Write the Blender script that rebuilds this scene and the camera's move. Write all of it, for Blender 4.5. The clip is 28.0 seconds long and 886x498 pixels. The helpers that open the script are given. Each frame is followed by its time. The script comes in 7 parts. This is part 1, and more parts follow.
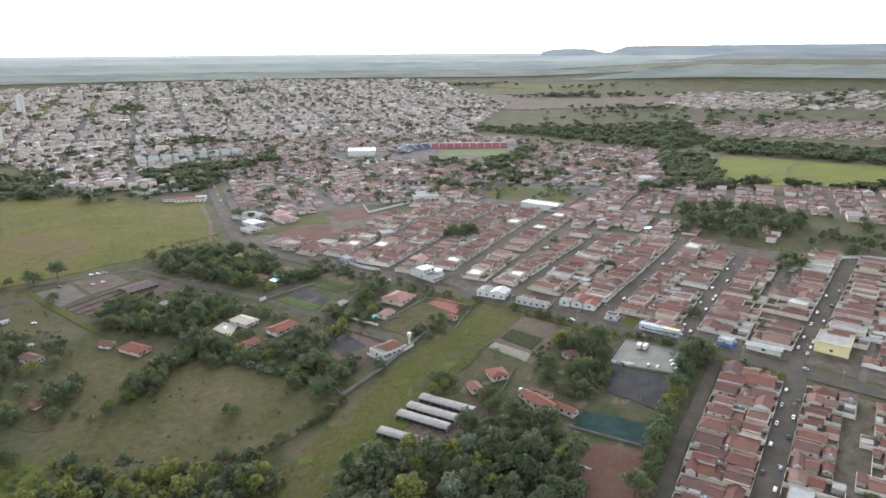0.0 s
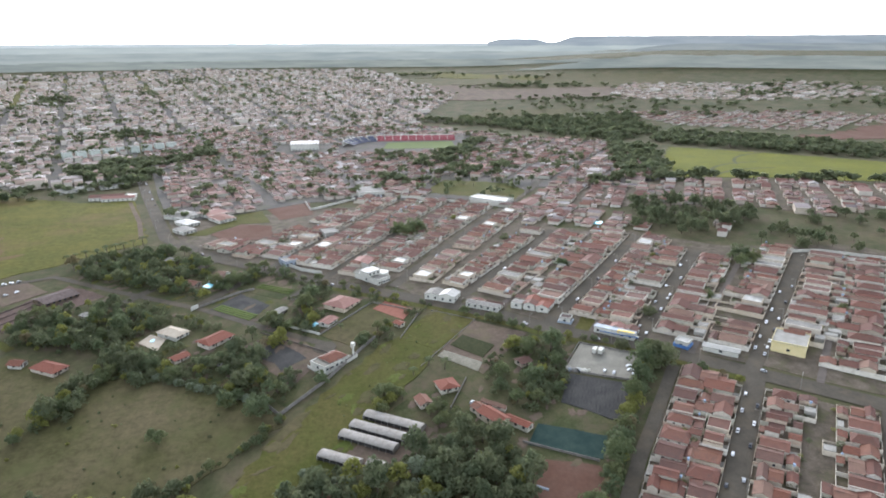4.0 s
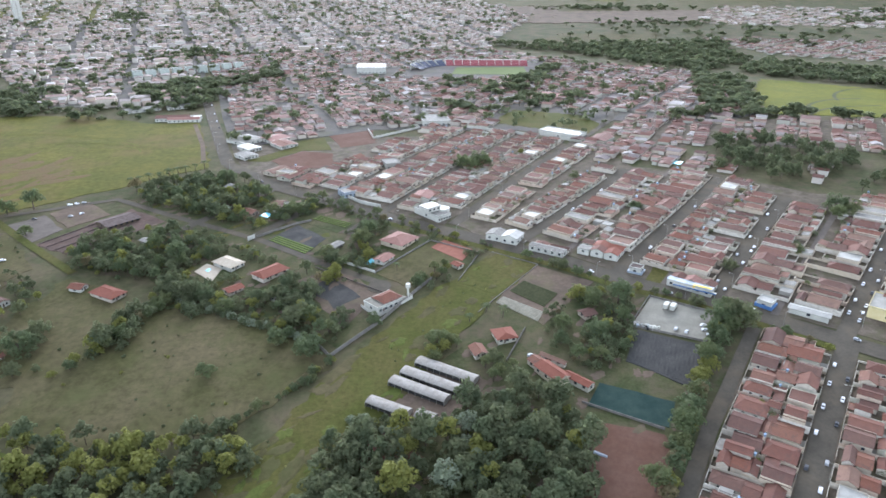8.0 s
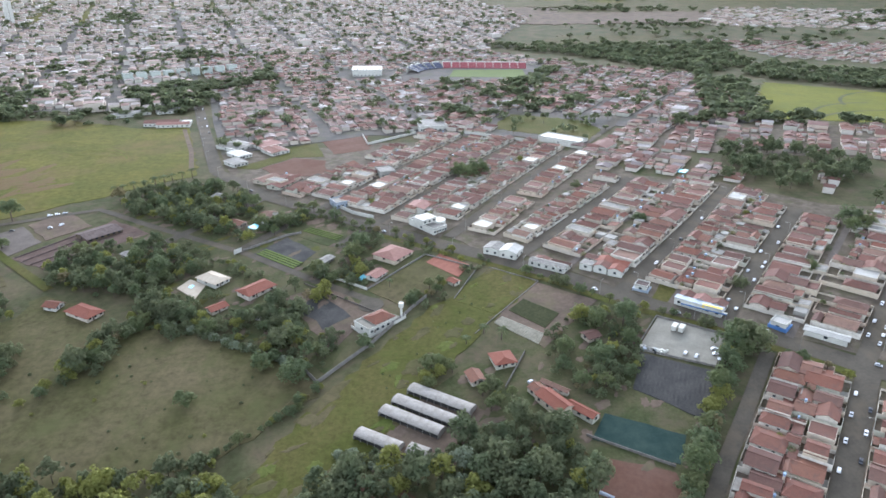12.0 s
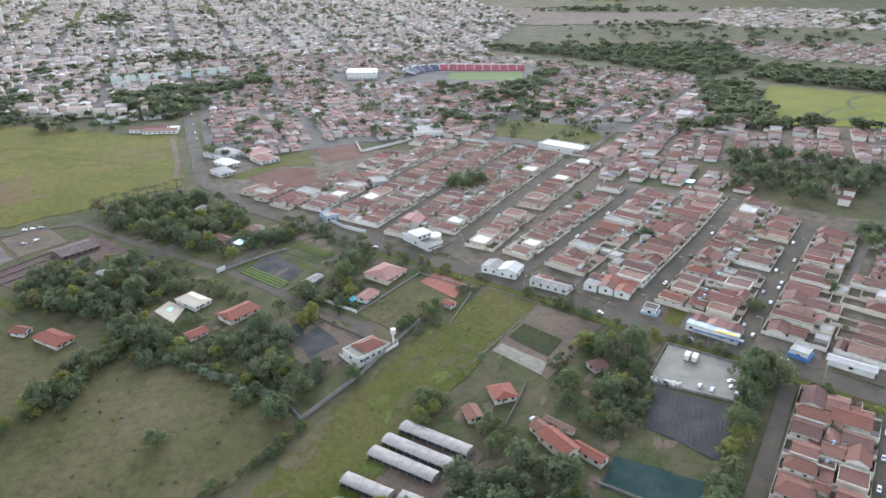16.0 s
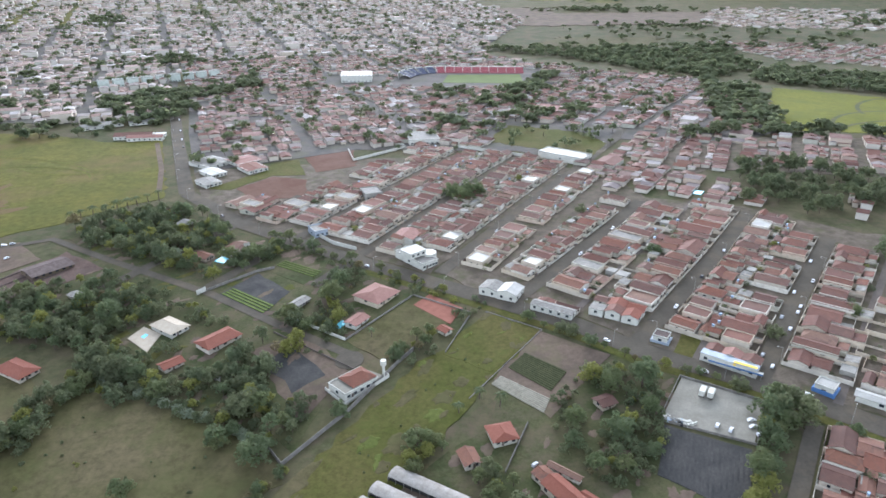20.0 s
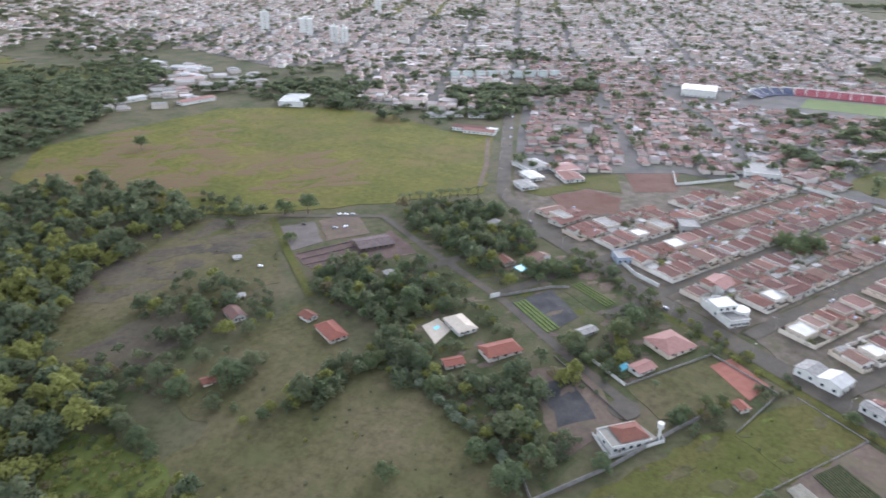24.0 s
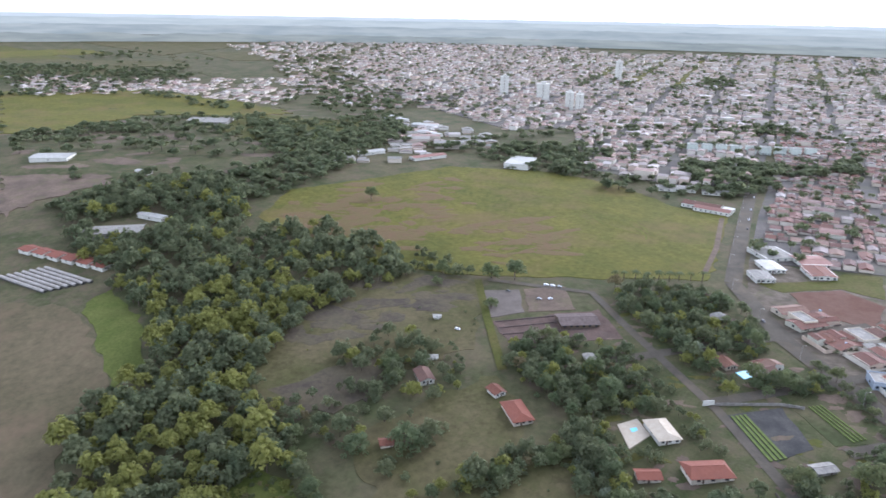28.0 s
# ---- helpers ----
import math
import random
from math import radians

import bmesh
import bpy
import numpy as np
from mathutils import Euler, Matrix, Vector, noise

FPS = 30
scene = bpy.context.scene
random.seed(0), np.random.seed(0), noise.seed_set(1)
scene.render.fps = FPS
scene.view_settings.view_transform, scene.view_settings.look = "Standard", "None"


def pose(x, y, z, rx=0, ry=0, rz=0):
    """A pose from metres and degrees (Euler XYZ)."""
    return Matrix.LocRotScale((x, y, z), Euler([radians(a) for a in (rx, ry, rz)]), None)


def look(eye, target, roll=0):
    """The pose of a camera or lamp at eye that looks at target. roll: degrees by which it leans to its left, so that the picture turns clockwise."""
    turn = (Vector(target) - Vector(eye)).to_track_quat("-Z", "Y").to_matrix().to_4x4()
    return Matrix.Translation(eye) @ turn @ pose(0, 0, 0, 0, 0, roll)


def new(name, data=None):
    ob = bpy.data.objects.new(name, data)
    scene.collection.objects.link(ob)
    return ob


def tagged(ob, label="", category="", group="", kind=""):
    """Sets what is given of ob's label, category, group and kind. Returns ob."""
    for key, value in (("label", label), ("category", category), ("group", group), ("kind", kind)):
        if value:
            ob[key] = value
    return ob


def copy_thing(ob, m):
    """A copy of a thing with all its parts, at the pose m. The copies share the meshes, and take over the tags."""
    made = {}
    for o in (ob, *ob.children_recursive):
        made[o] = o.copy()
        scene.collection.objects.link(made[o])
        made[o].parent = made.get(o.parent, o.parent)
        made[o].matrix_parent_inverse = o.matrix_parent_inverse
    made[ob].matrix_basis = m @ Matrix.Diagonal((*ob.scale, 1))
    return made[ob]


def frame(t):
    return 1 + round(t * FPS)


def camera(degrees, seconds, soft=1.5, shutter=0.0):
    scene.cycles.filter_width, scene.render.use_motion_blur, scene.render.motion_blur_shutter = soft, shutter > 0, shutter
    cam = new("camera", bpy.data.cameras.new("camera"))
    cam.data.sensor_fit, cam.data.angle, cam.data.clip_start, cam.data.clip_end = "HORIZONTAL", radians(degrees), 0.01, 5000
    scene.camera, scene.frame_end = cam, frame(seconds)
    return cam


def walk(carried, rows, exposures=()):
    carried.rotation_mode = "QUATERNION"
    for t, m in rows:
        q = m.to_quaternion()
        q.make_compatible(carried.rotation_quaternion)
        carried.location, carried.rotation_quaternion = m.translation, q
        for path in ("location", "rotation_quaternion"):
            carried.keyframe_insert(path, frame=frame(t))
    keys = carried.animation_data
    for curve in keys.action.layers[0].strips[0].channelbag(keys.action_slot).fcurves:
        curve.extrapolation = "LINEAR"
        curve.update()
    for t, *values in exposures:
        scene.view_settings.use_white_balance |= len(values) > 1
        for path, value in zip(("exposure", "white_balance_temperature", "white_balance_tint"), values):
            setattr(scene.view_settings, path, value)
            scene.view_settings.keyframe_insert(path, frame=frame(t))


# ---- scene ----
from mathutils import geometry

cam = camera(66.04, 28.0, 1.62, 0.5)
PATH = [
    (0, (0.00, 0.00, 212.99), (0.01, 95.99, 184.94), -0.41),
    (0.5, (1.91, 4.25, 212.41), (3.90, 100.26, 184.51), -0.38),
    (1, (1.41, 7.65, 212.65), (8.34, 103.39, 184.62), -0.71),
    (1.5, (1.00, 11.36, 213.55), (8.40, 108.52, 191.08), -0.63),
    (2, (0.80, 13.87, 212.84), (8.72, 112.86, 201.07), -0.20),
    (2.5, (0.90, 15.81, 211.84), (8.76, 114.32, 196.52), -0.17),
    (3, (2.11, 18.75, 212.59), (9.55, 115.25, 187.43), -0.19),
    (3.5, (2.63, 21.35, 212.78), (10.01, 117.24, 185.36), -0.08),
    (4, (3.29, 24.31, 212.73), (10.55, 119.60, 183.32), -0.18),
    (4.5, (3.71, 26.93, 212.08), (10.77, 120.37, 177.15), -0.07),
    (6.5, (5.68, 39.53, 212.27), (0.72, 131.24, 172.69), 0.15),
    (7, (6.58, 42.16, 212.20), (1.86, 133.87, 172.62), 0.18),
    (7.5, (6.31, 44.82, 212.15), (3.86, 136.64, 172.61), 0.20),
    (8, (6.40, 47.37, 212.25), (4.01, 139.20, 172.74), 0.20),
    (8.5, (6.63, 49.79, 212.27), (4.27, 141.63, 172.77), 0.22),
    (9, (6.76, 52.15, 212.13), (4.44, 144.00, 172.66), 0.22),
    (9.5, (7.04, 54.58, 212.11), (4.72, 146.43, 172.64), 0.21),
    (10, (7.11, 57.17, 212.15), (4.84, 149.02, 172.67), 0.23),
    (10.5, (7.09, 59.71, 212.35), (4.88, 151.55, 172.87), 0.27),
    (11, (7.29, 62.37, 212.45), (5.08, 154.20, 172.91), 0.25),
    (11.5, (7.29, 65.22, 212.38), (5.14, 157.06, 172.89), 0.27),
    (12, (7.45, 67.95, 212.25), (5.30, 159.81, 172.79), 0.25),
    (12.5, (7.55, 70.97, 212.27), (5.43, 162.83, 172.81), 0.24),
    (14.5, (7.94, 83.28, 212.54), (5.94, 175.13, 173.05), 0.25),
    (15, (8.01, 86.44, 212.61), (6.08, 178.29, 173.11), 0.26),
    (15.5, (8.21, 89.63, 212.61), (6.30, 181.48, 173.12), 0.23),
    (16, (8.39, 92.79, 212.60), (6.49, 184.64, 173.10), 0.21),
    (16.5, (8.68, 96.00, 212.51), (6.78, 187.87, 173.05), 0.19),
    (17, (8.72, 99.17, 212.68), (6.89, 191.03, 173.19), 0.18),
    (17.5, (8.93, 102.48, 212.83), (7.10, 194.32, 173.31), 0.17),
    (18, (9.13, 105.82, 212.74), (7.32, 197.66, 173.22), 0.17),
    (18.5, (9.42, 108.79, 212.88), (7.62, 200.64, 173.37), 0.11),
    (19, (9.59, 112.09, 212.86), (7.81, 203.92, 173.33), 0.11),
    (19.5, (9.69, 115.29, 212.91), (7.95, 207.12, 173.37), 0.11),
    (20, (9.45, 118.51, 212.96), (7.83, 210.33, 173.40), 0.17),
    (20.5, (7.50, 121.02, 213.64), (1.69, 212.69, 174.10), 0.33),
    (22.5, (7.37, 127.50, 220.04), (-20.73, 214.68, 179.90), 0.97),
    (23, (8.50, 130.66, 220.41), (-23.22, 216.56, 180.24), 1.18),
    (23.5, (7.96, 133.43, 220.53), (-32.52, 215.55, 180.31), 1.25),
    (24, (5.89, 135.47, 220.73), (-37.39, 216.11, 180.44), 1.10),
    (24.5, (6.24, 138.71, 220.80), (-49.06, 211.56, 180.38), 1.48),
    (25, (5.23, 141.38, 220.95), (-51.94, 212.78, 180.52), 1.36),
    (25.5, (4.52, 144.12, 221.03), (-56.20, 212.49, 180.56), 1.42),
    (26, (3.68, 146.35, 221.18), (-60.55, 211.42, 180.69), 1.31),
    (26.5, (2.78, 149.30, 221.41), (-65.08, 210.53, 180.84), 1.32),
    (27, (1.00, 152.39, 221.85), (-70.51, 213.91, 188.65), 1.08),
    (27.5, (-0.37, 154.60, 221.09), (-72.04, 216.14, 188.27), 0.99),
    (28, (-1.89, 156.87, 220.27), (-71.82, 220.46, 187.62), 0.96),
]
EXPOSURES = [(0.0, 1.77, 5840, 11), (4.5, 1.77, 5840, 11), (6.5, 2.0, 5520, 11), (20.5, 1.98, 5540, 11), (25.0, 1.95, 5480, 17), (28.0, 1.96, 5440, 17)]
walk(cam, [(t, look(eye, target, roll)) for t, eye, target, roll in PATH], EXPOSURES)

# ---------------------------------------------------------------- light
SUN_EL, SUN_ROT = radians(24), radians(-3)
world = bpy.data.worlds.new("world")
scene.world = world
world.use_nodes = True
wn = world.node_tree
sky = wn.nodes.new("ShaderNodeTexSky")
sky.sky_type, sky.sun_disc = "NISHITA", False
sky.sun_elevation, sky.sun_rotation = SUN_EL, SUN_ROT
sky.altitude, sky.air_density, sky.dust_density, sky.ozone_density = 600, 1.0, 1.6, 1.0
veil = wn.nodes.new("ShaderNodeHueSaturation")  # thin overcast: the blue of the sky is washed out
veil.inputs["Saturation"].default_value = 0.25
wn.links.new(sky.outputs[0], veil.inputs["Color"])
wn.links.new(veil.outputs["Color"], wn.nodes["Background"].inputs[0])
wn.nodes["Background"].inputs[1].default_value = 0.15
sun = new("sun", bpy.data.lights.new("sun", "SUN"))
sun.data.energy, sun.data.angle, sun.data.color = 0.75, radians(50), (1.0, 0.92, 0.86)
sun.matrix_world = look((0, 0, 0), (-math.sin(SUN_ROT) * math.cos(SUN_EL), -math.cos(SUN_ROT) * math.cos(SUN_EL), -math.sin(SUN_EL)))

# ---------------------------------------------------------------- helpers
rnd = random.Random(7)
GC = (0.05692, 0.20021, 0.95677, -0.05073, -1.60437)


def sstep(a, b, v):
    w = min(1.0, max(0.0, (v - a) / (b - a)))
    return w * w * (3 - 2 * w)


def gz(x, y):
    """Height of the ground: a slope up from the creek that flattens under the town and climbs again far away."""
    X = 1.28 * math.tanh(x / 1280) if x < 0 else 0.3 * math.tanh(x / 300)
    Y = 1.28 * math.tanh(y / 1280)
    q = 1000 * (GC[0] * X + GC[1] * Y) + 100 * ((GC[2] * X * X if x < 0 else 0) + GC[3] * X * Y + GC[4] * Y * Y)
    r = math.hypot(x, y)
    w = sstep(700, 1200, r)
    hill = 45 * sstep(2000, 3000, r) * sstep(4, 24, math.degrees(math.atan2(x, y)))
    return q * (1 - w) + (58 + 0.046 * min(max(r - 1350, 0), 1300)) * w + hill


def inside(x, y, poly):
    c, j = False, len(poly) - 1
    for i in range(len(poly)):
        (xi, yi), (xj, yj) = poly[i], poly[j]
        if (yi > y) != (yj > y) and x < (xj - xi) * (y - yi) / (yj - yi) + xi:
            c = not c
        j = i
    return c


def seg_dist(x, y, line):
    best = 1e9
    for (ax, ay), (bx, by) in zip(line, line[1:]):
        dx, dy = bx - ax, by - ay
        t = max(0, min(1, ((x - ax) * dx + (y - ay) * dy) / (dx * dx + dy * dy + 1e-9)))
        best = min(best, math.hypot(x - ax - t * dx, y - ay - t * dy))
    return best


def mesh(name, verts, faces, mats=(), idx=None, smooth=False):
    me = bpy.data.meshes.new(name)
    me.from_pydata(verts, [], faces)
    for m in mats if isinstance(mats, (list, tuple)) else (mats,):
        me.materials.append(m)
    if idx is not None:
        me.polygons.foreach_set("material_index", idx)
    if smooth:
        me.polygons.foreach_set("use_smooth", [True] * len(me.polygons))
    me.update()
    return me


def put(name, me, parent=None, label="", m=None):
    ob = new(name, me)
    if parent is not None:
        ob.parent = parent
    if m is not None:
        ob.matrix_basis = m
    if label:
        tagged(ob, label)
    return ob


def box(v, f, x0, y0, z0, x1, y1, z1):
    n = len(v)
    v += [(x0, y0, z0), (x1, y0, z0), (x1, y1, z0), (x0, y1, z0), (x0, y0, z1), (x1, y0, z1), (x1, y1, z1), (x0, y1, z1)]
    f += [tuple(n + k for k in q) for q in ((0, 3, 2, 1), (4, 5, 6, 7), (0, 1, 5, 4), (1, 2, 6, 5), (2, 3, 7, 6), (3, 0, 4, 7))]


def slab(v, f, quad, th=0.14):
    """A sheet of thickness th under the four (or three) corners given."""
    n, k = len(v), len(quad)
    v += list(quad) + [(x, y, z - th) for x, y, z in quad]
    f.append(tuple(range(n, n + k)))
    f.append(tuple(range(n + 2 * k - 1, n + k - 1, -1)))
    for i in range(k):
        j = (i + 1) % k
        f.append((n + i, n + k + i, n + k + j, n + j))


# ---------------------------------------------------------------- materials
def mat(name, c1, c2, scale=1.0, rough=0.85, fine=0.0, bump=0.0, palette=None, by="object", spread=0.35, metal=0.0, dirt=None, coords="Object", thin=0.0):
    m = bpy.data.materials.new(name)
    m.use_nodes = True
    nt = m.node_tree
    N, L = nt.nodes, nt.links
    b = N["Principled BSDF"]
    b.inputs["Roughness"].default_value, b.inputs["Metallic"].default_value = rough, metal
    b.inputs["Specular IOR Level"].default_value = 0.25 if rough < 0.9 else 0.06
    tc = N.new("ShaderNodeTexCoord")
    vec = tc.outputs[coords]

    def noise_tex(sc, detail=5.0, r=0.6):
        n = N.new("ShaderNodeTexNoise")
        n.inputs["Scale"].default_value, n.inputs["Detail"].default_value, n.inputs["Roughness"].default_value = sc, detail, r
        L.new(vec, n.inputs["Vector"])
        return n.outputs["Fac"]

    def stretch(sock, lo, hi):
        r = N.new("ShaderNodeMapRange")
        r.inputs["From Min"].default_value, r.inputs["From Max"].default_value = lo, hi
        L.new(sock, r.inputs["Value"])
        return r.outputs["Result"]

    def mix(fac, a, c, mode="MIX"):
        x = N.new("ShaderNodeMix")
        x.data_type, x.blend_type = "RGBA", mode
        for sock, val in ((x.inputs["Factor"], fac), (x.inputs["A"], a), (x.inputs["B"], c)):
            if isinstance(val, (int, float)):
                sock.default_value = val
            elif isinstance(val, tuple):
                sock.default_value = (*val, 1)
            else:
                L.new(val, sock)
        return x.outputs["Result"]

    col = mix(stretch(noise_tex(scale), 0.35, 0.65), c1, c2)
    if palette:
        src = N.new("ShaderNodeObjectInfo").outputs["Random"] if by == "object" else N.new("ShaderNodeNewGeometry").outputs["Random Per Island"]
        ramp = N.new("ShaderNodeValToRGB")
        ramp.color_ramp.interpolation = "CONSTANT"
        els = ramp.color_ramp.elements
        for i, c in enumerate(palette):
            e = els[i] if i < 2 else els.new(i / len(palette))
            e.position, e.color = i / len(palette), (*c, 1)
        L.new(src, ramp.inputs["Fac"])
        col = mix(spread, ramp.outputs["Color"], col)
    if fine:
        g = stretch(noise_tex(scale * 9, 9.0, 0.75), 0.34, 0.66)
        col = mix(fine, col, mix(g, (0.25, 0.25, 0.25), (1.0, 1.0, 1.0)), "MULTIPLY")
    if dirt:
        col = mix(stretch(noise_tex(dirt[0], 6.0, 0.7), 0.5, 0.75), col, dirt[1])
    L.new(col, b.inputs["Base Color"])
    if thin:
        tl, ms = N.new("ShaderNodeBsdfTranslucent"), N.new("ShaderNodeMixShader")
        L.new(col, tl.inputs["Color"])
        ms.inputs[0].default_value = thin
        L.new(b.outputs[0], ms.inputs[1])
        L.new(tl.outputs[0], ms.inputs[2])
        L.new(ms.outputs[0], N["Material Output"].inputs["Surface"])
    if bump:
        bp = N.new("ShaderNodeBump")
        bp.inputs["Strength"].default_value, bp.inputs["Distance"].default_value = bump, 0.3
        L.new(noise_tex(scale * 5, 6.0, 0.7), bp.inputs["Height"])
        L.new(bp.outputs["Normal"], b.inputs["Normal"])
    return m


M = {}
M["ground"] = mat("ground_soil_grass", (0.06, 0.07, 0.029), (0.12, 0.104, 0.058), 0.03, 0.95, 0.5, 0.4, dirt=(0.07, (0.105, 0.078, 0.056)))
M["pasture"] = mat("dry_pasture", (0.0843, 0.08, 0.0323), (0.126, 0.105, 0.0558), 0.03, 0.95, 0.6, 0.4, dirt=(0.055, (0.0765, 0.0791, 0.0306)))
M["meadow"] = mat("green_meadow", (0.0798, 0.0866, 0.0213), (0.12, 0.101, 0.037), 0.05, 0.95, 0.6, 0.4, dirt=(0.1, (0.0678, 0.0828, 0.0185)))
M["field"] = mat("yellow_green_field", (0.138, 0.126, 0.029), (0.1, 0.102, 0.024), 0.025, 0.95, 0.6, 0.3, dirt=(0.014, (0.128, 0.09, 0.042)))
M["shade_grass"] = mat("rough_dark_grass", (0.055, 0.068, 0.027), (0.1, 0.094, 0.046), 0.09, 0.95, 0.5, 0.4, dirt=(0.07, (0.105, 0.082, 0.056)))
M["crop"] = mat("young_cane_crop", (0.15, 0.148, 0.018), (0.112, 0.12, 0.015), 0.02, 0.95, 0.5, 0.3, dirt=(0.03, (0.09, 0.1, 0.018)))
M["field_dark"] = mat("darker_field_grass", (0.135, 0.134, 0.03), (0.1, 0.108, 0.024), 0.06, 0.95, 0.5, 0.3)
M["lush"] = mat("lush_grass", (0.088, 0.108, 0.026), (0.118, 0.13, 0.036), 0.06, 0.95, 0.5, 0.3)
M["earth"] = mat("red_earth", (0.115, 0.0612, 0.0413), (0.144, 0.0864, 0.0638), 0.06, 0.95, 0.3, 0.3)
M["brown"] = mat("bare_brown_soil", (0.11, 0.085, 0.065), (0.175, 0.13, 0.095), 0.05, 0.95, 0.45, 0.3, dirt=(0.06, (0.115, 0.105, 0.055)))
M["ruin"] = mat("trampled_red_soil", (0.1, 0.07, 0.057), (0.15, 0.105, 0.085), 0.12, 0.95, 0.5, 0.3, dirt=(0.15, (0.085, 0.07, 0.06)))
M["plough"] = mat("tilled_tan_soil", (0.105, 0.09, 0.05), (0.138, 0.112, 0.066), 0.02, 0.95, 0.5, 0.3, dirt=(0.03, (0.13, 0.095, 0.06)))
M["burnt"] = mat("scorched_soil", (0.075, 0.062, 0.048), (0.115, 0.096, 0.06), 0.05, 0.95, 0.5, 0.3, dirt=(0.08, (0.095, 0.085, 0.05)))
M["block"] = mat("yard_ground", (0.0942, 0.0774, 0.0556), (0.17, 0.139, 0.105), 0.16, 0.9, 0.5, 0.0, dirt=(0.12, (0.0763, 0.0792, 0.0344)))
M["asphalt"] = mat("asphalt", (0.0799, 0.0695, 0.0538), (0.108, 0.0942, 0.0724), 0.09, 0.9, 0.3, 0.0, dirt=(0.05, (0.123, 0.0994, 0.068)))
M["concrete"] = mat("concrete", (0.251, 0.238, 0.203), (0.335, 0.32, 0.279), 0.25, 0.85, 0.25, 0.0)
M["track"] = mat("dirt_track", (0.119, 0.102, 0.085), (0.162, 0.136, 0.115), 0.1, 0.9, 0.3)
ROOFS = [(0.173, 0.0736, 0.0521), (0.136, 0.0626, 0.0458), (0.199, 0.092, 0.0638), (0.11, 0.0626, 0.05), (0.18, 0.0846, 0.0611), (0.228, 0.121, 0.0833), (0.147, 0.0736, 0.0542), (0.243, 0.155, 0.111), (0.191, 0.0736, 0.0444), (0.155, 0.0938, 0.0722), (0.121, 0.0552, 0.0403), (0.213, 0.0994, 0.0625)]
WALLS = [(0.637, 0.573, 0.465), (0.553, 0.458, 0.329), (0.489, 0.427, 0.339), (0.595, 0.511, 0.388), (0.424, 0.354, 0.261), (0.616, 0.562, 0.465), (0.531, 0.395, 0.29), (0.478, 0.469, 0.367), (0.722, 0.678, 0.581)]
M["roof"] = mat("clay_roof_tiles", (0.115, 0.0518, 0.0356), (0.209, 0.104, 0.0686), 0.35, 0.85, 0.5, 0.3, ROOFS, spread=0.3, dirt=(0.28, (0.0864, 0.0562, 0.0453)))
M["wall"] = mat("painted_plaster", (0.411, 0.358, 0.281), (0.663, 0.605, 0.5), 0.4, 0.85, 0.3, 0.0, WALLS, spread=0.25, dirt=(0.5, (0.343, 0.302, 0.24)))
M["grey_roof"] = mat("fibre_cement_sheet", (0.194, 0.183, 0.158), (0.306, 0.288, 0.25), 0.5, 0.85, 0.35, 0.0, dirt=(0.3, (0.153, 0.135, 0.11)))
M["white"] = mat("white_paint", (0.476, 0.462, 0.398), (0.589, 0.571, 0.494), 0.3, 0.6, 0.2)
M["glass"] = mat("dark_window_glass", (0.02, 0.025, 0.03), (0.04, 0.045, 0.05), 0.5, 0.15)
M["tank"] = mat("blue_plastic_tank", (0.2, 0.28, 0.38), (0.24, 0.32, 0.42), 0.5, 0.5)
M["trunk"] = mat("bark", (0.09, 0.07, 0.055), (0.14, 0.11, 0.09), 1.5, 0.95)
LEAF = [(0.128, 0.173, 0.0845), (0.156, 0.194, 0.0921), (0.128, 0.178, 0.0996), (0.19, 0.214, 0.0996), (0.111, 0.158, 0.0888), (0.167, 0.184, 0.108)]
M["leaf"] = mat("foliage", (0.128, 0.153, 0.0595), (0.222, 0.23, 0.0953), 0.9, 0.8, 0.25, 0.0, LEAF, spread=0.45, thin=0.6)
M["leaf_far"] = mat("far_foliage", (0.121, 0.15, 0.0781), (0.19, 0.205, 0.106), 0.09, 0.85, 0.25, 0.0, thin=0.6)
M["far_roof"] = mat("far_roofs", (0.136, 0.0748, 0.0578), (0.204, 0.129, 0.102), 0.15, 0.85, 0.3, 0.0, [tuple(c * 0.85 for c in q) for q in ROOFS + ROOFS[:6]] + [(0.281, 0.246, 0.224), (0.204, 0.183, 0.172), (0.357, 0.34, 0.318)], by="island", spread=0.25)
M["city_roof"] = mat("city_roofs", (0.227, 0.173, 0.14), (0.324, 0.254, 0.216), 0.15, 0.85, 0.3, 0.0, [(0.281, 0.178, 0.14), (0.238, 0.146, 0.113), (0.367, 0.324, 0.292), (0.227, 0.167, 0.14), (0.497, 0.464, 0.432), (0.27, 0.178, 0.14), (0.205, 0.178, 0.157), (0.324, 0.232, 0.189), (0.216, 0.135, 0.108), (0.292, 0.254, 0.227), (0.259, 0.162, 0.124), (0.335, 0.27, 0.227)], by="island", spread=0.3)
M["far_wall"] = mat("far_walls", (0.314, 0.283, 0.244), (0.436, 0.401, 0.357), 0.2, 0.85, 0.2, 0.0, WALLS, by="island", spread=0.4)
M["plastic"] = mat("weathered_greenhouse_film", (0.264, 0.237, 0.198), (0.384, 0.356, 0.312), 0.35, 0.8, 0.4)
M["white_metal"] = mat("white_sheet_roof", (0.3, 0.29, 0.255), (0.392, 0.379, 0.334), 0.25, 0.55, 0.3)
M["beige_roof"] = mat("beige_tiles", (0.41, 0.344, 0.254), (0.476, 0.41, 0.312), 0.4, 0.8, 0.25)
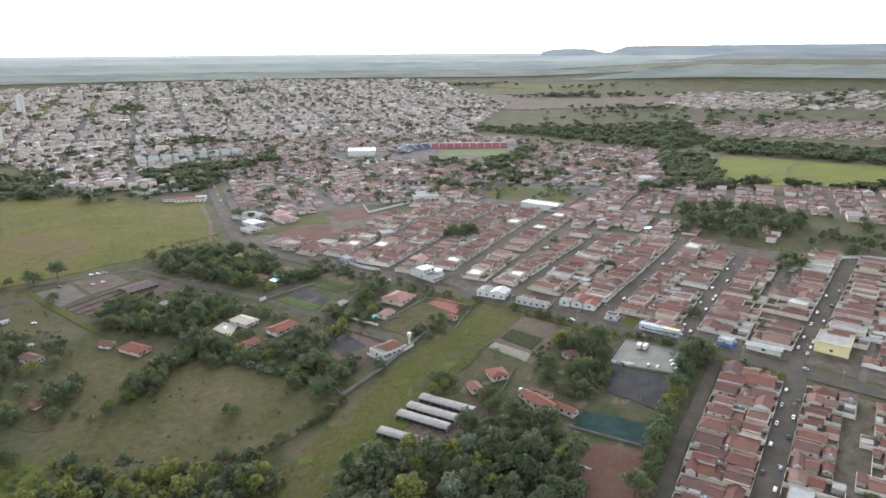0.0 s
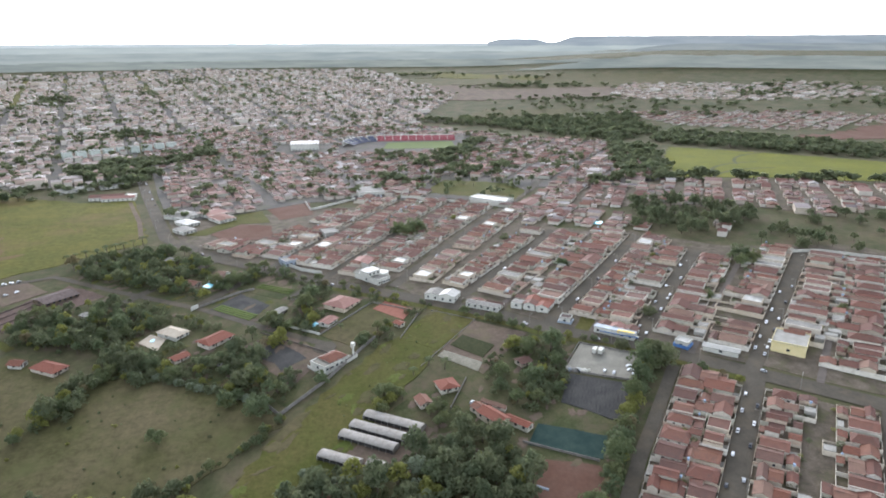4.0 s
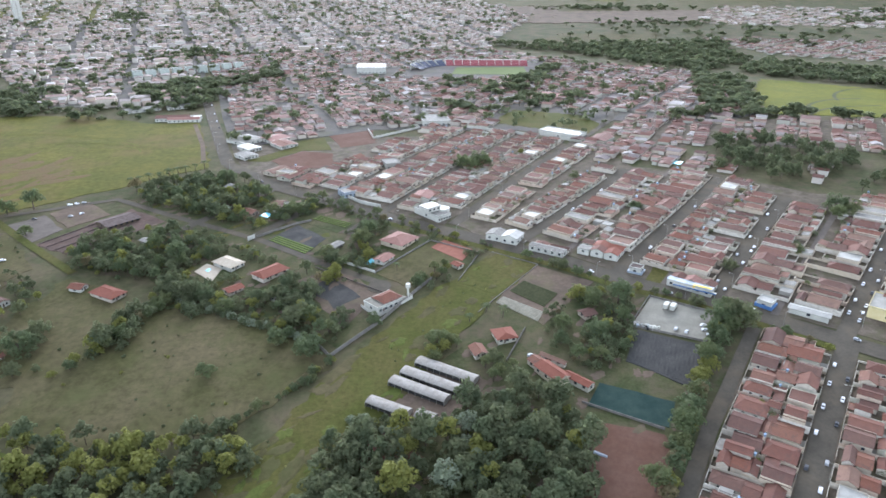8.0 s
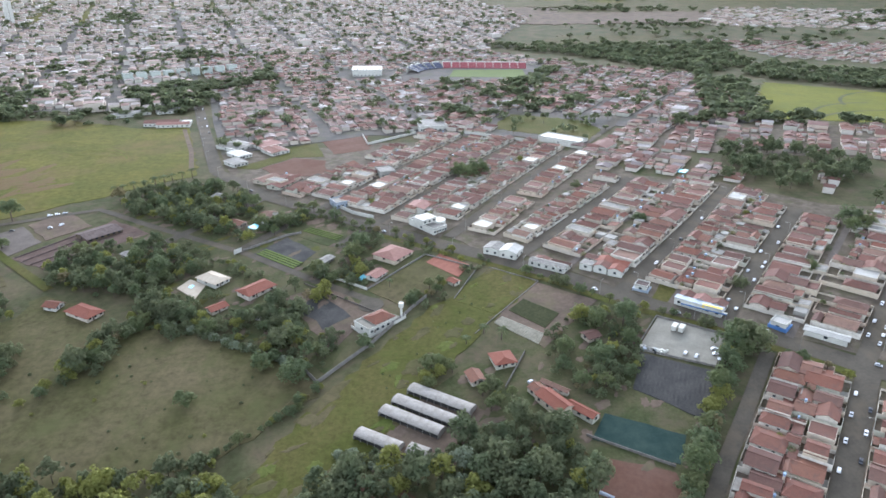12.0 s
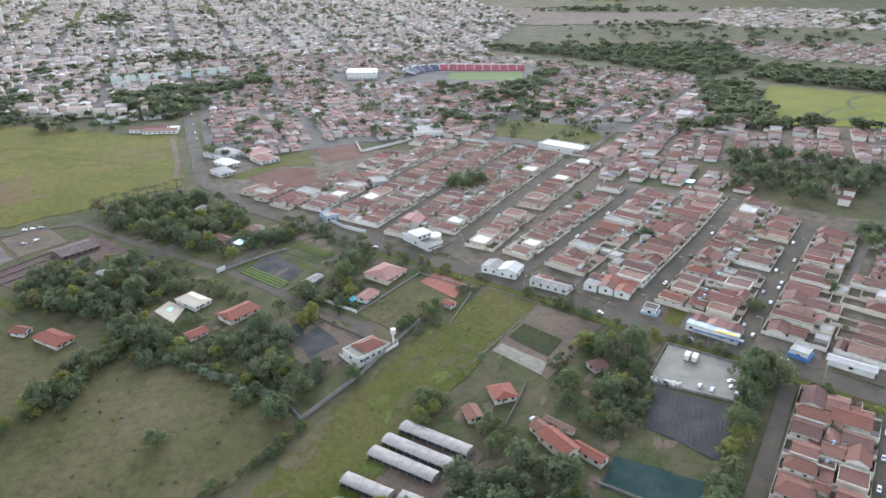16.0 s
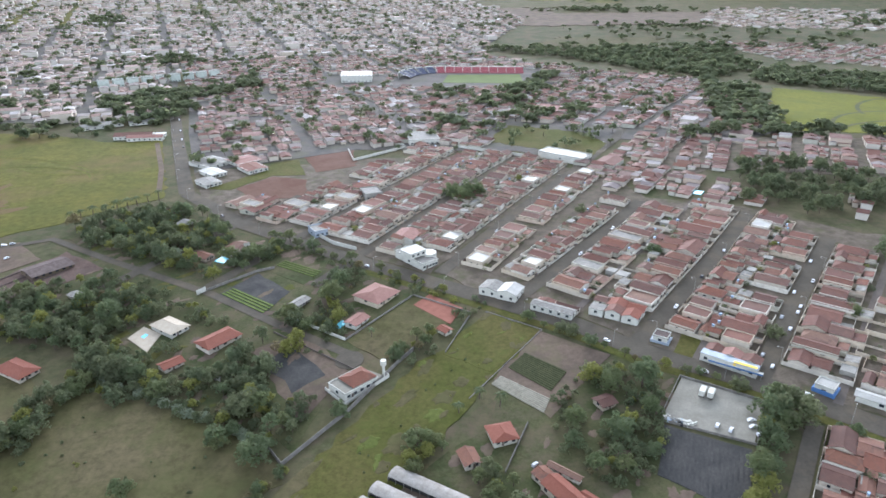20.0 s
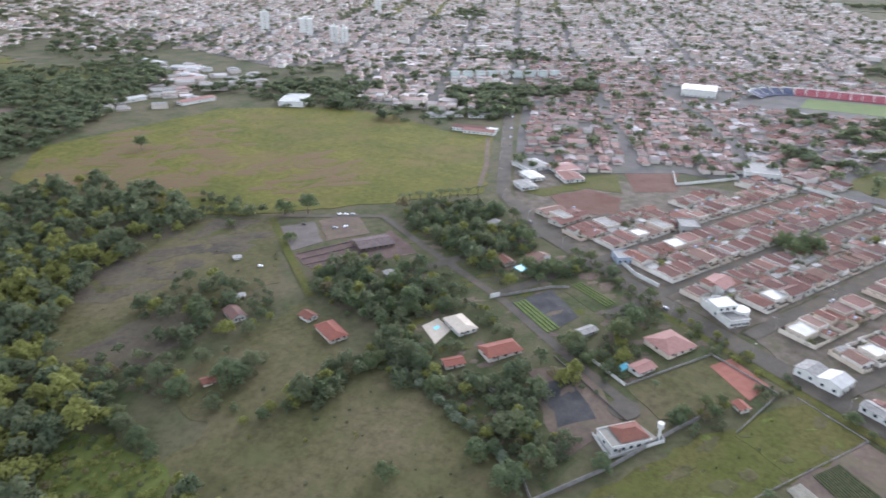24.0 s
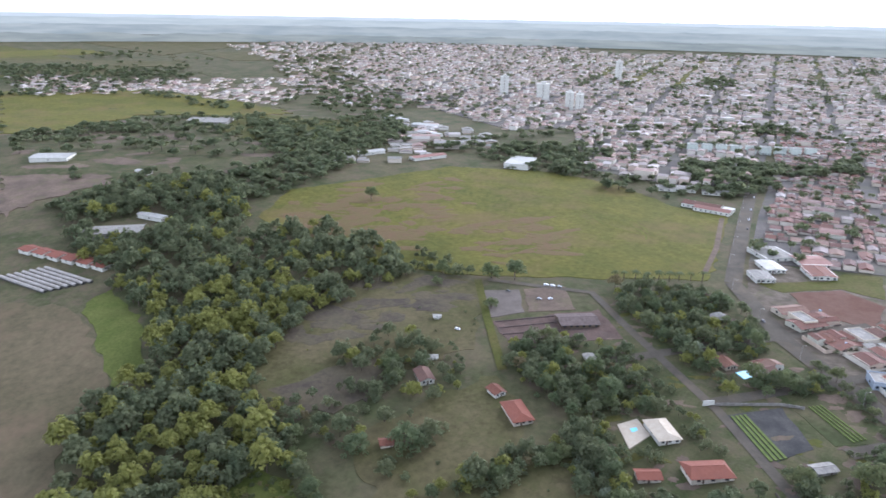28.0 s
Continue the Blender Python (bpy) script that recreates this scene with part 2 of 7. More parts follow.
M["orange_roof"] = mat("orange_tiles", (0.199, 0.0698, 0.0435), (0.238, 0.0894, 0.0571), 0.6, 0.85, 0.35, 0.3, dirt=(0.3, (0.148, 0.0558, 0.0391)))
M["salmon_roof"] = mat("salmon_tiles", (0.239, 0.123, 0.0963), (0.279, 0.152, 0.12), 0.5, 0.85, 0.3, 0.3)
M["dark_roof"] = mat("old_dark_tiles", (0.107, 0.082, 0.0738), (0.164, 0.131, 0.115), 0.5, 0.9, 0.35)
M["yellow"] = mat("yellow_paint", (0.75, 0.5, 0.04), (0.8, 0.55, 0.06), 0.4, 0.5)
M["blue"] = mat("blue_paint", (0.07, 0.15, 0.32), (0.1, 0.19, 0.38), 0.4, 0.5)
M["paleblue"] = mat("pale_blue_sheet", (0.27, 0.31, 0.35), (0.34, 0.38, 0.42), 0.3, 0.5, 0.15)
M["mint"] = mat("pale_green_paint", (0.42, 0.46, 0.4), (0.52, 0.55, 0.48), 0.3, 0.8, 0.2)
M["pool"] = mat("pool_water", (0.16, 0.5, 0.62), (0.22, 0.58, 0.68), 0.4, 0.05)
M["net"] = mat("dark_shade_net", (0.05, 0.05, 0.047), (0.085, 0.08, 0.073), 0.12, 0.9, 0.4)
M["netgreen"] = mat("green_shade_net", (0.024, 0.045, 0.039), (0.04, 0.0638, 0.0525), 0.15, 0.9, 0.3)
M["bed"] = mat("vegetable_bed", (0.095, 0.128, 0.038), (0.142, 0.168, 0.0522), 0.7, 0.9, 0.4)
M["bed_dark"] = mat("dark_vegetable_bed", (0.045, 0.054, 0.0247), (0.075, 0.075, 0.0361), 0.6, 0.9, 0.35)
M["bed_pale"] = mat("pale_mulch_bed", (0.27, 0.25, 0.19), (0.4, 0.37, 0.29), 0.6, 0.9, 0.4)
M["clay"] = mat("red_clay_court", (0.222, 0.0962, 0.0684), (0.266, 0.118, 0.0836), 0.3, 0.9, 0.15)
M["seat_red"] = mat("faded_red_seats", (0.27, 0.075, 0.085), (0.34, 0.1, 0.105), 0.2, 0.7, 0.3)
M["seat_blue"] = mat("faded_navy_seats", (0.07, 0.078, 0.12), (0.11, 0.118, 0.165), 0.2, 0.7, 0.3)
M["turf"] = mat("pitch_turf", (0.096, 0.124, 0.04), (0.12, 0.149, 0.048), 0.05, 0.9, 0.15)
M["tyre"] = mat("rubber", (0.02, 0.02, 0.02), (0.03, 0.03, 0.03), 2.0, 0.8)
CARS = [(0.75, 0.75, 0.75), (0.8, 0.8, 0.8), (0.5, 0.51, 0.52), (0.05, 0.05, 0.055), (0.78, 0.78, 0.76), (0.62, 0.62, 0.62), (0.35, 0.36, 0.37), (0.7, 0.7, 0.72)]
M["car"] = mat("car_paint", (0.5, 0.5, 0.5), (0.5, 0.5, 0.5), 1.0, 0.3, 0.0, 0.0, CARS, spread=0.0)
M["leaf_light"] = mat("light_foliage", (0.206, 0.224, 0.056), (0.283, 0.279, 0.0812), 0.9, 0.8, 0.25, thin=0.6)
M["leaf_dry"] = mat("dry_foliage", (0.19, 0.165, 0.085), (0.25, 0.21, 0.11), 0.9, 0.85, 0.25, thin=0.6)
M["leaf_pale"] = mat("pale_flowering_foliage", (0.22, 0.26, 0.16), (0.32, 0.35, 0.25), 1.2, 0.85, 0.25, thin=0.6)
M["shrub"] = mat("shrub_foliage", (0.117, 0.141, 0.0736), (0.179, 0.189, 0.0982), 0.7, 0.85, 0.25, thin=0.6)
M["lot"] = mat("pale_gravel_lot", (0.225, 0.209, 0.169), (0.293, 0.275, 0.226), 0.15, 0.9, 0.3)
M["oldwall"] = mat("weathered_plaster", (0.17, 0.155, 0.135), (0.26, 0.24, 0.21), 0.5, 0.9, 0.4)
M["streets"] = mat("worn_street_and_yard", (0.09, 0.0846, 0.0774), (0.144, 0.126, 0.108), 0.05, 0.9, 0.4, dirt=(0.03, (0.09, 0.09, 0.054)))
M["worn"] = mat("worn_brown_grass", (0.15, 0.098, 0.055), (0.135, 0.108, 0.045), 0.12, 0.95, 0.5, 0.3)
M["water"] = mat("still_water", (0.3, 0.32, 0.33), (0.34, 0.36, 0.37), 0.01, 0.08)

# ---------------------------------------------------------------- ground
gx = sorted(set([-4700 + 100 * i for i in range(95)] + [-900 + 25 * i for i in range(65)]))
gy = sorted(set([-1600 + 100 * i for i in range(66)] + [25 * i for i in range(56)]))
verts = [(x, y, gz(x, y)) for y in gy for x in gx]
nx = len(gx)
faces = [(j * nx + i, j * nx + i + 1, (j + 1) * nx + i + 1, (j + 1) * nx + i) for j in range(len(gy) - 1) for i in range(nx - 1)]
tagged(put("ground", mesh("ground", verts, faces, M["ground"], smooth=True)), "dry grass and bare soil falling towards a wooded creek", "ground", kind="structure")


def drape(name, poly, lift, material, label="", category="ground", step=20.0, kind="structure", rag=0.0):
    """A polygon laid on the ground at a small lift, cut into cells so that it follows the slope."""
    pts = []
    for (ax, ay), (bx, by) in zip(poly, poly[1:] + poly[:1]):
        n = max(1, int(math.hypot(bx - ax, by - ay) / 7)) if rag else 1
        for k in range(n):
            t = k / n
            pts.append((ax + (bx - ax) * t + rnd.uniform(-rag, rag), ay + (by - ay) * t + rnd.uniform(-rag, rag)))
    bm = bmesh.new()
    corners = [bm.verts.new((x, y, 0)) for x, y in pts]
    for tri in geometry.tessellate_polygon([[Vector((x, y, 0)) for x, y in pts]]):
        if len(set(tri)) == 3:
            bm.faces.new([corners[k] for k in tri])
    xs, ys = [p[0] for p in pts], [p[1] for p in pts]
    for a, lo, hi in ((0, min(xs), max(xs)), (1, min(ys), max(ys))):
        st = max(step, (hi - lo) / 30)
        k = math.ceil(lo / st)
        while k * st < hi:
            co, no = ((k * st, 0, 0), (1, 0, 0)) if a == 0 else ((0, k * st, 0), (0, 1, 0))
            bmesh.ops.bisect_plane(bm, geom=bm.verts[:] + bm.edges[:] + bm.faces[:], plane_co=co, plane_no=no)
            k += 1
    for v in bm.verts:
        v.co.z = gz(v.co.x, v.co.y) + lift
    rim = [e for e in bm.edges if len(e.link_faces) == 1]
    bmesh.ops.recalc_face_normals(bm, faces=bm.faces[:])
    if sum(f.normal.z for f in bm.faces) < 0:
        bmesh.ops.reverse_faces(bm, faces=bm.faces[:])
    for e in bmesh.ops.extrude_edge_only(bm, edges=rim)["geom"]:
        if isinstance(e, bmesh.types.BMVert):
            e.co.z -= lift + 0.4
    me = bpy.data.meshes.new(name)
    bm.to_mesh(me)
    bm.free()
    me.materials.append(material)
    return tagged(put(name, me), label, category, kind=kind)


def strip(name, line, width, lift, material, label="", category="road", kind="structure"):
    """A road along a line."""
    pts = []
    for (ax, ay), (bx, by) in zip(line, line[1:]):
        n = max(1, int(math.hypot(bx - ax, by - ay) / 10))
        pts += [(ax + (bx - ax) * k / n, ay + (by - ay) * k / n) for k in range(n)]
    pts.append(line[-1])
    v, f = [], []
    for i, (x, y) in enumerate(pts):
        a, b = pts[max(0, i - 1)], pts[min(len(pts) - 1, i + 1)]
        d = math.hypot(b[0] - a[0], b[1] - a[1])
        ox, oy = -(b[1] - a[1]) / d * width / 2, (b[0] - a[0]) / d * width / 2
        for s in (1, -1):
            v.append((x + s * ox, y + s * oy, gz(x + s * ox, y + s * oy) + lift))
        if i:
            f.append((2 * i - 2, 2 * i - 1, 2 * i + 1, 2 * i))
    return tagged(put(name, mesh(name, v, f, material)), label, category, kind=kind)



def blobs(name, poly, n, r0, r1, material, label, lift=0.34, seed=1, long=1.8, category="ground"):
    """Ragged patches of another ground cover, strewn inside a polygon."""
    r = random.Random(seed)
    xs, ys = [p[0] for p in poly], [p[1] for p in poly]
    v, f, i, tries = [], [], 0, 0
    while i < n and tries < 20 * n:
        tries += 1
        cx, cy = r.uniform(min(xs), max(xs)), r.uniform(min(ys), max(ys))
        if not inside(cx, cy, poly):
            continue
        R, ta, e = r.uniform(r0, r1) * r.uniform(0.5, 1), r.uniform(-0.6, 0.6) + 0.9, r.uniform(1, long)
        k0, m = len(v), 16
        v.append((cx, cy, gz(cx, cy) + lift + 0.16 + 0.001 * i))
        wob = [r.uniform(0.6, 1.15) for _ in range(m)]
        for q in (0.75, 1.0):
            for j in range(m):
                a = 6.28319 * j / m
                px, py = R * e * math.cos(a) * q * wob[j], R / e * math.sin(a) * q * wob[j]
                x, y = cx + px * math.cos(ta) - py * math.sin(ta), cy + px * math.sin(ta) + py * math.cos(ta)
                v.append((x, y, gz(x, y) + lift + (0.14 + 0.001 * i if q < 1 else -0.06)))
        for j in range(m):
            g = (j + 1) % m
            f += [(k0, k0 + 1 + j, k0 + 1 + g), (k0 + 1 + j, k0 + 1 + m + j, k0 + 1 + m + g, k0 + 1 + g)]
        i += 1
    return tagged(put(name, mesh(name, v, f, material)), label, category, kind="stuff")


FIELD_L = [(-196, 575), (-310, 469), (-382, 425), (-530, 418), (-575, 480), (-559, 560), (-548, 665), (-470, 735), (-396, 752), (-303, 722), (-262, 732)]
FIELD_R = [(413, 1004), (560, 900), (700, 760), (520, 660), (401, 688), (298, 714), (334, 831)]
STRIP = [(-90, 225), (-54, 290), (-29, 335), (0, 375), (25, 406), (48, 391), (17, 342), (-15, 289), (-40, 250), (-55, 220)]
PASTURE = [(-190, 265), (-182, 334), (-146, 362), (-60, 325), (-49, 305), (-83, 270), (-133, 255)]
drape("field_west", FIELD_L, 0.25, M["field"], "yellow-green grass field with brown worn patches", "field", rag=2)
drape("field_east", FIELD_R, 0.25, M["crop"], "bright yellow-green crop field beyond the houses", "field", rag=4)
drape("pasture", PASTURE, 0.2, M["pasture"], "dry olive pasture with scattered shrubs", "pasture", rag=3)
drape("meadow", STRIP, 0.25, M["meadow"], "long green meadow strip beside a wall", "meadow", rag=2)
drape("clearing", [(-273, 291), (-255, 340), (-240, 400), (-301, 463), (-368, 423), (-351, 366), (-365, 322), (-320, 296)], 0.2, M["pasture"], "dry grass clearing beside the woods", "pasture", rag=4)
drape("yard_pasture", [(-225, 300), (-222, 344), (-213, 388), (-170, 365), (-160, 330), (-182, 290)], 0.2, M["pasture"], "dry grass around small farm houses", "pasture", rag=3)
drape("lush_bank", [(-461, 258), (-477, 281), (-413, 278), (-356, 258), (-349, 240), (-383, 246), (-430, 253)], 0.25, M["lush"], "bright green grass beside the woods", "grass", rag=3)
drape("plough_field", [(-560, 190), (-476, 246), (-441, 252), (-373, 244), (-350, 235), (-323, 211), (-290, 196), (-270, 160), (-320, 120), (-480, 110)], 0.2, M["plough"], "pale olive field with brown soil", "field", rag=3)
drape("far_field", [(114, 1373), (217, 1512), (411, 1508), (338, 1341), (189, 1305)], 0.5, M["pasture"], "pale dry field in the valley", "field", rag=8)
drape("slope_field", [(-1065, 327), (-1518, 412), (-1476, 547), (-1406, 649), (-1194, 737), (-1026, 748), (-1048, 656), (-1148, 543), (-1062, 418)], 0.9, M["field"], "pale yellow hillside field", "field", rag=8)
drape("lake", [(290, 1680), (318, 1698), (346, 1722), (372, 1738), (410, 1752), (440, 1756), (412, 1730), (388, 1706), (356, 1690), (322, 1674)], 0.6, M["water"], "small pale lake reflecting the sky", "water")
drape("dirt_lot", [(-121, 677), (-118, 722), (-86, 724), (-68, 640), (-98, 626)], 0.2, M["earth"], "bare red-brown dirt lot", "ground", rag=2)
drape("red_dirt", [(45, 225), (57, 252), (60, 268), (86, 260), (80, 225)], 0.2, M["earth"], "bare red earth plot", "ground", rag=2)

AVENUE = [(-183, 581), (-124, 521), (-77, 488), (-35, 460), (19, 425), (65, 395), (92, 372), (129, 351), (160, 328), (179, 314), (240, 270), (320, 215)]
TOPROAD = [(-360, 1010), (-319, 911), (-254, 750), (-199, 618), (-183, 581)]
RURAL = [(-32, 374), (-68, 398), (-117, 433), (-187, 472), (-238, 502), (-300, 470)]
S = {
    "s0": [(2, 448), (37, 507), (98, 607), (144, 688), (185, 790), (220, 900)],
    "s1": [(40, 418), (68, 453), (107, 505), (130, 539)],
    "a1": [(66, 404), (166, 540)],
    "s2": [(88, 376), (107, 400), (152, 460), (190, 515)],
    "a2": [(112, 366), (200, 500)],
    "s3": [(134, 354), (173, 410), (219, 475)],
    "a3": [(156, 336), (249, 464)],
    "s5": [(180, 318), (240, 396), (292, 465)],
    "a5": [(205, 302), (316, 452)],
    "s7": [(232, 285), (340, 437)],
    "a7": [(256, 270), (364, 422)],
}
strip("road", AVENUE, 11, 0.3, M["asphalt"], "grey asphalt avenue past the houses")
strip("road", TOPROAD, 11, 0.3, M["asphalt"], "grey asphalt road along the field")
strip("road", RURAL, 4.8, 0.28, M["asphalt"], "narrow worn asphalt lane between gardens")
for k, line in S.items():
    street = k[0] == "s"
    strip("road" if street else "alley", line, 8 if street else 3.5, 0.32, M["asphalt"] if street else M["track"], "grey asphalt street between rows of houses" if street else "narrow dirt alley between back yards")
LOW_E = [(60, 190), (86, 232), (103, 262), (117, 284), (143, 326)]
LOW_S = [(100, 190), (126, 230), (144, 258), (169, 297), (180, 314)]
strip("road", LOW_E, 6, 0.3, M["asphalt"], "narrow asphalt street under trees")
strip("road", LOW_S, 9, 0.3, M["asphalt"], "grey asphalt street with parked cars")
drape("garden_ground", [(-232, 505), (-190, 566), (-130, 515), (-60, 470), (-14, 440), (6, 412), (-40, 372), (-48, 318), (-60, 328), (-146, 362), (-172, 392), (-214, 398), (-226, 418), (-190, 462)], 0.1, M["shade_grass"], "dark grassy gardens under trees", "ground", rag=2)
drape("garden_ground", [(-40, 250), (-30, 280), (22, 330), (30, 352), (50, 335), (62, 360), (84, 372), (100, 352), (80, 304), (104, 282), (84, 222), (-30, 215)], 0.1, M["shade_grass"], "dark grassy ground under trees", "ground", rag=2)
for pts, mname in (
    ([(-900, 200), (-1300, 150), (-1500, 380), (-1060, 310)], "pasture"), ([(-700, 560), (-950, 560), (-1060, 690), (-860, 800)], "meadow"), ([(-1100, 760), (-1500, 900), (-1700, 800), (-1450, 480)], "shade_grass"),
    ([(-1650, 300), (-2200, 200), (-2400, 600), (-1800, 700)], "meadow"), ([(-2000, 900), (-2600, 800), (-2700, 1300), (-2300, 1500)], "pasture"), ([(-640, 170), (-900, 120), (-1000, 260), (-720, 280)], "brown"),
    ([(200, 1800), (600, 1760), (900, 2100), (400, 2300)], "pasture"), ([(100, 2350), (700, 2350), (900, 2600), (100, 2700)], "shade_grass"), ([(560, 1050), (900, 900), (1200, 1000), (900, 1200)], "earth"), ([(-1200, 2350), (-300, 2600), (-500, 2900), (-1500, 2700)], "shade_grass"), ([(-2300, 1950), (-1500, 2200), (-1600, 2500), (-2500, 2200)], "meadow"),
    ([(1000, 1000), (1500, 800), (1700, 1200), (1200, 1350)], "shade_grass"), ([(1250, 1850), (1700, 1500), (2100, 1800), (1500, 2200)], "shade_grass")):
    drape("far_field", pts, 0.6, M[mname], "far field on the plain", "field", step=80, rag=12)
for cx, cy, rx, ry, a0, a1 in ((-330, 610, 60, 34, 0.2, 2.8), (-380, 590, 120, 80, 0.6, 2.4), (-420, 560, 90, 60, 3.4, 5.2), (-300, 650, 40, 26, 3.6, 5.8)):
    strip("field_track", [(cx + rx * math.cos(a0 + (a1 - a0) * i / 14), cy + ry * math.sin(a0 + (a1 - a0) * i / 14)) for i in range(15)], 1.6, 0.42, M["field_dark"], "faint curved tyre track in the grass", "track")
for cx, cy, rx, ry in ((470, 640, 150, 130), (480, 640, 150, 190), (560, 700, 160, 240)):
    strip("field_track", [(cx + rx * math.cos(1.75 + 0.95 * i / 14), cy + ry * math.sin(1.75 + 0.95 * i / 14)) for i in range(15)], 4.0, 0.35, M["shade_grass"], "dark terrace line across the crop", "track")
fr = random.Random(41)
for i in range(34):
    az, r0 = radians(fr.uniform(-82, 56)), fr.uniform(1750, 2300)
    cx, cy, w, d, ta = r0 * math.sin(az), r0 * math.cos(az), fr.uniform(120, 330), fr.uniform(60, 150), fr.uniform(-0.5, 0.5) - az
    drape("far_field", [(cx + math.cos(ta) * p * w - math.sin(ta) * q * d, cy + math.sin(ta) * p * w + math.cos(ta) * q * d) for p, q in ((-1, -1), (1, -0.8), (0.9, 1), (-1.1, 0.8))], 0.55 + 0.02 * i, M[fr.choice(("pasture", "meadow", "shade_grass", "shade_grass", "brown", "field"))], "far field on the hazy plain", "field", step=120, rag=14)
strip("field_track", [(-205, 585), (-225, 640), (-262, 722)], 4.0, 0.3, M["brown"], "bare strip along the field edge", "track")


CLEARING = [(-273, 291), (-255, 340), (-240, 400), (-301, 463), (-368, 423), (-351, 366), (-365, 322), (-320, 296)]
GARDEN = [(-232, 505), (-190, 566), (-130, 515), (-60, 470), (-14, 440), (6, 412), (-40, 372), (-48, 318), (-60, 328), (-146, 362), (-172, 392), (-214, 398), (-226, 418), (-190, 462)]
blobs("worn_grass", [(-397, 539), (-364, 602), (-324, 590), (-293, 537), (-307, 498), (-351, 501)], 46, 5, 16, M["worn"], "brown worn patches in the field", 0.25, 1, 2.4)
blobs("worn_grass", [(-524, 596), (-520, 639), (-435, 582), (-405, 520), (-381, 454), (-408, 442), (-447, 518)], 46, 5, 15, M["worn"], "brown worn patches in the field", 0.25, 2, 2.4)
blobs("worn_grass", [(-545, 440), (-550, 560), (-470, 530), (-400, 470), (-440, 425)], 60, 6, 18, M["worn"], "dry brownish grass at the field edge", 0.27, 3, 2.0)
blobs("bare_soil", [(-323, 326), (-361, 372), (-354, 423), (-306, 458), (-265, 428), (-287, 406), (-291, 383), (-299, 356)], 60, 5, 15, M["burnt"], "bare brown patches in the clearing", 0.2, 5)
blobs("worn_grass", STRIP, 46, 2, 8, M["pasture"], "dry straw-coloured patches in the meadow", 0.25, 31, 2.2)
blobs("worn_grass", STRIP, 22, 2, 6, M["lush"], "greener tufts in the meadow", 0.27, 32, 2.2)
blobs("grass_patch", GARDEN, 150, 2, 7, M["brown"], "bare earth between garden trees", 0.0, 11)
blobs("grass_patch", GARDEN, 90, 2, 6, M["meadow"], "greener grass between garden trees", 0.0, 12)
blobs("grass_patch", [(-40, 250), (-30, 280), (22, 330), (62, 360), (100, 352), (80, 304), (104, 282), (84, 222), (-30, 215)], 90, 2, 6, M["brown"], "bare earth under the trees", 0.0, 14)
blobs("far_scrub", [(-620, 560), (-640, 700), (-850, 880), (-1100, 760), (-1100, 330), (-720, 300), (-640, 420)], 130, 8, 32, M["shade_grass"], "rough scrub on the valley slope", 0.0, 15, 2.0)
blobs("far_scrub", [(-620, 560), (-640, 700), (-850, 880), (-1100, 760), (-1100, 330), (-720, 300), (-640, 420)], 70, 8, 28, M["brown"], "bare brown soil on the valley slope", 0.03, 16, 2.0)
drape("brown_field", [(-814, 279), (-749, 366), (-713, 351), (-714, 290), (-690, 254)], 0.7, M["brown"], "bare brown field on the slope", "field", step=60, rag=5)
drape("far_field", [(-2085, 521), (-1833, 886), (-1713, 855), (-1975, 500)], 0.9, M["pasture"], "pale strip field between woods", "field", step=80, rag=8)
drape("lush_bank", [(-765, 612), (-760, 661), (-883, 729), (-891, 705)], 0.9, M["lush"], "green grass beside the creek", "grass", step=60, rag=5)
strip("field_track", [(-305, 465), (-262, 430), (-213, 392)], 5, 0.34, M["meadow"], "grassy verge of a farm lane", "track")
VERGE = [(x - 4.2, y - 6.6) for x, y in AVENUE[3:10]]
strip("verge", VERGE, 4.5, 0.2, M["meadow"], "grassy verge along the avenue", "grass")
# ---------------------------------------------------------------- houses
def shape(x0, y0, x1, y1, h, rise, along="y", over=0.4, hip=0.0, deep=-1.6):
    """Walls up to the gables, and the two or four slopes of a pitched roof."""
    wv, wf = [], []
    box(wv, wf, x0, y0, deep, x1, y1, h)
    o, e = over, h - 0.1
    c = [(x0 - o, y0 - o, e), (x1 + o, y0 - o, e), (x1 + o, y1 + o, e), (x0 - o, y1 + o, e)]
    if along == "y":
        xm = (x0 + x1) / 2
        a, b = (xm, y0 - o + hip, h + rise), (xm, y1 + o - hip, h + rise)
        slopes = [[c[3], c[0], a, b], [c[1], c[2], b, a]]
        ends = [[c[0], c[1], a], [c[2], c[3], b]]
        tri = [[(x0, y0, h), (x1, y0, h), (xm, y0, h + rise * 0.93)], [(x1, y1, h), (x0, y1, h), (xm, y1, h + rise * 0.93)]]
    else:
        ym = (y0 + y1) / 2
        a, b = (x0 - o + hip, ym, h + rise), (x1 + o - hip, ym, h + rise)
        slopes = [[c[0], c[1], b, a], [c[2], c[3], a, b]]
        ends = [[c[3], c[0], a], [c[1], c[2], b]]
        tri = [[(x0, y1, h), (x0, y0, h), (x0, ym, h + rise * 0.93)], [(x1, y0, h), (x1, y1, h), (x1, ym, h + rise * 0.93)]]
    if hip:
        slopes += ends
    else:
        for t in tri:
            n = len(wv)
            wv += t
            wf.append((n, n + 1, n + 2))
    return (wv, wf), slopes


def part(name, v, f, material, parent, label=""):
    return put(name, mesh(name, v, f, material), parent, label)


def part_box(name, dims, material, parent, label=""):
    v, f = [], []
    box(v, f, *dims)
    return part(name, v, f, material, parent, label)


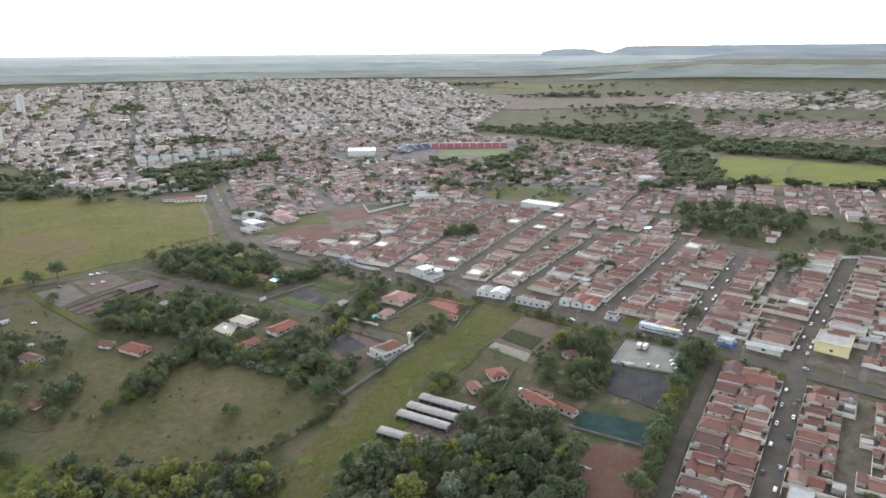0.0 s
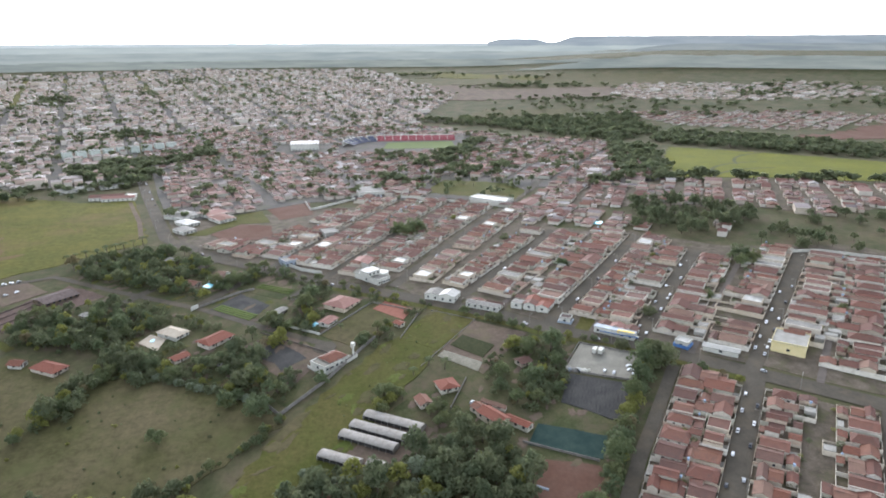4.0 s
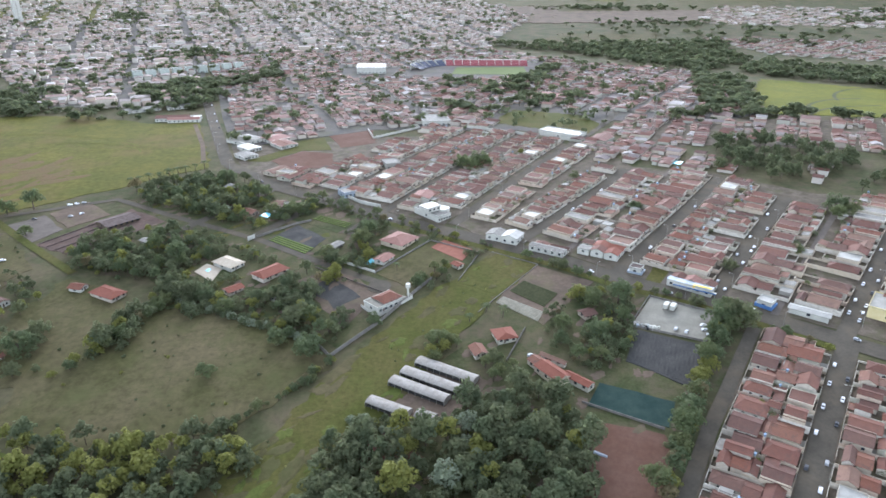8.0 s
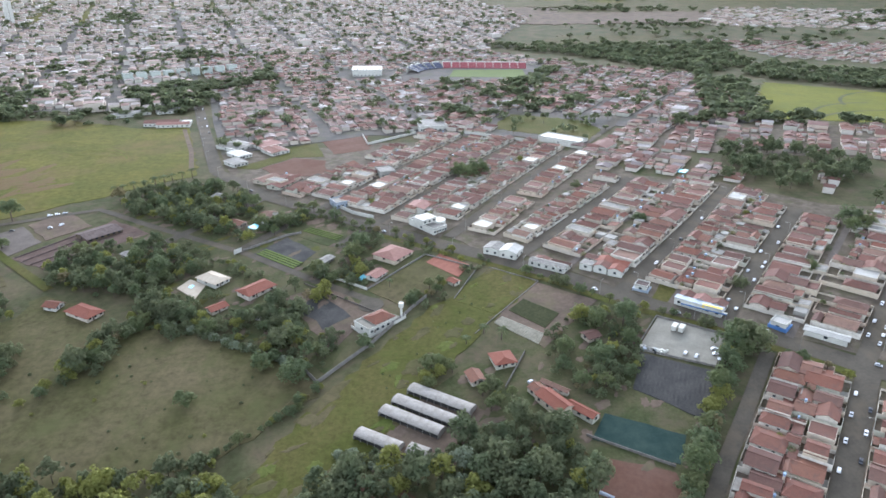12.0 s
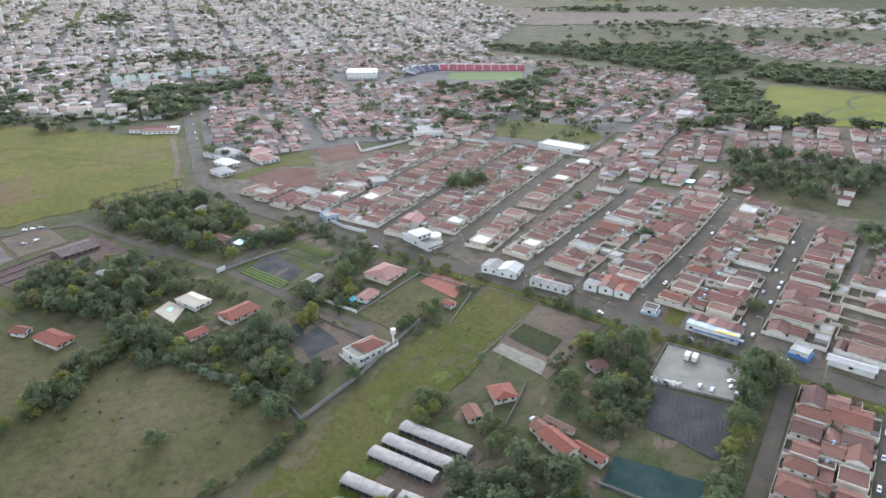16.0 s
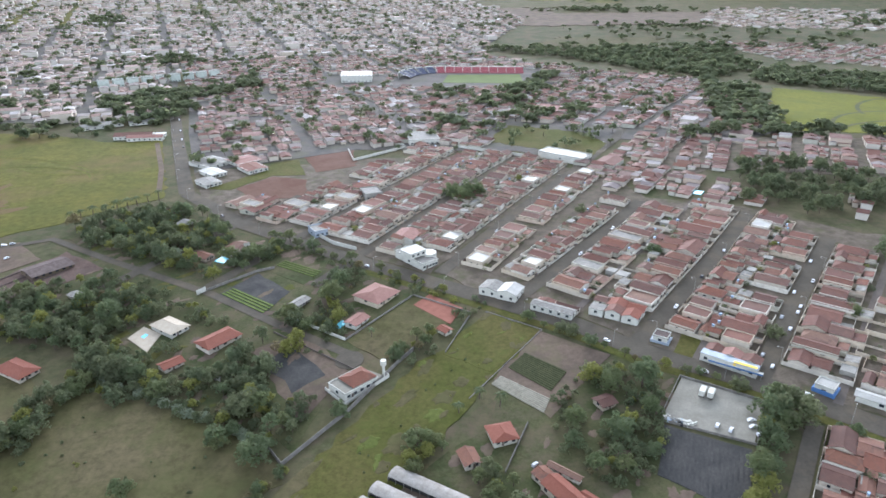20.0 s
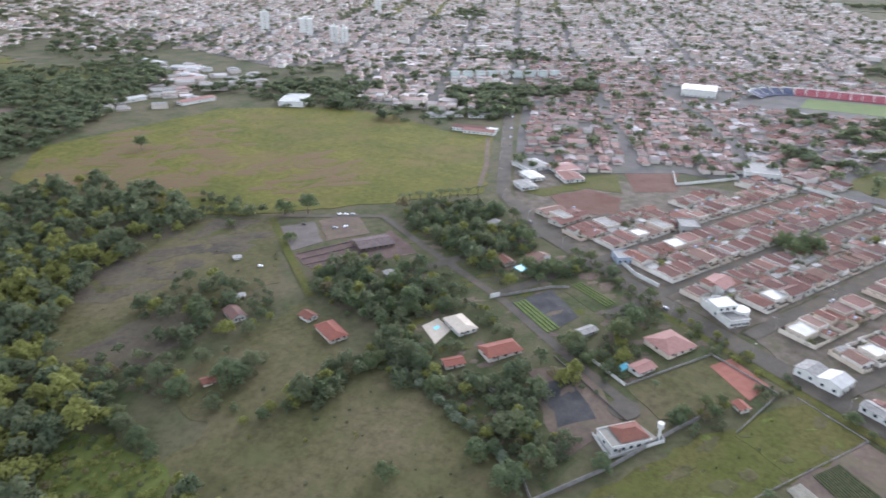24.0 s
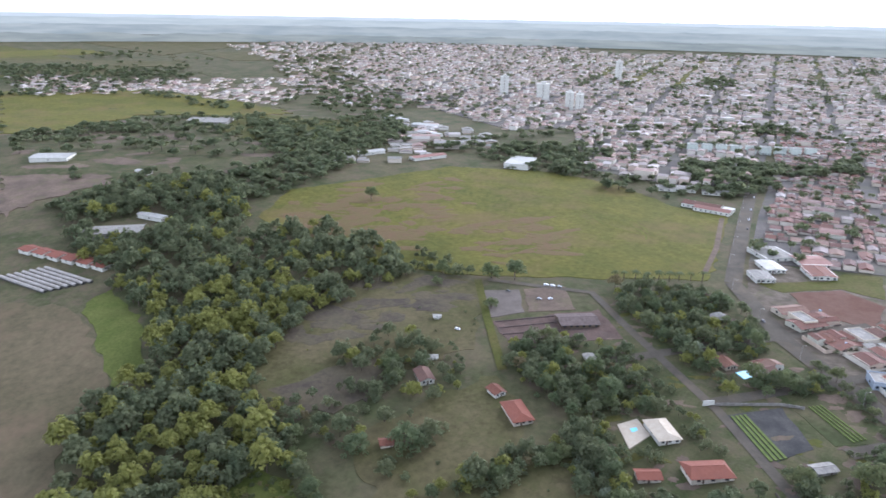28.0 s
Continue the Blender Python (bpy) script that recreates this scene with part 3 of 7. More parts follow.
def pitched(root, x0, y0, x1, y1, h, rise, along, hip=0.0, roof=None, wall=None, over=0.4, deep=-1.6):
    (wv, wf), slopes = shape(x0, y0, x1, y1, h, rise, along, over, hip, deep)
    part("wall", wv, wf, wall or M["wall"], root)
    v, f = [], []
    for s in slopes:
        slab(v, f, s)
    # tile caps along the ridge
    a, b = slopes[0][2], slopes[0][3]
    dx, dy = (0.14, 0) if along == "y" else (0, 0.14)
    box(v, f, min(a[0], b[0]) - dx, min(a[1], b[1]) - dy, a[2] - 0.05, max(a[0], b[0]) + dx, max(a[1], b[1]) + dy, a[2] + 0.09)
    part("roof", v, f, roof or M["roof"], root)


def window(root, x, y, z, w, h, side, material=None):
    if side in "fb":
        d = -0.06 if side == "f" else 0.06
        dims = (x - w / 2, min(y, y + d), z, x + w / 2, max(y, y + d), z + h)
    else:
        d = -0.06 if side == "l" else 0.06
        dims = (min(x, x + d), y - w / 2, z, max(x, x + d), y + w / 2, z + h)
    return part_box("window", dims, material or M["glass"], root)


def drum(v, f, x, y, z0, z1, r0, r1, n=10):
    k = len(v)
    for z, rr in ((z0, r0), (z1, r1)):
        v += [(x + rr * math.cos(6.283 * i / n), y + rr * math.sin(6.283 * i / n), z) for i in range(n)]
    f += [(k + i, k + (i + 1) % n, k + n + (i + 1) % n, k + n + i) for i in range(n)]
    f += [tuple(k + n + i for i in range(n)), tuple(k + i for i in range(n - 1, -1, -1))]


def house(kind):
    """One lot, 10 m wide and 20 m deep, front at y = 0."""
    r = random.Random(100 + kind)
    root = new("house")
    h = r.uniform(2.9, 3.6)
    style = kind % 6
    yh = r.uniform(1.8, 2.4)
    # walls round the lot, open at the gate
    v, f = [], []
    gate = r.uniform(5.6, 6.6)
    box(v, f, 0, 0, -1.6, 0.16, 20, yh)
    box(v, f, 0.16, 19.84, -1.6, 9.84, 20, yh)
    box(v, f, 9.84, 0, -1.6, 10, 20, yh - r.uniform(0, 0.5))
    box(v, f, 0.16, 0, -1.6, gate, 0.16, yh * 0.85)
    part("yard_wall", v, f, M["wall"], root)
    part_box("gate", (gate, 0.02, 0.15, 9.84, 0.1, yh * 0.8), M[("grey_roof", "dark_roof", "white", "concrete")[kind % 4]], root, "sheet metal gate")
    if kind % 3 != 1:
        part_box("yard_floor", (0.16, 0.16, -1.6, 9.84, 19.84, 0.12), M[("concrete", "lot", "block")[kind % 3]], root, "worn concrete yard floor")
    x0, x1 = 0.2, r.uniform(8.2, 9.5)
    if kind % 2:
        x0, x1 = 10 - x1, 9.8
    y0, y1 = r.uniform(0.9, 3.4), r.uniform(11.5, 15.2)
    label = "long narrow house under clay tile gable roofs"
    if style in (0, 3):
        pitched(root, x0, y0, x1, y1, h, (x1 - x0) * r.uniform(0.13, 0.18), "y")
    elif style == 1:
        ym = y0 + (y1 - y0) * r.uniform(0.4, 0.55)
        pitched(root, x0, y0, x1, ym, h + 0.3, 1.5, "x")
        pitched(root, x0, ym + 0.85, x1 - r.uniform(0.6, 2.0), y1 + 1, h - 0.2, 1.2, "y")
        label = "house with a front gable and a lower wing, tiled"
    elif style == 2:
        pitched(root, x0, y0, x1, y1, h, 1.7, "y", hip=r.uniform(2.6, 3.6))
        label = "hip-roofed clay tile house in a walled yard"
    elif style == 4:
        xm = x0 + (x1 - x0) * r.uniform(0.45, 0.6)
        pitched(root, x0, y0 + 1.5, xm - 0.4, y1, h, 0.9, "y")
        pitched(root, xm + 0.4, y0, x1, y1 - 2, h + 0.7, 0.8, "y")
        label = "house with two side-by-side tile roofs"
    else:
        # parapets round a low sheet or tile roof
        part_box("wall", (x0, y0, -1.6, x1, y1, h), M["wall"], root)
        v, f = [], []
        for d in ((x0, y0, h, x1, y0 + 0.2, h + 0.9), (x0, y1 - 0.2, h, x1, y1, h + 0.6), (x0, y0 + 0.2, h, x0 + 0.2, y1 - 0.2, h + 0.8), (x1 - 0.2, y0 + 0.2, h, x1, y1 - 0.2, h + 0.8)):
            box(v, f, *d)
        part("parapet", v, f, M["wall"], root)
        v, f = [], []
        slab(v, f, [(x0 + 0.2, y0 + 0.2, h + 0.6), (x1 - 0.2, y0 + 0.2, h + 0.6), (x1 - 0.2, y1 - 0.2, h + 0.18), (x0 + 0.2, y1 - 0.2, h + 0.18)], 0.1)
        part("roof", v, f, M[("roof", "roof", "grey_roof", "roof", "white_metal", "roof")[kind // 6]], root)
        label = "flat-fronted house with parapets around a low roof"
    # party wall that rises past the eaves
    if kind % 3 == 0 and style != 5:
        wx = 9.84 if kind % 2 else 0.0
        part_box("party_wall", (wx, y0 - 0.5, yh, wx + 0.16, y1 + 0.5, h + r.uniform(0.1, 0.6)), M["wall"], root, "bare party wall past the eaves")
    # what stands behind
    b0 = y1 + r.uniform(1.2, 2.2) + (1.0 if style == 1 else 0)
    back = (kind // 2) % 5
    if back == 0:
        pitched(root, 0.25, b0, r.uniform(5.5, 8.5), 19.6, 2.6, 0.8, "x")
    elif back == 1:
        v, f = [], []
        b0 = min(b0, 16.0)
        slab(v, f, [(3.2, b0, 2.3), (9.75, b0, 2.3), (9.75, 19.8, 2.9), (3.2, 19.8, 2.9)], 0.1)
        part("shed_roof", v, f, M["grey_roof"] if kind % 3 == 0 else M["roof"], root)
        part_box("shed", (3.5, b0 + 0.6, -1.6, 9.7, 19.7, 2.3), M["wall"], root)
    elif back == 2:
        pitched(root, 5.0, max(b0, 14.2), 9.7, 19.6, 2.7, 0.7, "y")
    elif back == 3:
        part_box("shed", (0.3, max(b0, 15.5), -1.6, r.uniform(4, 6), 19.7, 2.6), M["concrete"], root, "flat concrete shed")
    # carport before the house
    if kind % 4 == 2 and y0 > 2:
        v, f = [], []
        slab(v, f, [(4.6, 0.3, 2.5), (9.6, 0.3, 2.5), (9.6, y0 - 0.45, 2.75), (4.6, y0 - 0.45, 2.75)], 0.1)
        part("carport_roof", v, f, M["roof"] if kind % 8 == 2 else M["grey_roof"], root)
        part_box("post", (4.7, 0.35, -1.6, 4.85, 0.5, 2.4), M["wall"], root)
    top = 0 if style != 4 else 1.5
    part_box("door", (x0 + 0.8, y0 + top - 0.06, 0, x0 + 1.7, y0 + top, 2.1), M["trunk"], root, "dark wooden door")
    window(root, x0 + 2.6, y0 + top, 1, 1.3, 1.1, "f")
    if style in (0, 2, 3, 5):
        window(root, x1 - 1.6, y0, 1, 1.4, 1.1, "f")
        for yy in (0.3, 0.7):
            window(root, x1, y0 + (y1 - y0) * yy, 1, 1.3, 1.1, "r")
    if kind % 5 == 0:
        tower = part_box("tank_base", (8.4, 17.0, -1.6, 9.4, 18.0, 3.4), M["wall"], root)
        v, f = [], []
        drum(v, f, 8.9, 17.5, 3.4, 4.4, 0.5, 0.62)
        part("water_tank", v, f, M["tank"], tower, "blue plastic water tank")
    return tagged(root, label, "house", "houses of the neighbourhood")


PROTO = [house(k) for k in range(36)]
used_proto = set()
LOTS = []


def lot(corner, right, back, width, depth):
    """Puts a house on the lot: its front left corner, the unit vectors along the front and to the back."""
    k = rnd.randrange(len(PROTO))
    cx, cy = corner[0] + right[0] * width / 2 + back[0] * depth / 2, corner[1] + right[1] * width / 2 + back[1] * depth / 2
    LOTS.append((corner[0] + right[0] * width * 0.8 + back[0] * depth * 0.9, corner[1] + right[1] * width * 0.8 + back[1] * depth * 0.9))
    m = Matrix(((right[0] * width / 10, back[0] * depth / 20, 0, corner[0]), (right[1] * width / 10, back[1] * depth / 20, 0, corner[1]), (0, 0, rnd.uniform(0.85, 1.1), gz(cx, cy)), (0, 0, 0, 1)))
    if k not in used_proto:
        used_proto.add(k)
        PROTO[k].matrix_basis = m
        return PROTO[k]
    return copy_thing(PROTO[k], m)


def at(line, s):
    """The point at a length s along a line."""
    for (ax, ay), (bx, by) in zip(line, line[1:]):
        d = math.hypot(bx - ax, by - ay)
        if s <= d:
            return (ax + (bx - ax) * s / d, ay + (by - ay) * s / d)
        s -= d
    return line[-1]


def length(line):
    return sum(math.hypot(b[0] - a[0], b[1] - a[1]) for a, b in zip(line, line[1:]))


def row(front, side, gap=5.0, depth=20.0, start=8.0, stop=2.0, empty=0.03):
    """Lots along a street line, on its right (side 1) or left (-1)."""
    s, total = start, length(front)
    while s < total - stop - 8:
        w = rnd.choice((9.0, 10.0, 10.0, 11.0, 12.0))
        p, q = at(front, s), at(front, s + w)
        d = math.hypot(q[0] - p[0], q[1] - p[1])
        u = ((q[0] - p[0]) / d, (q[1] - p[1]) / d)
        n = (u[1] * side, -u[0] * side)
        if rnd.random() > empty:
            if side == -1:
                lot((p[0] + n[0] * gap, p[1] + n[1] * gap), u, n, w, depth)
            else:
                lot((q[0] + n[0] * gap, q[1] + n[1] * gap), (-u[0], -u[1]), n, w, depth)
        s += w


drape("pavement", [(0, 452), (16, 433), (40, 424), (66, 403), (90, 380), (129, 358), (160, 335), (182, 322), (240, 280), (320, 225), (400, 400), (330, 470), (240, 480), (190, 525), (135, 545), (110, 620), (85, 600)], 0.12, M["block"], "pale yards and pavements between the houses", "pavement", rag=1)
drape("pavement", [(-172, 578), (-118, 521), (-70, 491), (-30, 465), (-4, 448), (95, 612), (60, 655), (-60, 660), (-150, 640), (-200, 640)], 0.12, M["block"], "pale yards and pavements between the houses", "pavement", rag=1)
drape("pavement", [(58, 185), (90, 232), (120, 284), (146, 322), (172, 305), (235, 262), (300, 215), (200, 120)], 0.12, M["block"], "pale yards and pavements between the houses", "pavement", rag=1)
row(S["s0"][:3], 1, start=14, depth=18.5), row(S["s1"], -1, start=19, depth=18.5), row(S["s1"], 1, start=20, depth=24), row(S["s2"], -1, start=30, depth=24, stop=-6)
row(S["s2"], 1, start=22, depth=18.5, stop=-6), row(S["s3"], -1, start=12, depth=19.5), row(S["s3"], 1, start=12, depth=22), row(S["s5"], -1, start=15, depth=22)
row(S["s5"], 1, start=38, depth=24), row(S["s7"], -1, start=14, depth=24), row(S["s7"], 1, start=10)
row(LOW_E, 1, gap=4, depth=18, start=2, stop=4), row(LOW_S, -1, gap=5, depth=17.5, start=2, stop=10)
row(LOW_S, 1, gap=5, depth=18, start=2, stop=12)
low2 = [(p[0] + 46, p[1] - 32) for p in LOW_S]
strip("road", low2, 8, 0.3, M["asphalt"], "grey asphalt street between rows of houses")
row(low2, -1, gap=5, depth=18, start=2, stop=12), row(low2, 1, gap=5, depth=18, start=2, stop=12)

# streets west of the long street, parallel to it
U0, N0 = (0.509, 0.861), (-0.861, 0.509)
WEST = [(-172, 590), (-118, 533), (-70, 501), (-30, 478), (-4, 458), (95, 622), (60, 650), (-60, 700), (-120, 700)]
NOBUILD = [[(-118, 690), (-60, 690), (-64, 596), (-140, 552), (-175, 590)], [(-100, 700), (-20, 700), (-30, 640), (-85, 650)]]
for k in range(0, 8, 2):
    base = (-2 + N0[0] * 24.5 * k, 448 + N0[1] * 24.5 * k)
    if k:
        a, b = (base[0] - U0[0] * 110 * k / 8, base[1] - U0[1] * 110 * k / 8), (base[0] + U0[0] * (190 - 22 * k), base[1] + U0[1] * (190 - 22 * k))
        while seg_dist(*a, AVENUE) > 4 and a[1] > 440:
            a = (a[0] - U0[0] * 3, a[1] - U0[1] * 3)
        strip("road", [a, b], 7, 0.31, M["asphalt"], "grey asphalt street between rows of houses")
for k in range(0, 8):
    base = (-2 + N0[0] * 24.5 * k, 448 + N0[1] * 24.5 * k)
    s = -160
    while s < 320:
        w = rnd.choice((9.0, 10.0, 11.0, 12.0))
        c = (base[0] + U0[0] * (s + w / 2) + N0[0] * 12, base[1] + U0[1] * (s + w / 2) + N0[1] * 12)
        if inside(*c, WEST) and not any(inside(*c, p) for p in NOBUILD) and seg_dist(*c, AVENUE) > 15 and math.hypot(c[0] + 10, c[1] - 464) > 20:
            if k % 2 == 0:
                p = (base[0] + U0[0] * s + N0[0] * 4.5, base[1] + U0[1] * s + N0[1] * 4.5)
                lot(p, U0, N0, w, 19.5)
            else:
                p = (base[0] + U0[0] * (s + w) + N0[0] * 20, base[1] + U0[1] * (s + w) + N0[1] * 20)
                lot(p, (-U0[0], -U0[1]), (-N0[0], -N0[1]), w, 19.5)
        s += w


# ---------------------------------------------------------------- single buildings
def oriented(quad):
    """Centre, angle and size of the rectangle that fits four corners."""
    cx, cy = sum(p[0] for p in quad) / 4, sum(p[1] for p in quad) / 4
    ux, uy = (quad[1][0] - quad[0][0] + quad[2][0] - quad[3][0]) / 2, (quad[1][1] - quad[0][1] + quad[2][1] - quad[3][1]) / 2
    w = math.hypot(ux, uy)
    ux, uy = ux / w, uy / w
    d = abs(((quad[3][0] - quad[0][0] + quad[2][0] - quad[1][0]) * -uy + (quad[3][1] - quad[0][1] + quad[2][1] - quad[1][1]) * ux) / 2)
    return cx, cy, math.atan2(uy, ux), w, d


def building(name, quad, h, rise, roof, wall, label, category="house", hip=0.0, over=0.75, openings=3, flat=False, group=""):
    """A building with its own pitched or flat roof on the rectangle given by its eaves."""
    cx, cy, ang, w, d = oriented(quad)
    h *= 0.8
    root = new(name)
    root.matrix_basis = Matrix.Translation((cx, cy, gz(cx, cy))) @ Matrix.Rotation(ang, 4, "Z")
    x0, y0, x1, y1 = -w / 2 + over, -d / 2 + over, w / 2 - over, d / 2 - over
    if flat:
        part_box("wall", (x0, y0, -2, x1, y1, h), wall, root)
        part_box("roof", (x0 - 0.2, y0 - 0.2, h, x1 + 0.2, y1 + 0.2, h + 0.18), roof, root)
        for dims in ((x0 - 0.2, y0 - 0.2, h + 0.18, x1 + 0.2, y0, h + 0.7), (x0 - 0.2, y1, h + 0.18, x1 + 0.2, y1 + 0.2, h + 0.7), (x0 - 0.2, y0, h + 0.18, x0, y1, h + 0.7), (x1, y0, h + 0.18, x1 + 0.2, y1, h + 0.7)):
            part_box("parapet", dims, wall, root)
    else:
        pitched(root, x0, y0, x1, y1, h, rise, "x" if w >= d else "y", hip, roof, wall, over, -2)
    for i in range(openings):
        t = (i + 0.5) / openings
        window(root, x0 + (x1 - x0) * t, y0, 0.9, min(1.6, w * 0.12), 1.2, "f")
        if i % 2 == 0:
            window(root, x0 + (x1 - x0) * t, y1, 0.9, min(1.6, w * 0.12), 1.2, "b")
    window(root, x0, 0, 0.9, min(1.6, d * 0.2), 1.2, "l"), window(root, x1, 0, 0.9, min(1.6, d * 0.2), 1.2, "r")
    part_box("door", (x0 + (x1 - x0) * 0.5 / openings + 1.4, y0 - 0.07, 0, x0 + (x1 - x0) * 0.5 / openings + 2.3, y0, 2.1), M["trunk"], root, "dark wooden door")
    return tagged(root, label, category, group)


def compound(name, quad, volumes, label, category="house"):
    """A building of several roofed volumes; each is given in parts of the rectangle's width and depth."""
    cx, cy, ang, w, d = oriented(quad)
    root = new(name)
    root.matrix_basis = Matrix.Translation((cx, cy, gz(cx, cy))) @ Matrix.Rotation(ang, 4, "Z")
    for x0, y0, x1, y1, h, rise, along, roof, wall in volumes:
        X0, Y0, X1, Y1 = (x0 - 0.5) * w, (y0 - 0.5) * d, (x1 - 0.5) * w, (y1 - 0.5) * d
        if rise:
            pitched(root, X0, Y0, X1, Y1, h, rise, along, 0.0, M[roof], M[wall], 0.35, -2)
        else:
            part_box("wall", (X0, Y0, -2, X1, Y1, h), M[wall], root)
            part_box("flat_roof", (X0 - 0.15, Y0 - 0.15, h, X1 + 0.15, Y1 + 0.15, h + 0.2), M[roof], root)
        n = max(1, int((X1 - X0) / 4))
        for i in range(n):
            window(root, X0 + (X1 - X0) * (i + 0.5) / n, Y0, 1.0, 1.4, 1.2, "f")
        n = max(1, int((Y1 - Y0) / 4))
        for i in range(n):
            window(root, X0, Y0 + (Y1 - Y0) * (i + 0.5) / n, 1.0, 1.4, 1.2, "l")
    return tagged(root, label, category)


building("house", [(-136.2, 398.8), (-130.7, 409.2), (-114.9, 401.0), (-121.5, 392.6)], 3.2, 1.6, M["beige_roof"], M["white"], "large house with a pale beige hip roof", hip=3.5)
building("house", [(-109.1, 385.6), (-96.7, 401.3), (-89.6, 391.8), (-99.9, 377.5)], 3.2, 1.8, M["orange_roof"], M["wall"], "house with a bright orange tile roof", hip=2.5)
building("garden_shelter", [(-120.3, 369.9), (-113.4, 378.1), (-108.3, 372.5), (-115.3, 365.0)], 2.6, 1.1, M["orange_roof"], M["wall"], "small red-roofed garden shelter", "shelter", openings=2)
building("farmhouse", [(-192.6, 368.1), (-186.2, 376.3), (-171.3, 369.4), (-174.6, 358.4)], 3.0, 2.0, M["orange_roof"], M["wall"], "farmhouse with a wide orange tile roof", hip=4)
building("farm_cottage", [(-204.7, 372.4), (-204.3, 380.9), (-194.8, 374.9), (-197.9, 368.9)], 2.8, 1.4, M["roof"], M["white"], "small white cottage with red tile roof", openings=2)
building("farm_cottage", [(-244.6, 358.3), (-240.9, 366.3), (-229.0, 359.1), (-232.3, 351.3)], 3.2, 1.6, M["roof"], M["white"], "white cottage among dark trees", openings=2)
building("hut", [(-253.2, 372.4), (-248.3, 378.2), (-243.9, 375.7), (-249, 370)], 2.2, 0.5, M["white_metal"], M["white"], "small white hut beside trees", openings=1)
building("hut", [(-213.3, 311.0), (-209.4, 316.5), (-203.9, 314.4), (-206.7, 308.2)], 2.3, 0.9, M["roof"], M["wall"], "small red-tiled hut under trees", openings=1)
building("hut", [(-285.5, 407), (-282, 411), (-278, 408), (-281.5, 404)], 2.2, 0.6, M["white_metal"], M["white"], "tiny white hut in the clearing", openings=1)
building("stable", [(-233.0, 454.4), (-217.4, 477.0), (-205.3, 464.0), (-217.8, 448.6)], 3.0, 1.5, M["dark_roof"], M["brown"], "long old stable with dark tile roof", "stable", openings=6)
building("hut", [(-191.2, 431.3), (-188.1, 437.1), (-182.6, 431.2), (-185.7, 425.5)], 2.5, 0.5, M["grey_roof"], M["wall"], "small grey-roofed shed near the lane", openings=1)
building("house", [(-139.8, 475.0), (-135.3, 482.2), (-128.4, 472.3), (-132.2, 466.1)], 2.9, 1.3, M["roof"], M["wall"], "small red-roofed house beside a pool", openings=2)
building("shed", [(-72.7, 418.9), (-67.4, 427.3), (-62.6, 423.7), (-67.4, 414.3)], 2.6, 0.6, M["grey_roof"], M["concrete"], "grey sheet-roofed garden shed", "shed", openings=1)
building("house", [(-42.1, 423.6), (-32.2, 435.6), (-16.9, 430.3), (-27.0, 412.4)], 3.3, 2.2, M["salmon_roof"], M["wall"], "large house with a salmon hip roof", hip=6)
building("pool_house", [(-41.3, 400.9), (-36.6, 410.3), (-30.4, 403.9), (-37.4, 393.3)], 2.8, 0.9, M["salmon_roof"], M["white"], "low pool house with pale walls", openings=2)
wh = building("house", [(-41.8, 352.8), (-30.0, 365.2), (-21.6, 357.2), (-33.4, 344.8)], 3.6, 0.4, M["lot"], M["white"], "white house with a terrace under a raised red-brown hip roof", flat=True, over=0.2, openings=5)
pitched(wh, -3.4, -4.6, 8.0, 4.8, 3.9, 1.7, "x", 3.6, M["roof"], M["white"], 0.5, 2.6)
for x in (-1.5, 1.5, 4.5):
    window(wh, x, -4.6, 3.2, 1.1, 0.5, "f")
building("house", [(21.5, 326.4), (30.6, 330.5), (35.0, 319.5), (24.0, 317.5)], 3.2, 1.5, M["orange_roof"], M["wall"], "house with orange hip roof by the greenhouses", hip=3)
building("house", [(10.8, 315.1), (16.9, 317.6), (21.0, 309.0), (13.8, 306.6)], 2.8, 1.3, M["roof"], M["wall"], "small old tile-roofed house", openings=2)
building("hut", [(64.3, 341.7), (71.2, 344.7), (72.8, 337.9), (65.8, 333.4)], 2.6, 1.0, M["roof"], M["wall"], "small red-tiled house among garden trees", openings=2)
ks = building("kiosk", [(96.5, 380.0), (99.9, 385.7), (106.1, 381.5), (102.0, 374.5)], 3.6, 0.3, M["dark_roof"], M["white"], "small white and blue corner kiosk", "kiosk", flat=True, openings=2)
bs = building("shop", [(149.5, 345.1), (155.4, 349.6), (160.5, 344.7), (155.3, 337.4)], 4.0, 0.4, M["white_metal"], M["white"], "white-roofed shop with blue base", "shop", flat=True, openings=2)
building("shop", [(162.7, 338.6), (166.1, 343.0), (180.6, 331.6), (176.8, 325.9)], 3.6, 0.5, M["white_metal"], M["white"], "long white-roofed shop on the avenue", "shop", openings=5)
building("shop", [(196, 333), (208, 349), (222, 338), (210, 322)], 6.0, 0.5, M["concrete"], mat("cream_paint", (0.62, 0.52, 0.26), (0.68, 0.58, 0.32), 0.4, 0.7, 0.15), "two-storey cream building with flat roof", "building", flat=True, openings=4)
compound("corner_house", [(72.9, 403.2), (80.8, 418.1), (100.5, 403.3), (93.2, 391.2)], [(0, 0.02, 0.5, 0.33, 3.2, 1.3, "x", "orange_roof", "white"), (0.02, 0.36, 0.46, 0.66, 3.4, 1.3, "x", "roof", "white"), (0, 0.7, 0.4, 0.98, 2.9, 0, "x", "grey_roof", "white"), (0.52, 0.0, 1.0, 0.34, 3.0, 1.2, "y", "orange_roof", "white"), (0.5, 0.38, 0.98, 0.72, 3.1, 1.3, "x", "orange_roof", "white"), (0.6, 0.75, 1, 1, 2.8, 0.9, "y", "roof", "white")], "corner house of several red roofs and white walls")
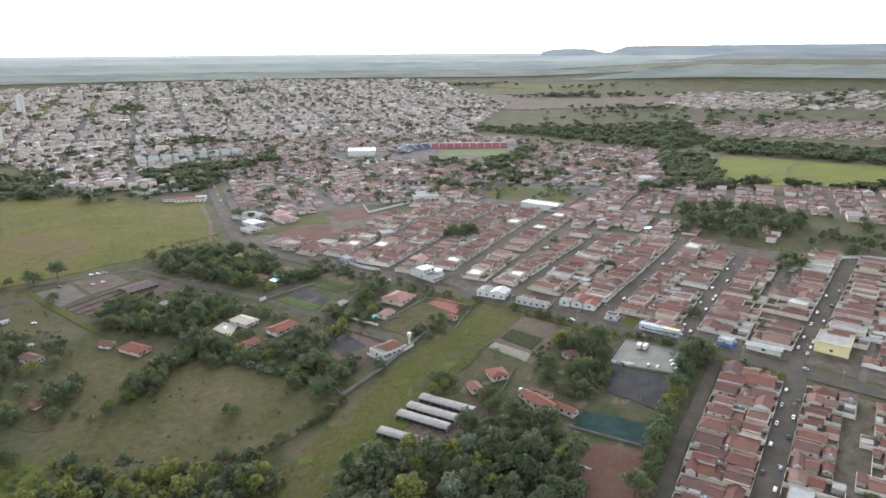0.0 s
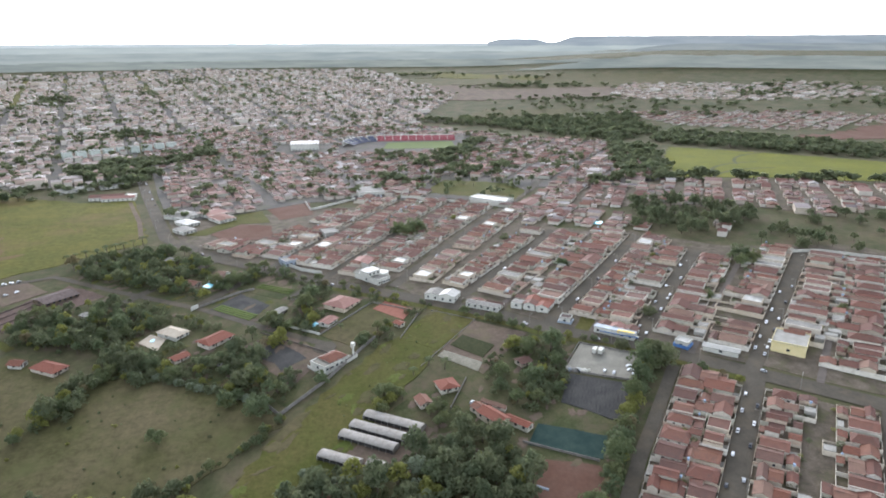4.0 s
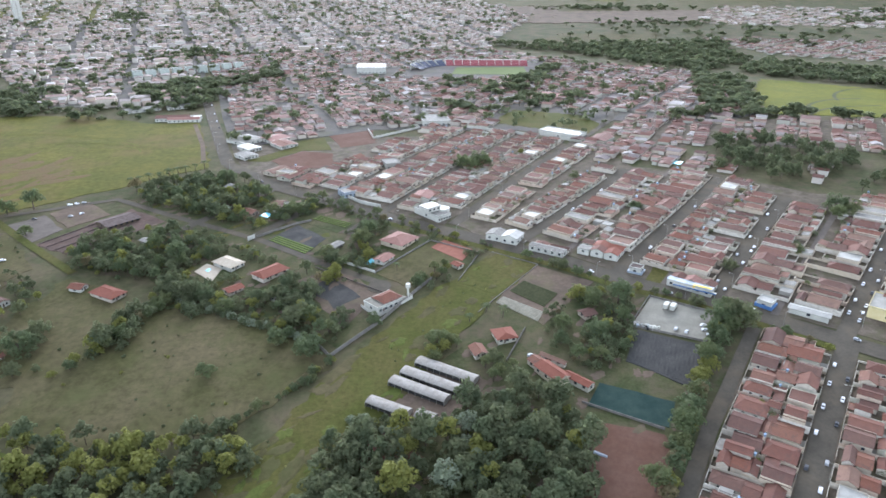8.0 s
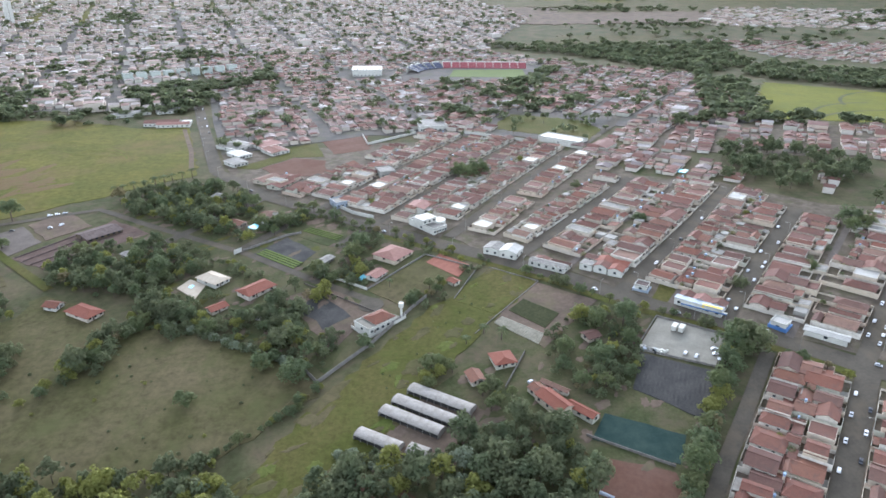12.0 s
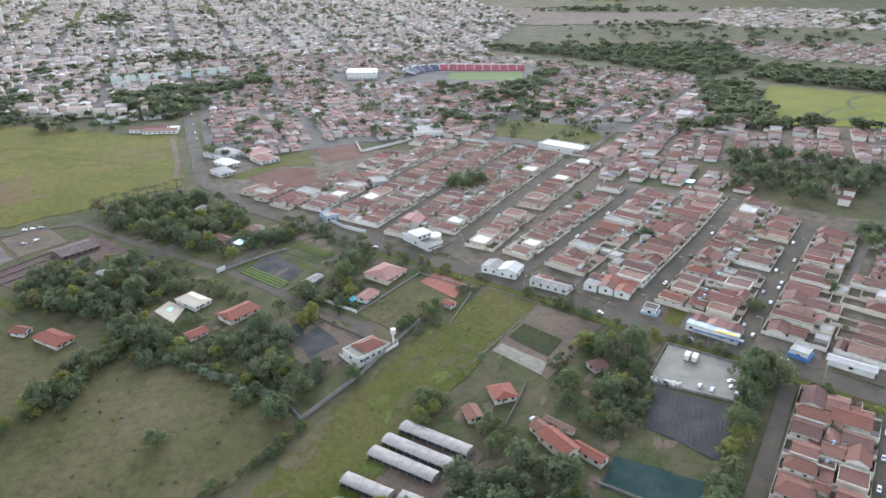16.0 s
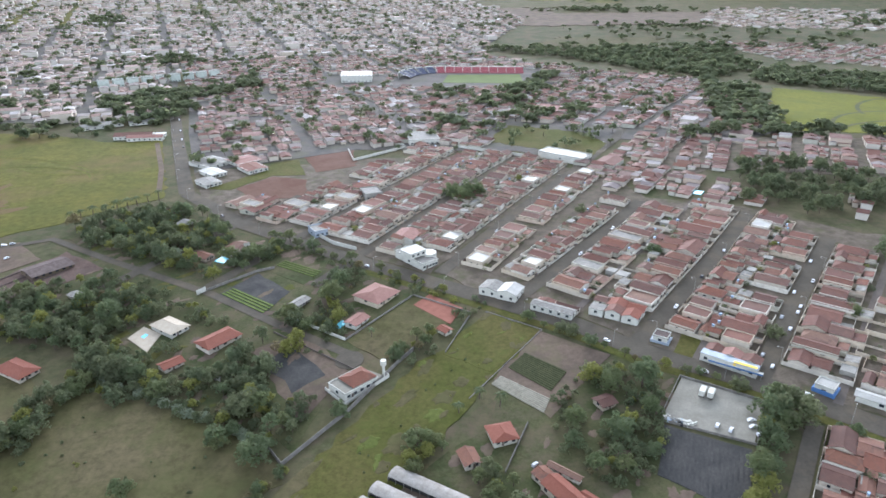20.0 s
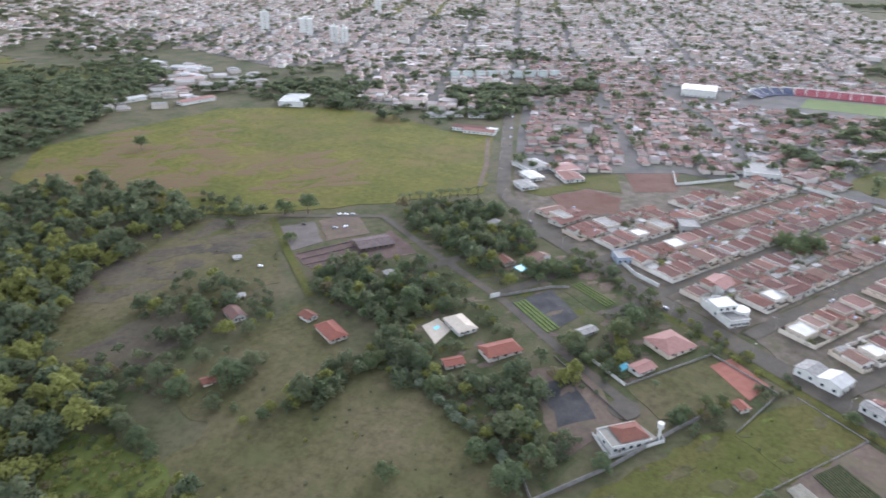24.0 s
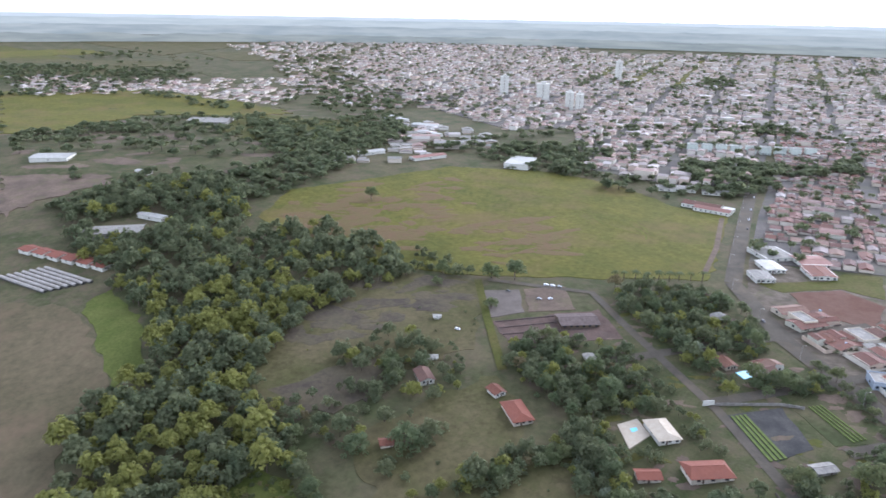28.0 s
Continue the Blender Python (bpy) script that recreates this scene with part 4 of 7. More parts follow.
compound("low_shop", [(46.9, 410.7), (51.4, 417.1), (69.1, 405.3), (63.6, 395.5)], [(0, 0.02, 0.62, 0.98, 3.0, 0.7, "y", "grey_roof", "white"), (0.66, 0.0, 1.0, 0.5, 2.7, 0.8, "y", "roof", "wall"), (0.66, 0.55, 1, 0.95, 2.7, 0.7, "x", "roof", "wall")], "long low white shop under a pale sheet roof", "shop")
compound("store", [(112.8, 364.6), (118.8, 373.4), (138.8, 361.8), (131.4, 352.5)], [(0, 0, 0.36, 1.0, 3.5, 0, "x", "paleblue", "white"), (0.4, 0.02, 0.98, 0.34, 3.3, 1.3, "x", "roof", "white"), (0.4, 0.37, 0.98, 0.68, 3.3, 1.3, "x", "salmon_roof", "white"), (0.4, 0.71, 0.98, 0.99, 3.1, 1.1, "x", "roof", "white")], "corner store with pale blue front roof and tiled roofs behind", "store")
compound("warehouse", [(22.3, 426.8), (28.3, 434.9), (43.1, 423.4), (39.3, 412.4)], [(0, 0, 1, 0.5, 4.2, 1.4, "x", "white_metal", "white"), (0.05, 0.52, 1, 1.0, 3.6, 1.1, "x", "grey_roof", "white")], "white shop with two gabled sheet-metal roofs", "shop")
compound("house", [(-124.1, 481.8), (-120.7, 493.5), (-107.6, 487.1), (-114.8, 469.9)], [(0, 0.05, 0.48, 0.5, 3.2, 1.5, "x", "roof", "white"), (0.3, 0.3, 0.98, 0.72, 3.4, 1.7, "y", "roof", "white"), (0.1, 0.66, 0.62, 1.0, 3.0, 1.4, "x", "roof", "white")], "white house with crossed red tile roofs")
compound("long_house", [(33.9, 301.6), (40.3, 306.2), (56.5, 292.5), (50.3, 288.2)], [(0, 0, 1, 0.72, 3.0, 1.7, "y", "orange_roof", "wall"), (0.12, 0.74, 0.9, 1.0, 2.7, 1.1, "y", "roof", "wall")], "long house with orange tile roof and white windows")
compound("annex", [(51.7, 293.5), (54.5, 296), (63.0, 286.5), (59.6, 282.5)], [(0, 0.02, 1, 1.0, 2.6, 1.0, "y", "orange_roof", "wall")], "low tiled annex beside the long house")
compound("field_house", [(-307.1, 727.6), (-307.6, 749.1), (-265.1, 749.7), (-258.6, 728.2)], [(0, 0, 0.45, 0.7, 3.4, 1.6, "y", "salmon_roof", "white"), (0.3, 0.25, 1.0, 1.0, 3.6, 1.8, "y", "roof", "white"), (0.5, 0.02, 0.95, 0.22, 3, 0, "y", "white_metal", "white")], "long white building with red roofs beside the field", "building")
cs = building("corner_shop", [(-26.1, 469.7), (-14.6, 476.7), (0.6, 459.7), (-5.6, 450.4)], 4.2, 0.6, M["grey_roof"], M["white"], "white corner building with parapets", "building", flat=True, openings=5)
building("house", [(-27.9, 486.3), (-24.1, 497.7), (-7.6, 502.3), (-13.9, 485.0)], 4.8, 1.3, M["salmon_roof"], M["white"], "two-storey white house with orange roof", openings=4)
building("house", [(-81.3, 508.5), (-71.9, 514.3), (-66.3, 503.3), (-75, 497)], 4.5, 0.4, M["grey_roof"], M["paleblue"], "pale boxy house with a grey flat roof", flat=True, openings=3)
building("house", [(-57.4, 572.6), (-45.2, 577.6), (-39.6, 562.6), (-52, 557)], 5.5, 0.4, M["grey_roof"], M["concrete"], "modern grey two-storey house with flat roof", flat=True, openings=3)
for q in ([(-148.2, 553.5), (-138.8, 571.0), (-127.4, 564.5), (-137.0, 549.0)], [(-133.3, 541.8), (-126.0, 560.3), (-113.3, 553.0), (-122.8, 535.2)], [(-115.9, 531.6), (-109.3, 548.1), (-92.0, 540.0), (-97.7, 524.5)]):
    building("house", q, 3.0, 1.5, M["roof"], M["wall"], "tile-roofed house with pale walls on the avenue", openings=3)
building("clinic", [(-511.6, 708.7), (-533.1, 749.0), (-508.2, 762.5), (-485.5, 721.3)], 6.5, 0.6, M["white_metal"], M["white"], "white two-storey building behind the field", "building", flat=True, openings=5)
building("white_hall", [(74.4, 644.9), (85.6, 659.0), (115.8, 635.1), (106.3, 620.0)], 5.0, 0.6, M["white_metal"], M["white"], "long white hall with a flat white roof", "hall", flat=True, openings=7)
sp = building("sports_hall", [(-151.4, 1082.0), (-108.1, 1085.9), (-100.1, 1045.4), (-141.2, 1040.6)], 11, 2.5, M["white_metal"], M["white"], "big white sports hall with a ribbed roof", "hall", openings=8)
for i in range(9):
    part_box("roof_rib", (-18 + i * 4.3, -20.4, 8.4, -17.2 + i * 4.3, -19.4, 10.4), M["dark_roof"], sp, "dark gap between white ribs")
part_box("window_band", (-19, -19.6, 4.2, 19, -19.3, 6.2), M["glass"], sp, "dark band of windows")
building("school", [(-35.1, 726.5), (-7.6, 732.1), (-4.4, 700.6), (-31.9, 695.3)], 5.5, 0.8, M["grey_roof"], M["white"], "white school building with flat roof", "school", flat=True, openings=6)
building("school_wing", [(39.8, 815.2), (73.3, 838.4), (78.5, 828), (45, 805)], 4.0, 1.0, M["grey_roof"], M["white"], "long white school wing with grey roof", "school", openings=6)
for q, c in (([(-204.2, 654.7), (-191.9, 675.5), (-173.7, 652.1), (-188.9, 631.5)], "grey_roof"), ([(-188.9, 629), (-180, 640), (-168, 622), (-177, 612)], "white_metal"), ([(-182.9, 605.7), (-173.2, 615.9), (-165.5, 598.1), (-175.2, 588.0)], "grey_roof"), ([(-177.8, 657.9), (-162.1, 675.2), (-150.4, 655.4), (-164.8, 640.5)], "salmon_roof"), ([(-163, 640), (-150, 653), (-138, 633), (-152, 622)], "roof")):
    building("workshop", q, 3.6, 0.7, M[c], M["white"], "low workshop with pale walls by the road", "workshop", openings=4)
building("farm_shed", [(-587.1, 291.5), (-606.4, 306.0), (-574.2, 337.1), (-554.0, 328.4)], 4.0, 1.2, M["grey_roof"], M["concrete"], "wide grey farm shed beyond the woods", "shed", openings=4)
building("farm_shed", [(-602.9, 339.4), (-601.6, 349.1), (-580.5, 361.7), (-571.9, 353.9)], 4.5, 0.8, M["white_metal"], M["white"], "white farm shed beyond the woods", "shed", openings=4)
building("farm_shed", [(-861.7, 320.3), (-883.7, 335.0), (-846.1, 359.2), (-820.9, 340.7)], 5.0, 1.0, M["white_metal"], M["white"], "white sheds on the far slope", "shed", openings=4)
building("farm_shed", [(-1022.6, 560.7), (-1052.3, 591.0), (-997.5, 619.1), (-952.4, 589.4)], 6.0, 2.0, M["grey_roof"], M["concrete"], "large grey hall on the far slope", "hall", openings=5)
building("farm_shed", [(-734, 386), (-737, 393), (-718, 401), (-716, 392)], 3.5, 0.8, M["white_metal"], M["white"], "small white shed on the slope", "shed", openings=2)

# pale walk-up blocks in a row beside the railway trees
for i in range(9):
    t = i / 9
    ax, ay = -440 + 128 * t, 978 + 96 * t
    building("walk_up_block", [(ax, ay), (ax + 11, ay + 8), (ax + 5, ay + 18), (ax - 6, ay + 10)], 11.5, 0.4, M["grey_roof"], M["mint"], "pale green walk-up apartment block with flat roof", "apartment block", flat=True, openings=3, group="row of walk-up blocks")
for q, rf, lb in (([(-352, 763), (-322, 788), (-331, 800), (-361, 775)], "grey_roof", "long low hall with a grey-green sheet roof"), ([(-316, 787), (-293, 801), (-300, 812), (-323, 798)], "grey_roof", "long low hall with a grey-green sheet roof"),
                  ([(-905, 834), (-845, 822), (-838, 842), (-898, 855)], "white_metal", "white commercial hall beside the creek"), ([(-800, 812), (-758, 828), (-766, 848), (-808, 832)], "white_metal", "white commercial hall beside the creek"), ([(-742, 772), (-700, 768), (-698, 788), (-740, 792)], "white_metal", "white commercial hall beside the creek"),
                  ([(-650, 560), (-636, 566), (-644, 606), (-658, 600)], "white_metal", "narrow white shed above the creek"), ([(-664, 612), (-650, 612), (-640, 645), (-654, 648)], "white_metal", "narrow white shed above the creek"), ([(-606, 648), (-592, 648), (-584, 690), (-598, 694)], "salmon_roof", "broad low hall with a faded roof"),
                  ([(80, 800), (91, 850), (119, 826), (112, 782)], "salmon_roof", "broad hall with a faded red roof")):
    building("hall", q, 4.5, 1.2, M[rf], M["white"], lb, "hall", openings=5)

building("hut", [(1.4, 392.2), (6.3, 387.4), (9.6, 391.7), (5.3, 396.3)], 2.6, 0.8, M["orange_roof"], M["wall"], "small red-roofed changing hut beside the court", openings=1)
building("hut", [(-93.1, 361.2), (-87.9, 359.0), (-86.6, 362.8), (-91.8, 365.1)], 2.3, 0.3, M["lot"], M["concrete"], "tiny pale flat-roofed garden store", flat=True, openings=1)
building("shelter", [(42.1, 307.3), (52.7, 298.9), (54.8, 301.7), (44.1, 309.9)], 2.6, 0.9, M["roof"], M["wall"], "dark red open-sided shelter behind the long house", "shelter", openings=2)
part_box("upper_storey", (-7.5, -4.2, 4.38, 3.5, 4.4, 7.4), M["white"], cs)
part_box("upper_roof", (-7.8, -4.5, 7.4, 3.8, 4.7, 7.6), M["white_metal"], cs)
for x in (-5.5, -2, 1.5):
    window(cs, x, -4.2, 5.2, 1.5, 1.3, "f")
v, f = [], []
drum(v, f, 6.2, -3.5, 0, 4.9, 4.2, 4.2, 20)
part("round_corner", v, f, M["white"], cs, "rounded white corner wall")
part_box("painted_base", (-3.3, -4.0, -1, 3.3, 4.0, 1.0), M["paleblue"], ks, "pale blue painted base")
part_box("painted_base", (-3.5, -4.2, -1, 3.5, 4.2, 1.6), M["blue"], bs, "blue painted base")
# store sign and canopy
sign = new("store_sign")
sign.matrix_basis = Matrix.Translation((128.3, 356.2, gz(128, 356))) @ Matrix.Rotation(-0.55, 4, "Z")
part_box("sign_board", (-4.5, -1.5, 2.9, 4.5, 0.0, 4.4), M["yellow"], sign)
part_box("sign_stripe", (-14, -2.46, 2.2, 7, -2.42, 2.9), M["blue"], sign, "blue painted fascia")
part_box("canopy", (-14, -2.4, 2.5, 7, -0.5, 2.75), M["white"], sign)
for x in (-13.6, -4, 6.5):
    part_box("post", (x, -2.3, -1, x + 0.15, -2.15, 2.5), M["concrete"], sign)
tagged(sign, "yellow sign board over a white shop canopy", "sign")

# sheds with red stripes and glasshouses beyond the woods
for i in range(6):
    t = i / 6
    ax, ay = -596 + 90 * t, 247 + 38 * t
    building("long_shed", [(ax, ay), (ax - 4, ay + 12), (ax + 9, ay + 18), (ax + 13, ay + 6)], 3.5, 1.2, M["orange_roof"], M["white"], "red-roofed shed of a row beyond the woods", "shed", group="row of red sheds", openings=2)
for i in range(7):
    ax, ay = -558 + i * 1.5, 229 + i * 4.6
    r2 = new("polytunnel")
    r2.matrix_basis = Matrix.Translation((ax + 27, ay + 8, gz(ax + 27, ay + 8))) @ Matrix.Rotation(0.32, 4, "Z")
    v, f = [], []
    for k in range(7):
        a = math.pi * k / 6
        v += [(-27, -1.5 * math.cos(a), 0.8 + 1.2 * math.sin(a)), (27, -1.5 * math.cos(a), 0.8 + 1.2 * math.sin(a))]
    f = [(2 * k, 2 * k + 1, 2 * k + 3, 2 * k + 2) for k in range(6)]
    part("cover", v, f, M["plastic"], r2)
    part_box("base", (-27, -1.5, -1.5, 27, 1.5, 0.8), M["net"], r2)
    tagged(r2, "long low white growing tunnel", "greenhouse", "far growing tunnels")


# ---------------------------------------------------------------- greenhouses
def greenhouse(quad):
    cx, cy, ang, w, d = oriented(quad)
    if d > w:
        ang, w, d = ang + math.pi / 2, d, w
    d = max(d, 6.0)
    root = new("greenhouse")
    root.matrix_basis = Matrix.Translation((cx, cy, gz(cx, cy))) @ Matrix.Rotation(ang, 4, "Z")
    n, bays = 8, max(3, int(w / 3.2))
    for b in range(bays):
        x0, x1 = -w / 2 + w * b / bays, -w / 2 + w * (b + 1) / bays + (0.04 if b < bays - 1 else 0)
        v, f = [], []
        for k in range(n + 1):
            a = math.pi * k / n
            y, z = -d / 2 * math.cos(a), 1.9 + 1.25 * math.sin(a) + 0.03 * (b % 2)
            v += [(x0, y, z), (x1, y, z)]
        f = [(2 * k, 2 * k + 1, 2 * k + 3, 2 * k + 2) for k in range(n)]
        part("cover_sheet", v, f, M["plastic"], root)
    for x in (-w / 2 + 0.05, w / 2 - 0.05):
        v = [(x, -d / 2 * math.cos(math.pi * k / n), 1.85 + 1.25 * math.sin(math.pi * k / n)) for k in range(n + 1)]
        v = [(x, -d / 2, -1)] + v + [(x, d / 2, -1)]
        v2 = [(x + 0.05, y, z) for _, y, z in v]
        m = len(v)
        f = [tuple(range(m)), tuple(range(2 * m - 1, m - 1, -1))] + [(i, i + m, (i + 1) % m + m, (i + 1) % m) for i in range(m)]
        part("end_wall", v + v2, f, M["plastic"], root)
    for b in range(bays + 1):
        for y in (-d / 2, d / 2):
            x = -w / 2 + w * b / bays
            part_box("post", (x - 0.06, y - 0.06, -1.2, x + 0.06, y + 0.06, 1.9), M["concrete"], root)
    part_box("growing_bed", (-w / 2 + 0.5, -d / 2 + 0.5, -1, w / 2 - 0.5, d / 2 - 0.5, 0.5), M["net"], root, "dark growing bed")
    return tagged(root, "arched greenhouse with weathered white plastic cover", "greenhouse", "greenhouses in a row")


for q in ([(-12.9, 305.3), (-9.6, 307.9), (16.1, 293.0), (12.8, 290.7)], [(-18.6, 298.8), (-16.0, 301.5), (11.2, 286.4), (8.0, 282.8)], [(-23.1, 292.1), (-20.5, 295.8), (3.9, 282.0), (0.9, 278.3)],
          [(-31.4, 280.1), (-28.9, 282.8), (-11.6, 274.3), (-14.4, 270.7)], [(-11.1, 271.7), (-8.5, 273.5), (-1.2, 270.0), (-3.7, 268.2)]):
    greenhouse([q[0], q[3], q[2], q[1]])
drape("nursery_ground", [(-36, 278), (-14, 310), (20, 292), (0, 264)], 0.22, M["brown"], "dark trampled soil around the greenhouses", "ground", rag=1.5)

# ---------------------------------------------------------------- plots, courts, pools
drape("parking_lot", [(88, 330), (102.4, 354), (129, 338), (117.4, 316.6)], 0.3, M["lot"], "pale concrete yard with a few cars", "parking lot")
drape("shade_plot", [(80, 304), (88, 327), (116, 314), (104, 284)], 0.28, M["net"], "dark bare plot with faint furrows", "plot", rag=0.6)
drape("shade_plot", [(59, 276), (66, 290), (94, 277), (88, 263)], 0.28, M["netgreen"], "plot covered with dark green shade net", "plot", rag=0.4)
drape("garden_plot", [(26, 357), (48, 391), (77, 370), (47, 333)], 0.24, M["brown"], "brown market garden plot with beds", "plot", rag=0.8)
drape("meadow", [(6, 375), (25, 407), (48, 391), (26, 362)], 0.32, M["meadow"], "fenced yellow-green grass plot", "meadow", rag=0.8)
drape("sports_ground", [(-39.3, 387.8), (-10.7, 425.2), (6.8, 411.9), (7.0, 399.4), (-9.8, 378.0), (-22, 372)], 0.24, M["pasture"], "dry walled grass yard", "ground", rag=0.6)
drape("corner_grass", [(104, 371), (111, 385), (118, 379), (111, 366)], 0.3, M["meadow"], "empty grass lot beside the kiosk", "grass", rag=0.6)
drape("clay_court", [(-10.3, 416.6), (-2.8, 426.3), (14, 411.9), (8.0, 398.5)], 0.34, M["clay"], "red clay sports court", "court")
drape("turning_circle", [(-36 + 6.5 * math.cos(a * 0.5236), 373 + 6.5 * math.sin(a * 0.5236)) for a in range(12)], 0.34, M["asphalt"], "round end of the paved lane", "road")
drape("patio", [(-143.3, 392.8), (-139.5, 402.4), (-128.6, 396.0), (-129.6, 381.6)], 0.5, M["beige_roof"], "beige stone pool terrace", "patio")
drape("swimming_pool", [(-137.6, 393.8), (-136.2, 396.6), (-134.4, 395.4), (-135.2, 392.2)], 0.56, M["pool"], "small blue swimming pool", "pool")
drape("swimming_pool", [(-127, 470), (-124, 476), (-119, 472), (-121, 467)], 0.5, M["pool"], "pale turquoise swimming pool", "pool")
drape("swimming_pool", [(-47, 399), (-44, 404.5), (-41.5, 402.5), (-44, 397)], 0.5, M["pool"], "narrow turquoise swimming pool", "pool")
drape("terrace", [(-43, 353), (-29.5, 367), (-19, 361), (-33.5, 344)], 0.34, M["lot"], "pale paved terrace around the white house", "terrace")
drape("swimming_pool", [(166, 549), (170, 555), (175, 552), (171, 546)], 0.5, M["pool"], "small turquoise swimming pool", "pool")
drape("garden_plot", [(-112, 432), (-98, 455), (-76, 433), (-84, 411)], 0.22, M["net"], "dark netted garden plot", "plot", rag=0.6)
drape("garden_plot", [(-95, 458), (-84, 474), (-58, 455), (-70, 441)], 0.22, M["ground"], "weedy garden plot", "plot", rag=0.8)
drape("corral", [(-288.7, 454.6), (-274.6, 472.9), (-249.5, 450.3), (-260.6, 428.6)], 0.24, M["track"], "pale bare corral", "corral", rag=1)
drape("corral", [(-272.0, 475.6), (-256.4, 497.4), (-229.1, 474.1), (-247.8, 451.9)], 0.26, M["brown"], "brown bare corral with parked cars", "corral", rag=1)
drape("farm_yard", [(-255.5, 426.7), (-219.3, 483.8), (-187.1, 462.5), (-227.9, 415.0)], 0.22, M["ruin"], "reddish-brown earth farm yard with ruined walls", "ground", rag=1.5)
drape("burnt_ground", [(-285, 300), (-282, 345), (-262, 352), (-240, 322), (-255, 296)], 0.24, M["burnt"], "bare purple-brown ground beside the woods", "ground", rag=6)
drape("football_pitch", [(-8, 1040), (-2, 1100), (100, 1105), (100, 1030)], 0.5, M["turf"], "green football pitch", "pitch")
drape("school_green", [(36, 700), (60, 760), (121, 720), (134, 676), (115, 640)], 0.4, M["meadow"], "worn grass of the school grounds", "grass", rag=2)
drape("corner_grass", [(-172, 592), (-141, 630), (-140, 650), (-119, 664), (-106, 620), (-131, 620), (-154, 588)], 0.3, M["meadow"], "grass verge at the road corner", "grass", rag=1)
drape("dirt_lot", [(-150, 590), (-130, 617), (-101, 609), (-96, 570), (-128, 566)], 0.3, M["earth"], "bare red-brown corner lot", "ground", rag=1)
drape("garden_ground", [(-82, 383), (-58, 396), (-34, 364), (-50, 336)], 0.16, M["brown"], "dull bare garden behind the white house", "ground", rag=2)
drape("garden_soil", [(-74, 374), (-62, 384), (-46, 362), (-57, 352)], 0.22, M["net"], "dark garden soil behind the white house", "ground", rag=1.5)
drape("earth_patch", [(-36, 255), (-20, 262), (-5, 252), (-15, 243), (-30, 246)], 0.3, M["earth"], "bare red earth among the trees", "ground", rag=1.5)


def beds(quad, n, fill, material, label, height=0.35):
    """Rows of raised beds between the first and the last side of a quad, each a part of the plot."""
    cx, cy = sum(p[0] for p in quad) / 4, sum(p[1] for p in quad) / 4
    root = new("vegetable_beds")
    root.location = (cx, cy, gz(cx, cy))
    for i in range(n):
        t0, t1 = i / n, (i + fill) / n
        v, f = [], []
        k = 5
        for j in range(k + 1):
            s = j / k
            for t in (t0, t1):
                ax, ay = quad[0][0] + (quad[3][0] - quad[0][0]) * t, quad[0][1] + (quad[3][1] - quad[0][1]) * t
                bx, by = quad[1][0] + (quad[2][0] - quad[1][0]) * t, quad[1][1] + (quad[2][1] - quad[1][1]) * t
                x, y = ax + (bx - ax) * s, ay + (by - ay) * s
                z = gz(x, y) - gz(cx, cy)
                v += [(x - cx, y - cy, z), (x - cx, y - cy, z + 0.3 + height * rnd.uniform(0.8, 1.1))]
        for j in range(k):
            a = 4 * j
            f += [(a + 1, a + 3, a + 7, a + 5), (a, a + 1, a + 5, a + 4), (a + 2, a + 6, a + 7, a + 3)]
        f += [(0, 2, 3, 1), (4 * k, 4 * k + 1, 4 * k + 3, 4 * k + 2)]
        part("bed", v, f, material, root)
    return tagged(root, label, "garden bed", "vegetable beds")


beds([(-84.5, 413.0), (-110.9, 432.4), (-106.2, 438.9), (-80.2, 420.5)], 4, 0.6, M["bed"], "bright green vegetable rows by the lane")
beds([(-65.7, 448.4), (-89.7, 463.3), (-85.5, 469.5), (-62.2, 455.4)], 4, 0.35, M["bed"], "thin green vegetable rows in a garden")
beds([(44.7, 335.7), (25.4, 353.7), (29.5, 358.8), (48.2, 343.7)], 8, 0.5, M["bed_pale"], "pale covered beds in long strips")
beds([(49, 348), (33, 364), (41, 374), (57, 360)], 12, 0.7, M["bed_dark"], "dark green vegetable rows")
beds([(82, 303), (89, 325), (115, 313), (104.5, 286)], 16, 0.55, M["net"], "dark furrowed soil rows", 0.1)


# ---------------------------------------------------------------- walls
def wall_line(name, line, h, material, label, th=0.25, category="wall"):
    """A free-standing wall that follows the ground, one part for each stretch."""
    root = new(name)
    ox, oy = line[0]
    root.location = (ox, oy, gz(ox, oy))
    for (ax, ay), (bx, by) in zip(line, line[1:]):
        L = math.hypot(bx - ax, by - ay)
        n = max(1, round(L / 12))
        nx, ny = -(by - ay) / L * th / 2, (bx - ax) / L * th / 2
        for i in range(n):
            p, q = (ax + (bx - ax) * i / n, ay + (by - ay) * i / n), (ax + (bx - ax) * (i + 1) / n, ay + (by - ay) * (i + 1) / n)
            v = []
            for x, y in (p, q):
                for s in (1, -1):
                    for z in (-0.8, h):
                        v.append((x + nx * s - ox, y + ny * s - oy, gz(x, y) + z - gz(ox, oy)))
            part("wall_panel", v, [(0, 1, 5, 4), (2, 6, 7, 3), (1, 3, 7, 5), (0, 2, 3, 1), (4, 5, 7, 6), (0, 4, 6, 2)], material, root)
    return tagged(root, label, category)


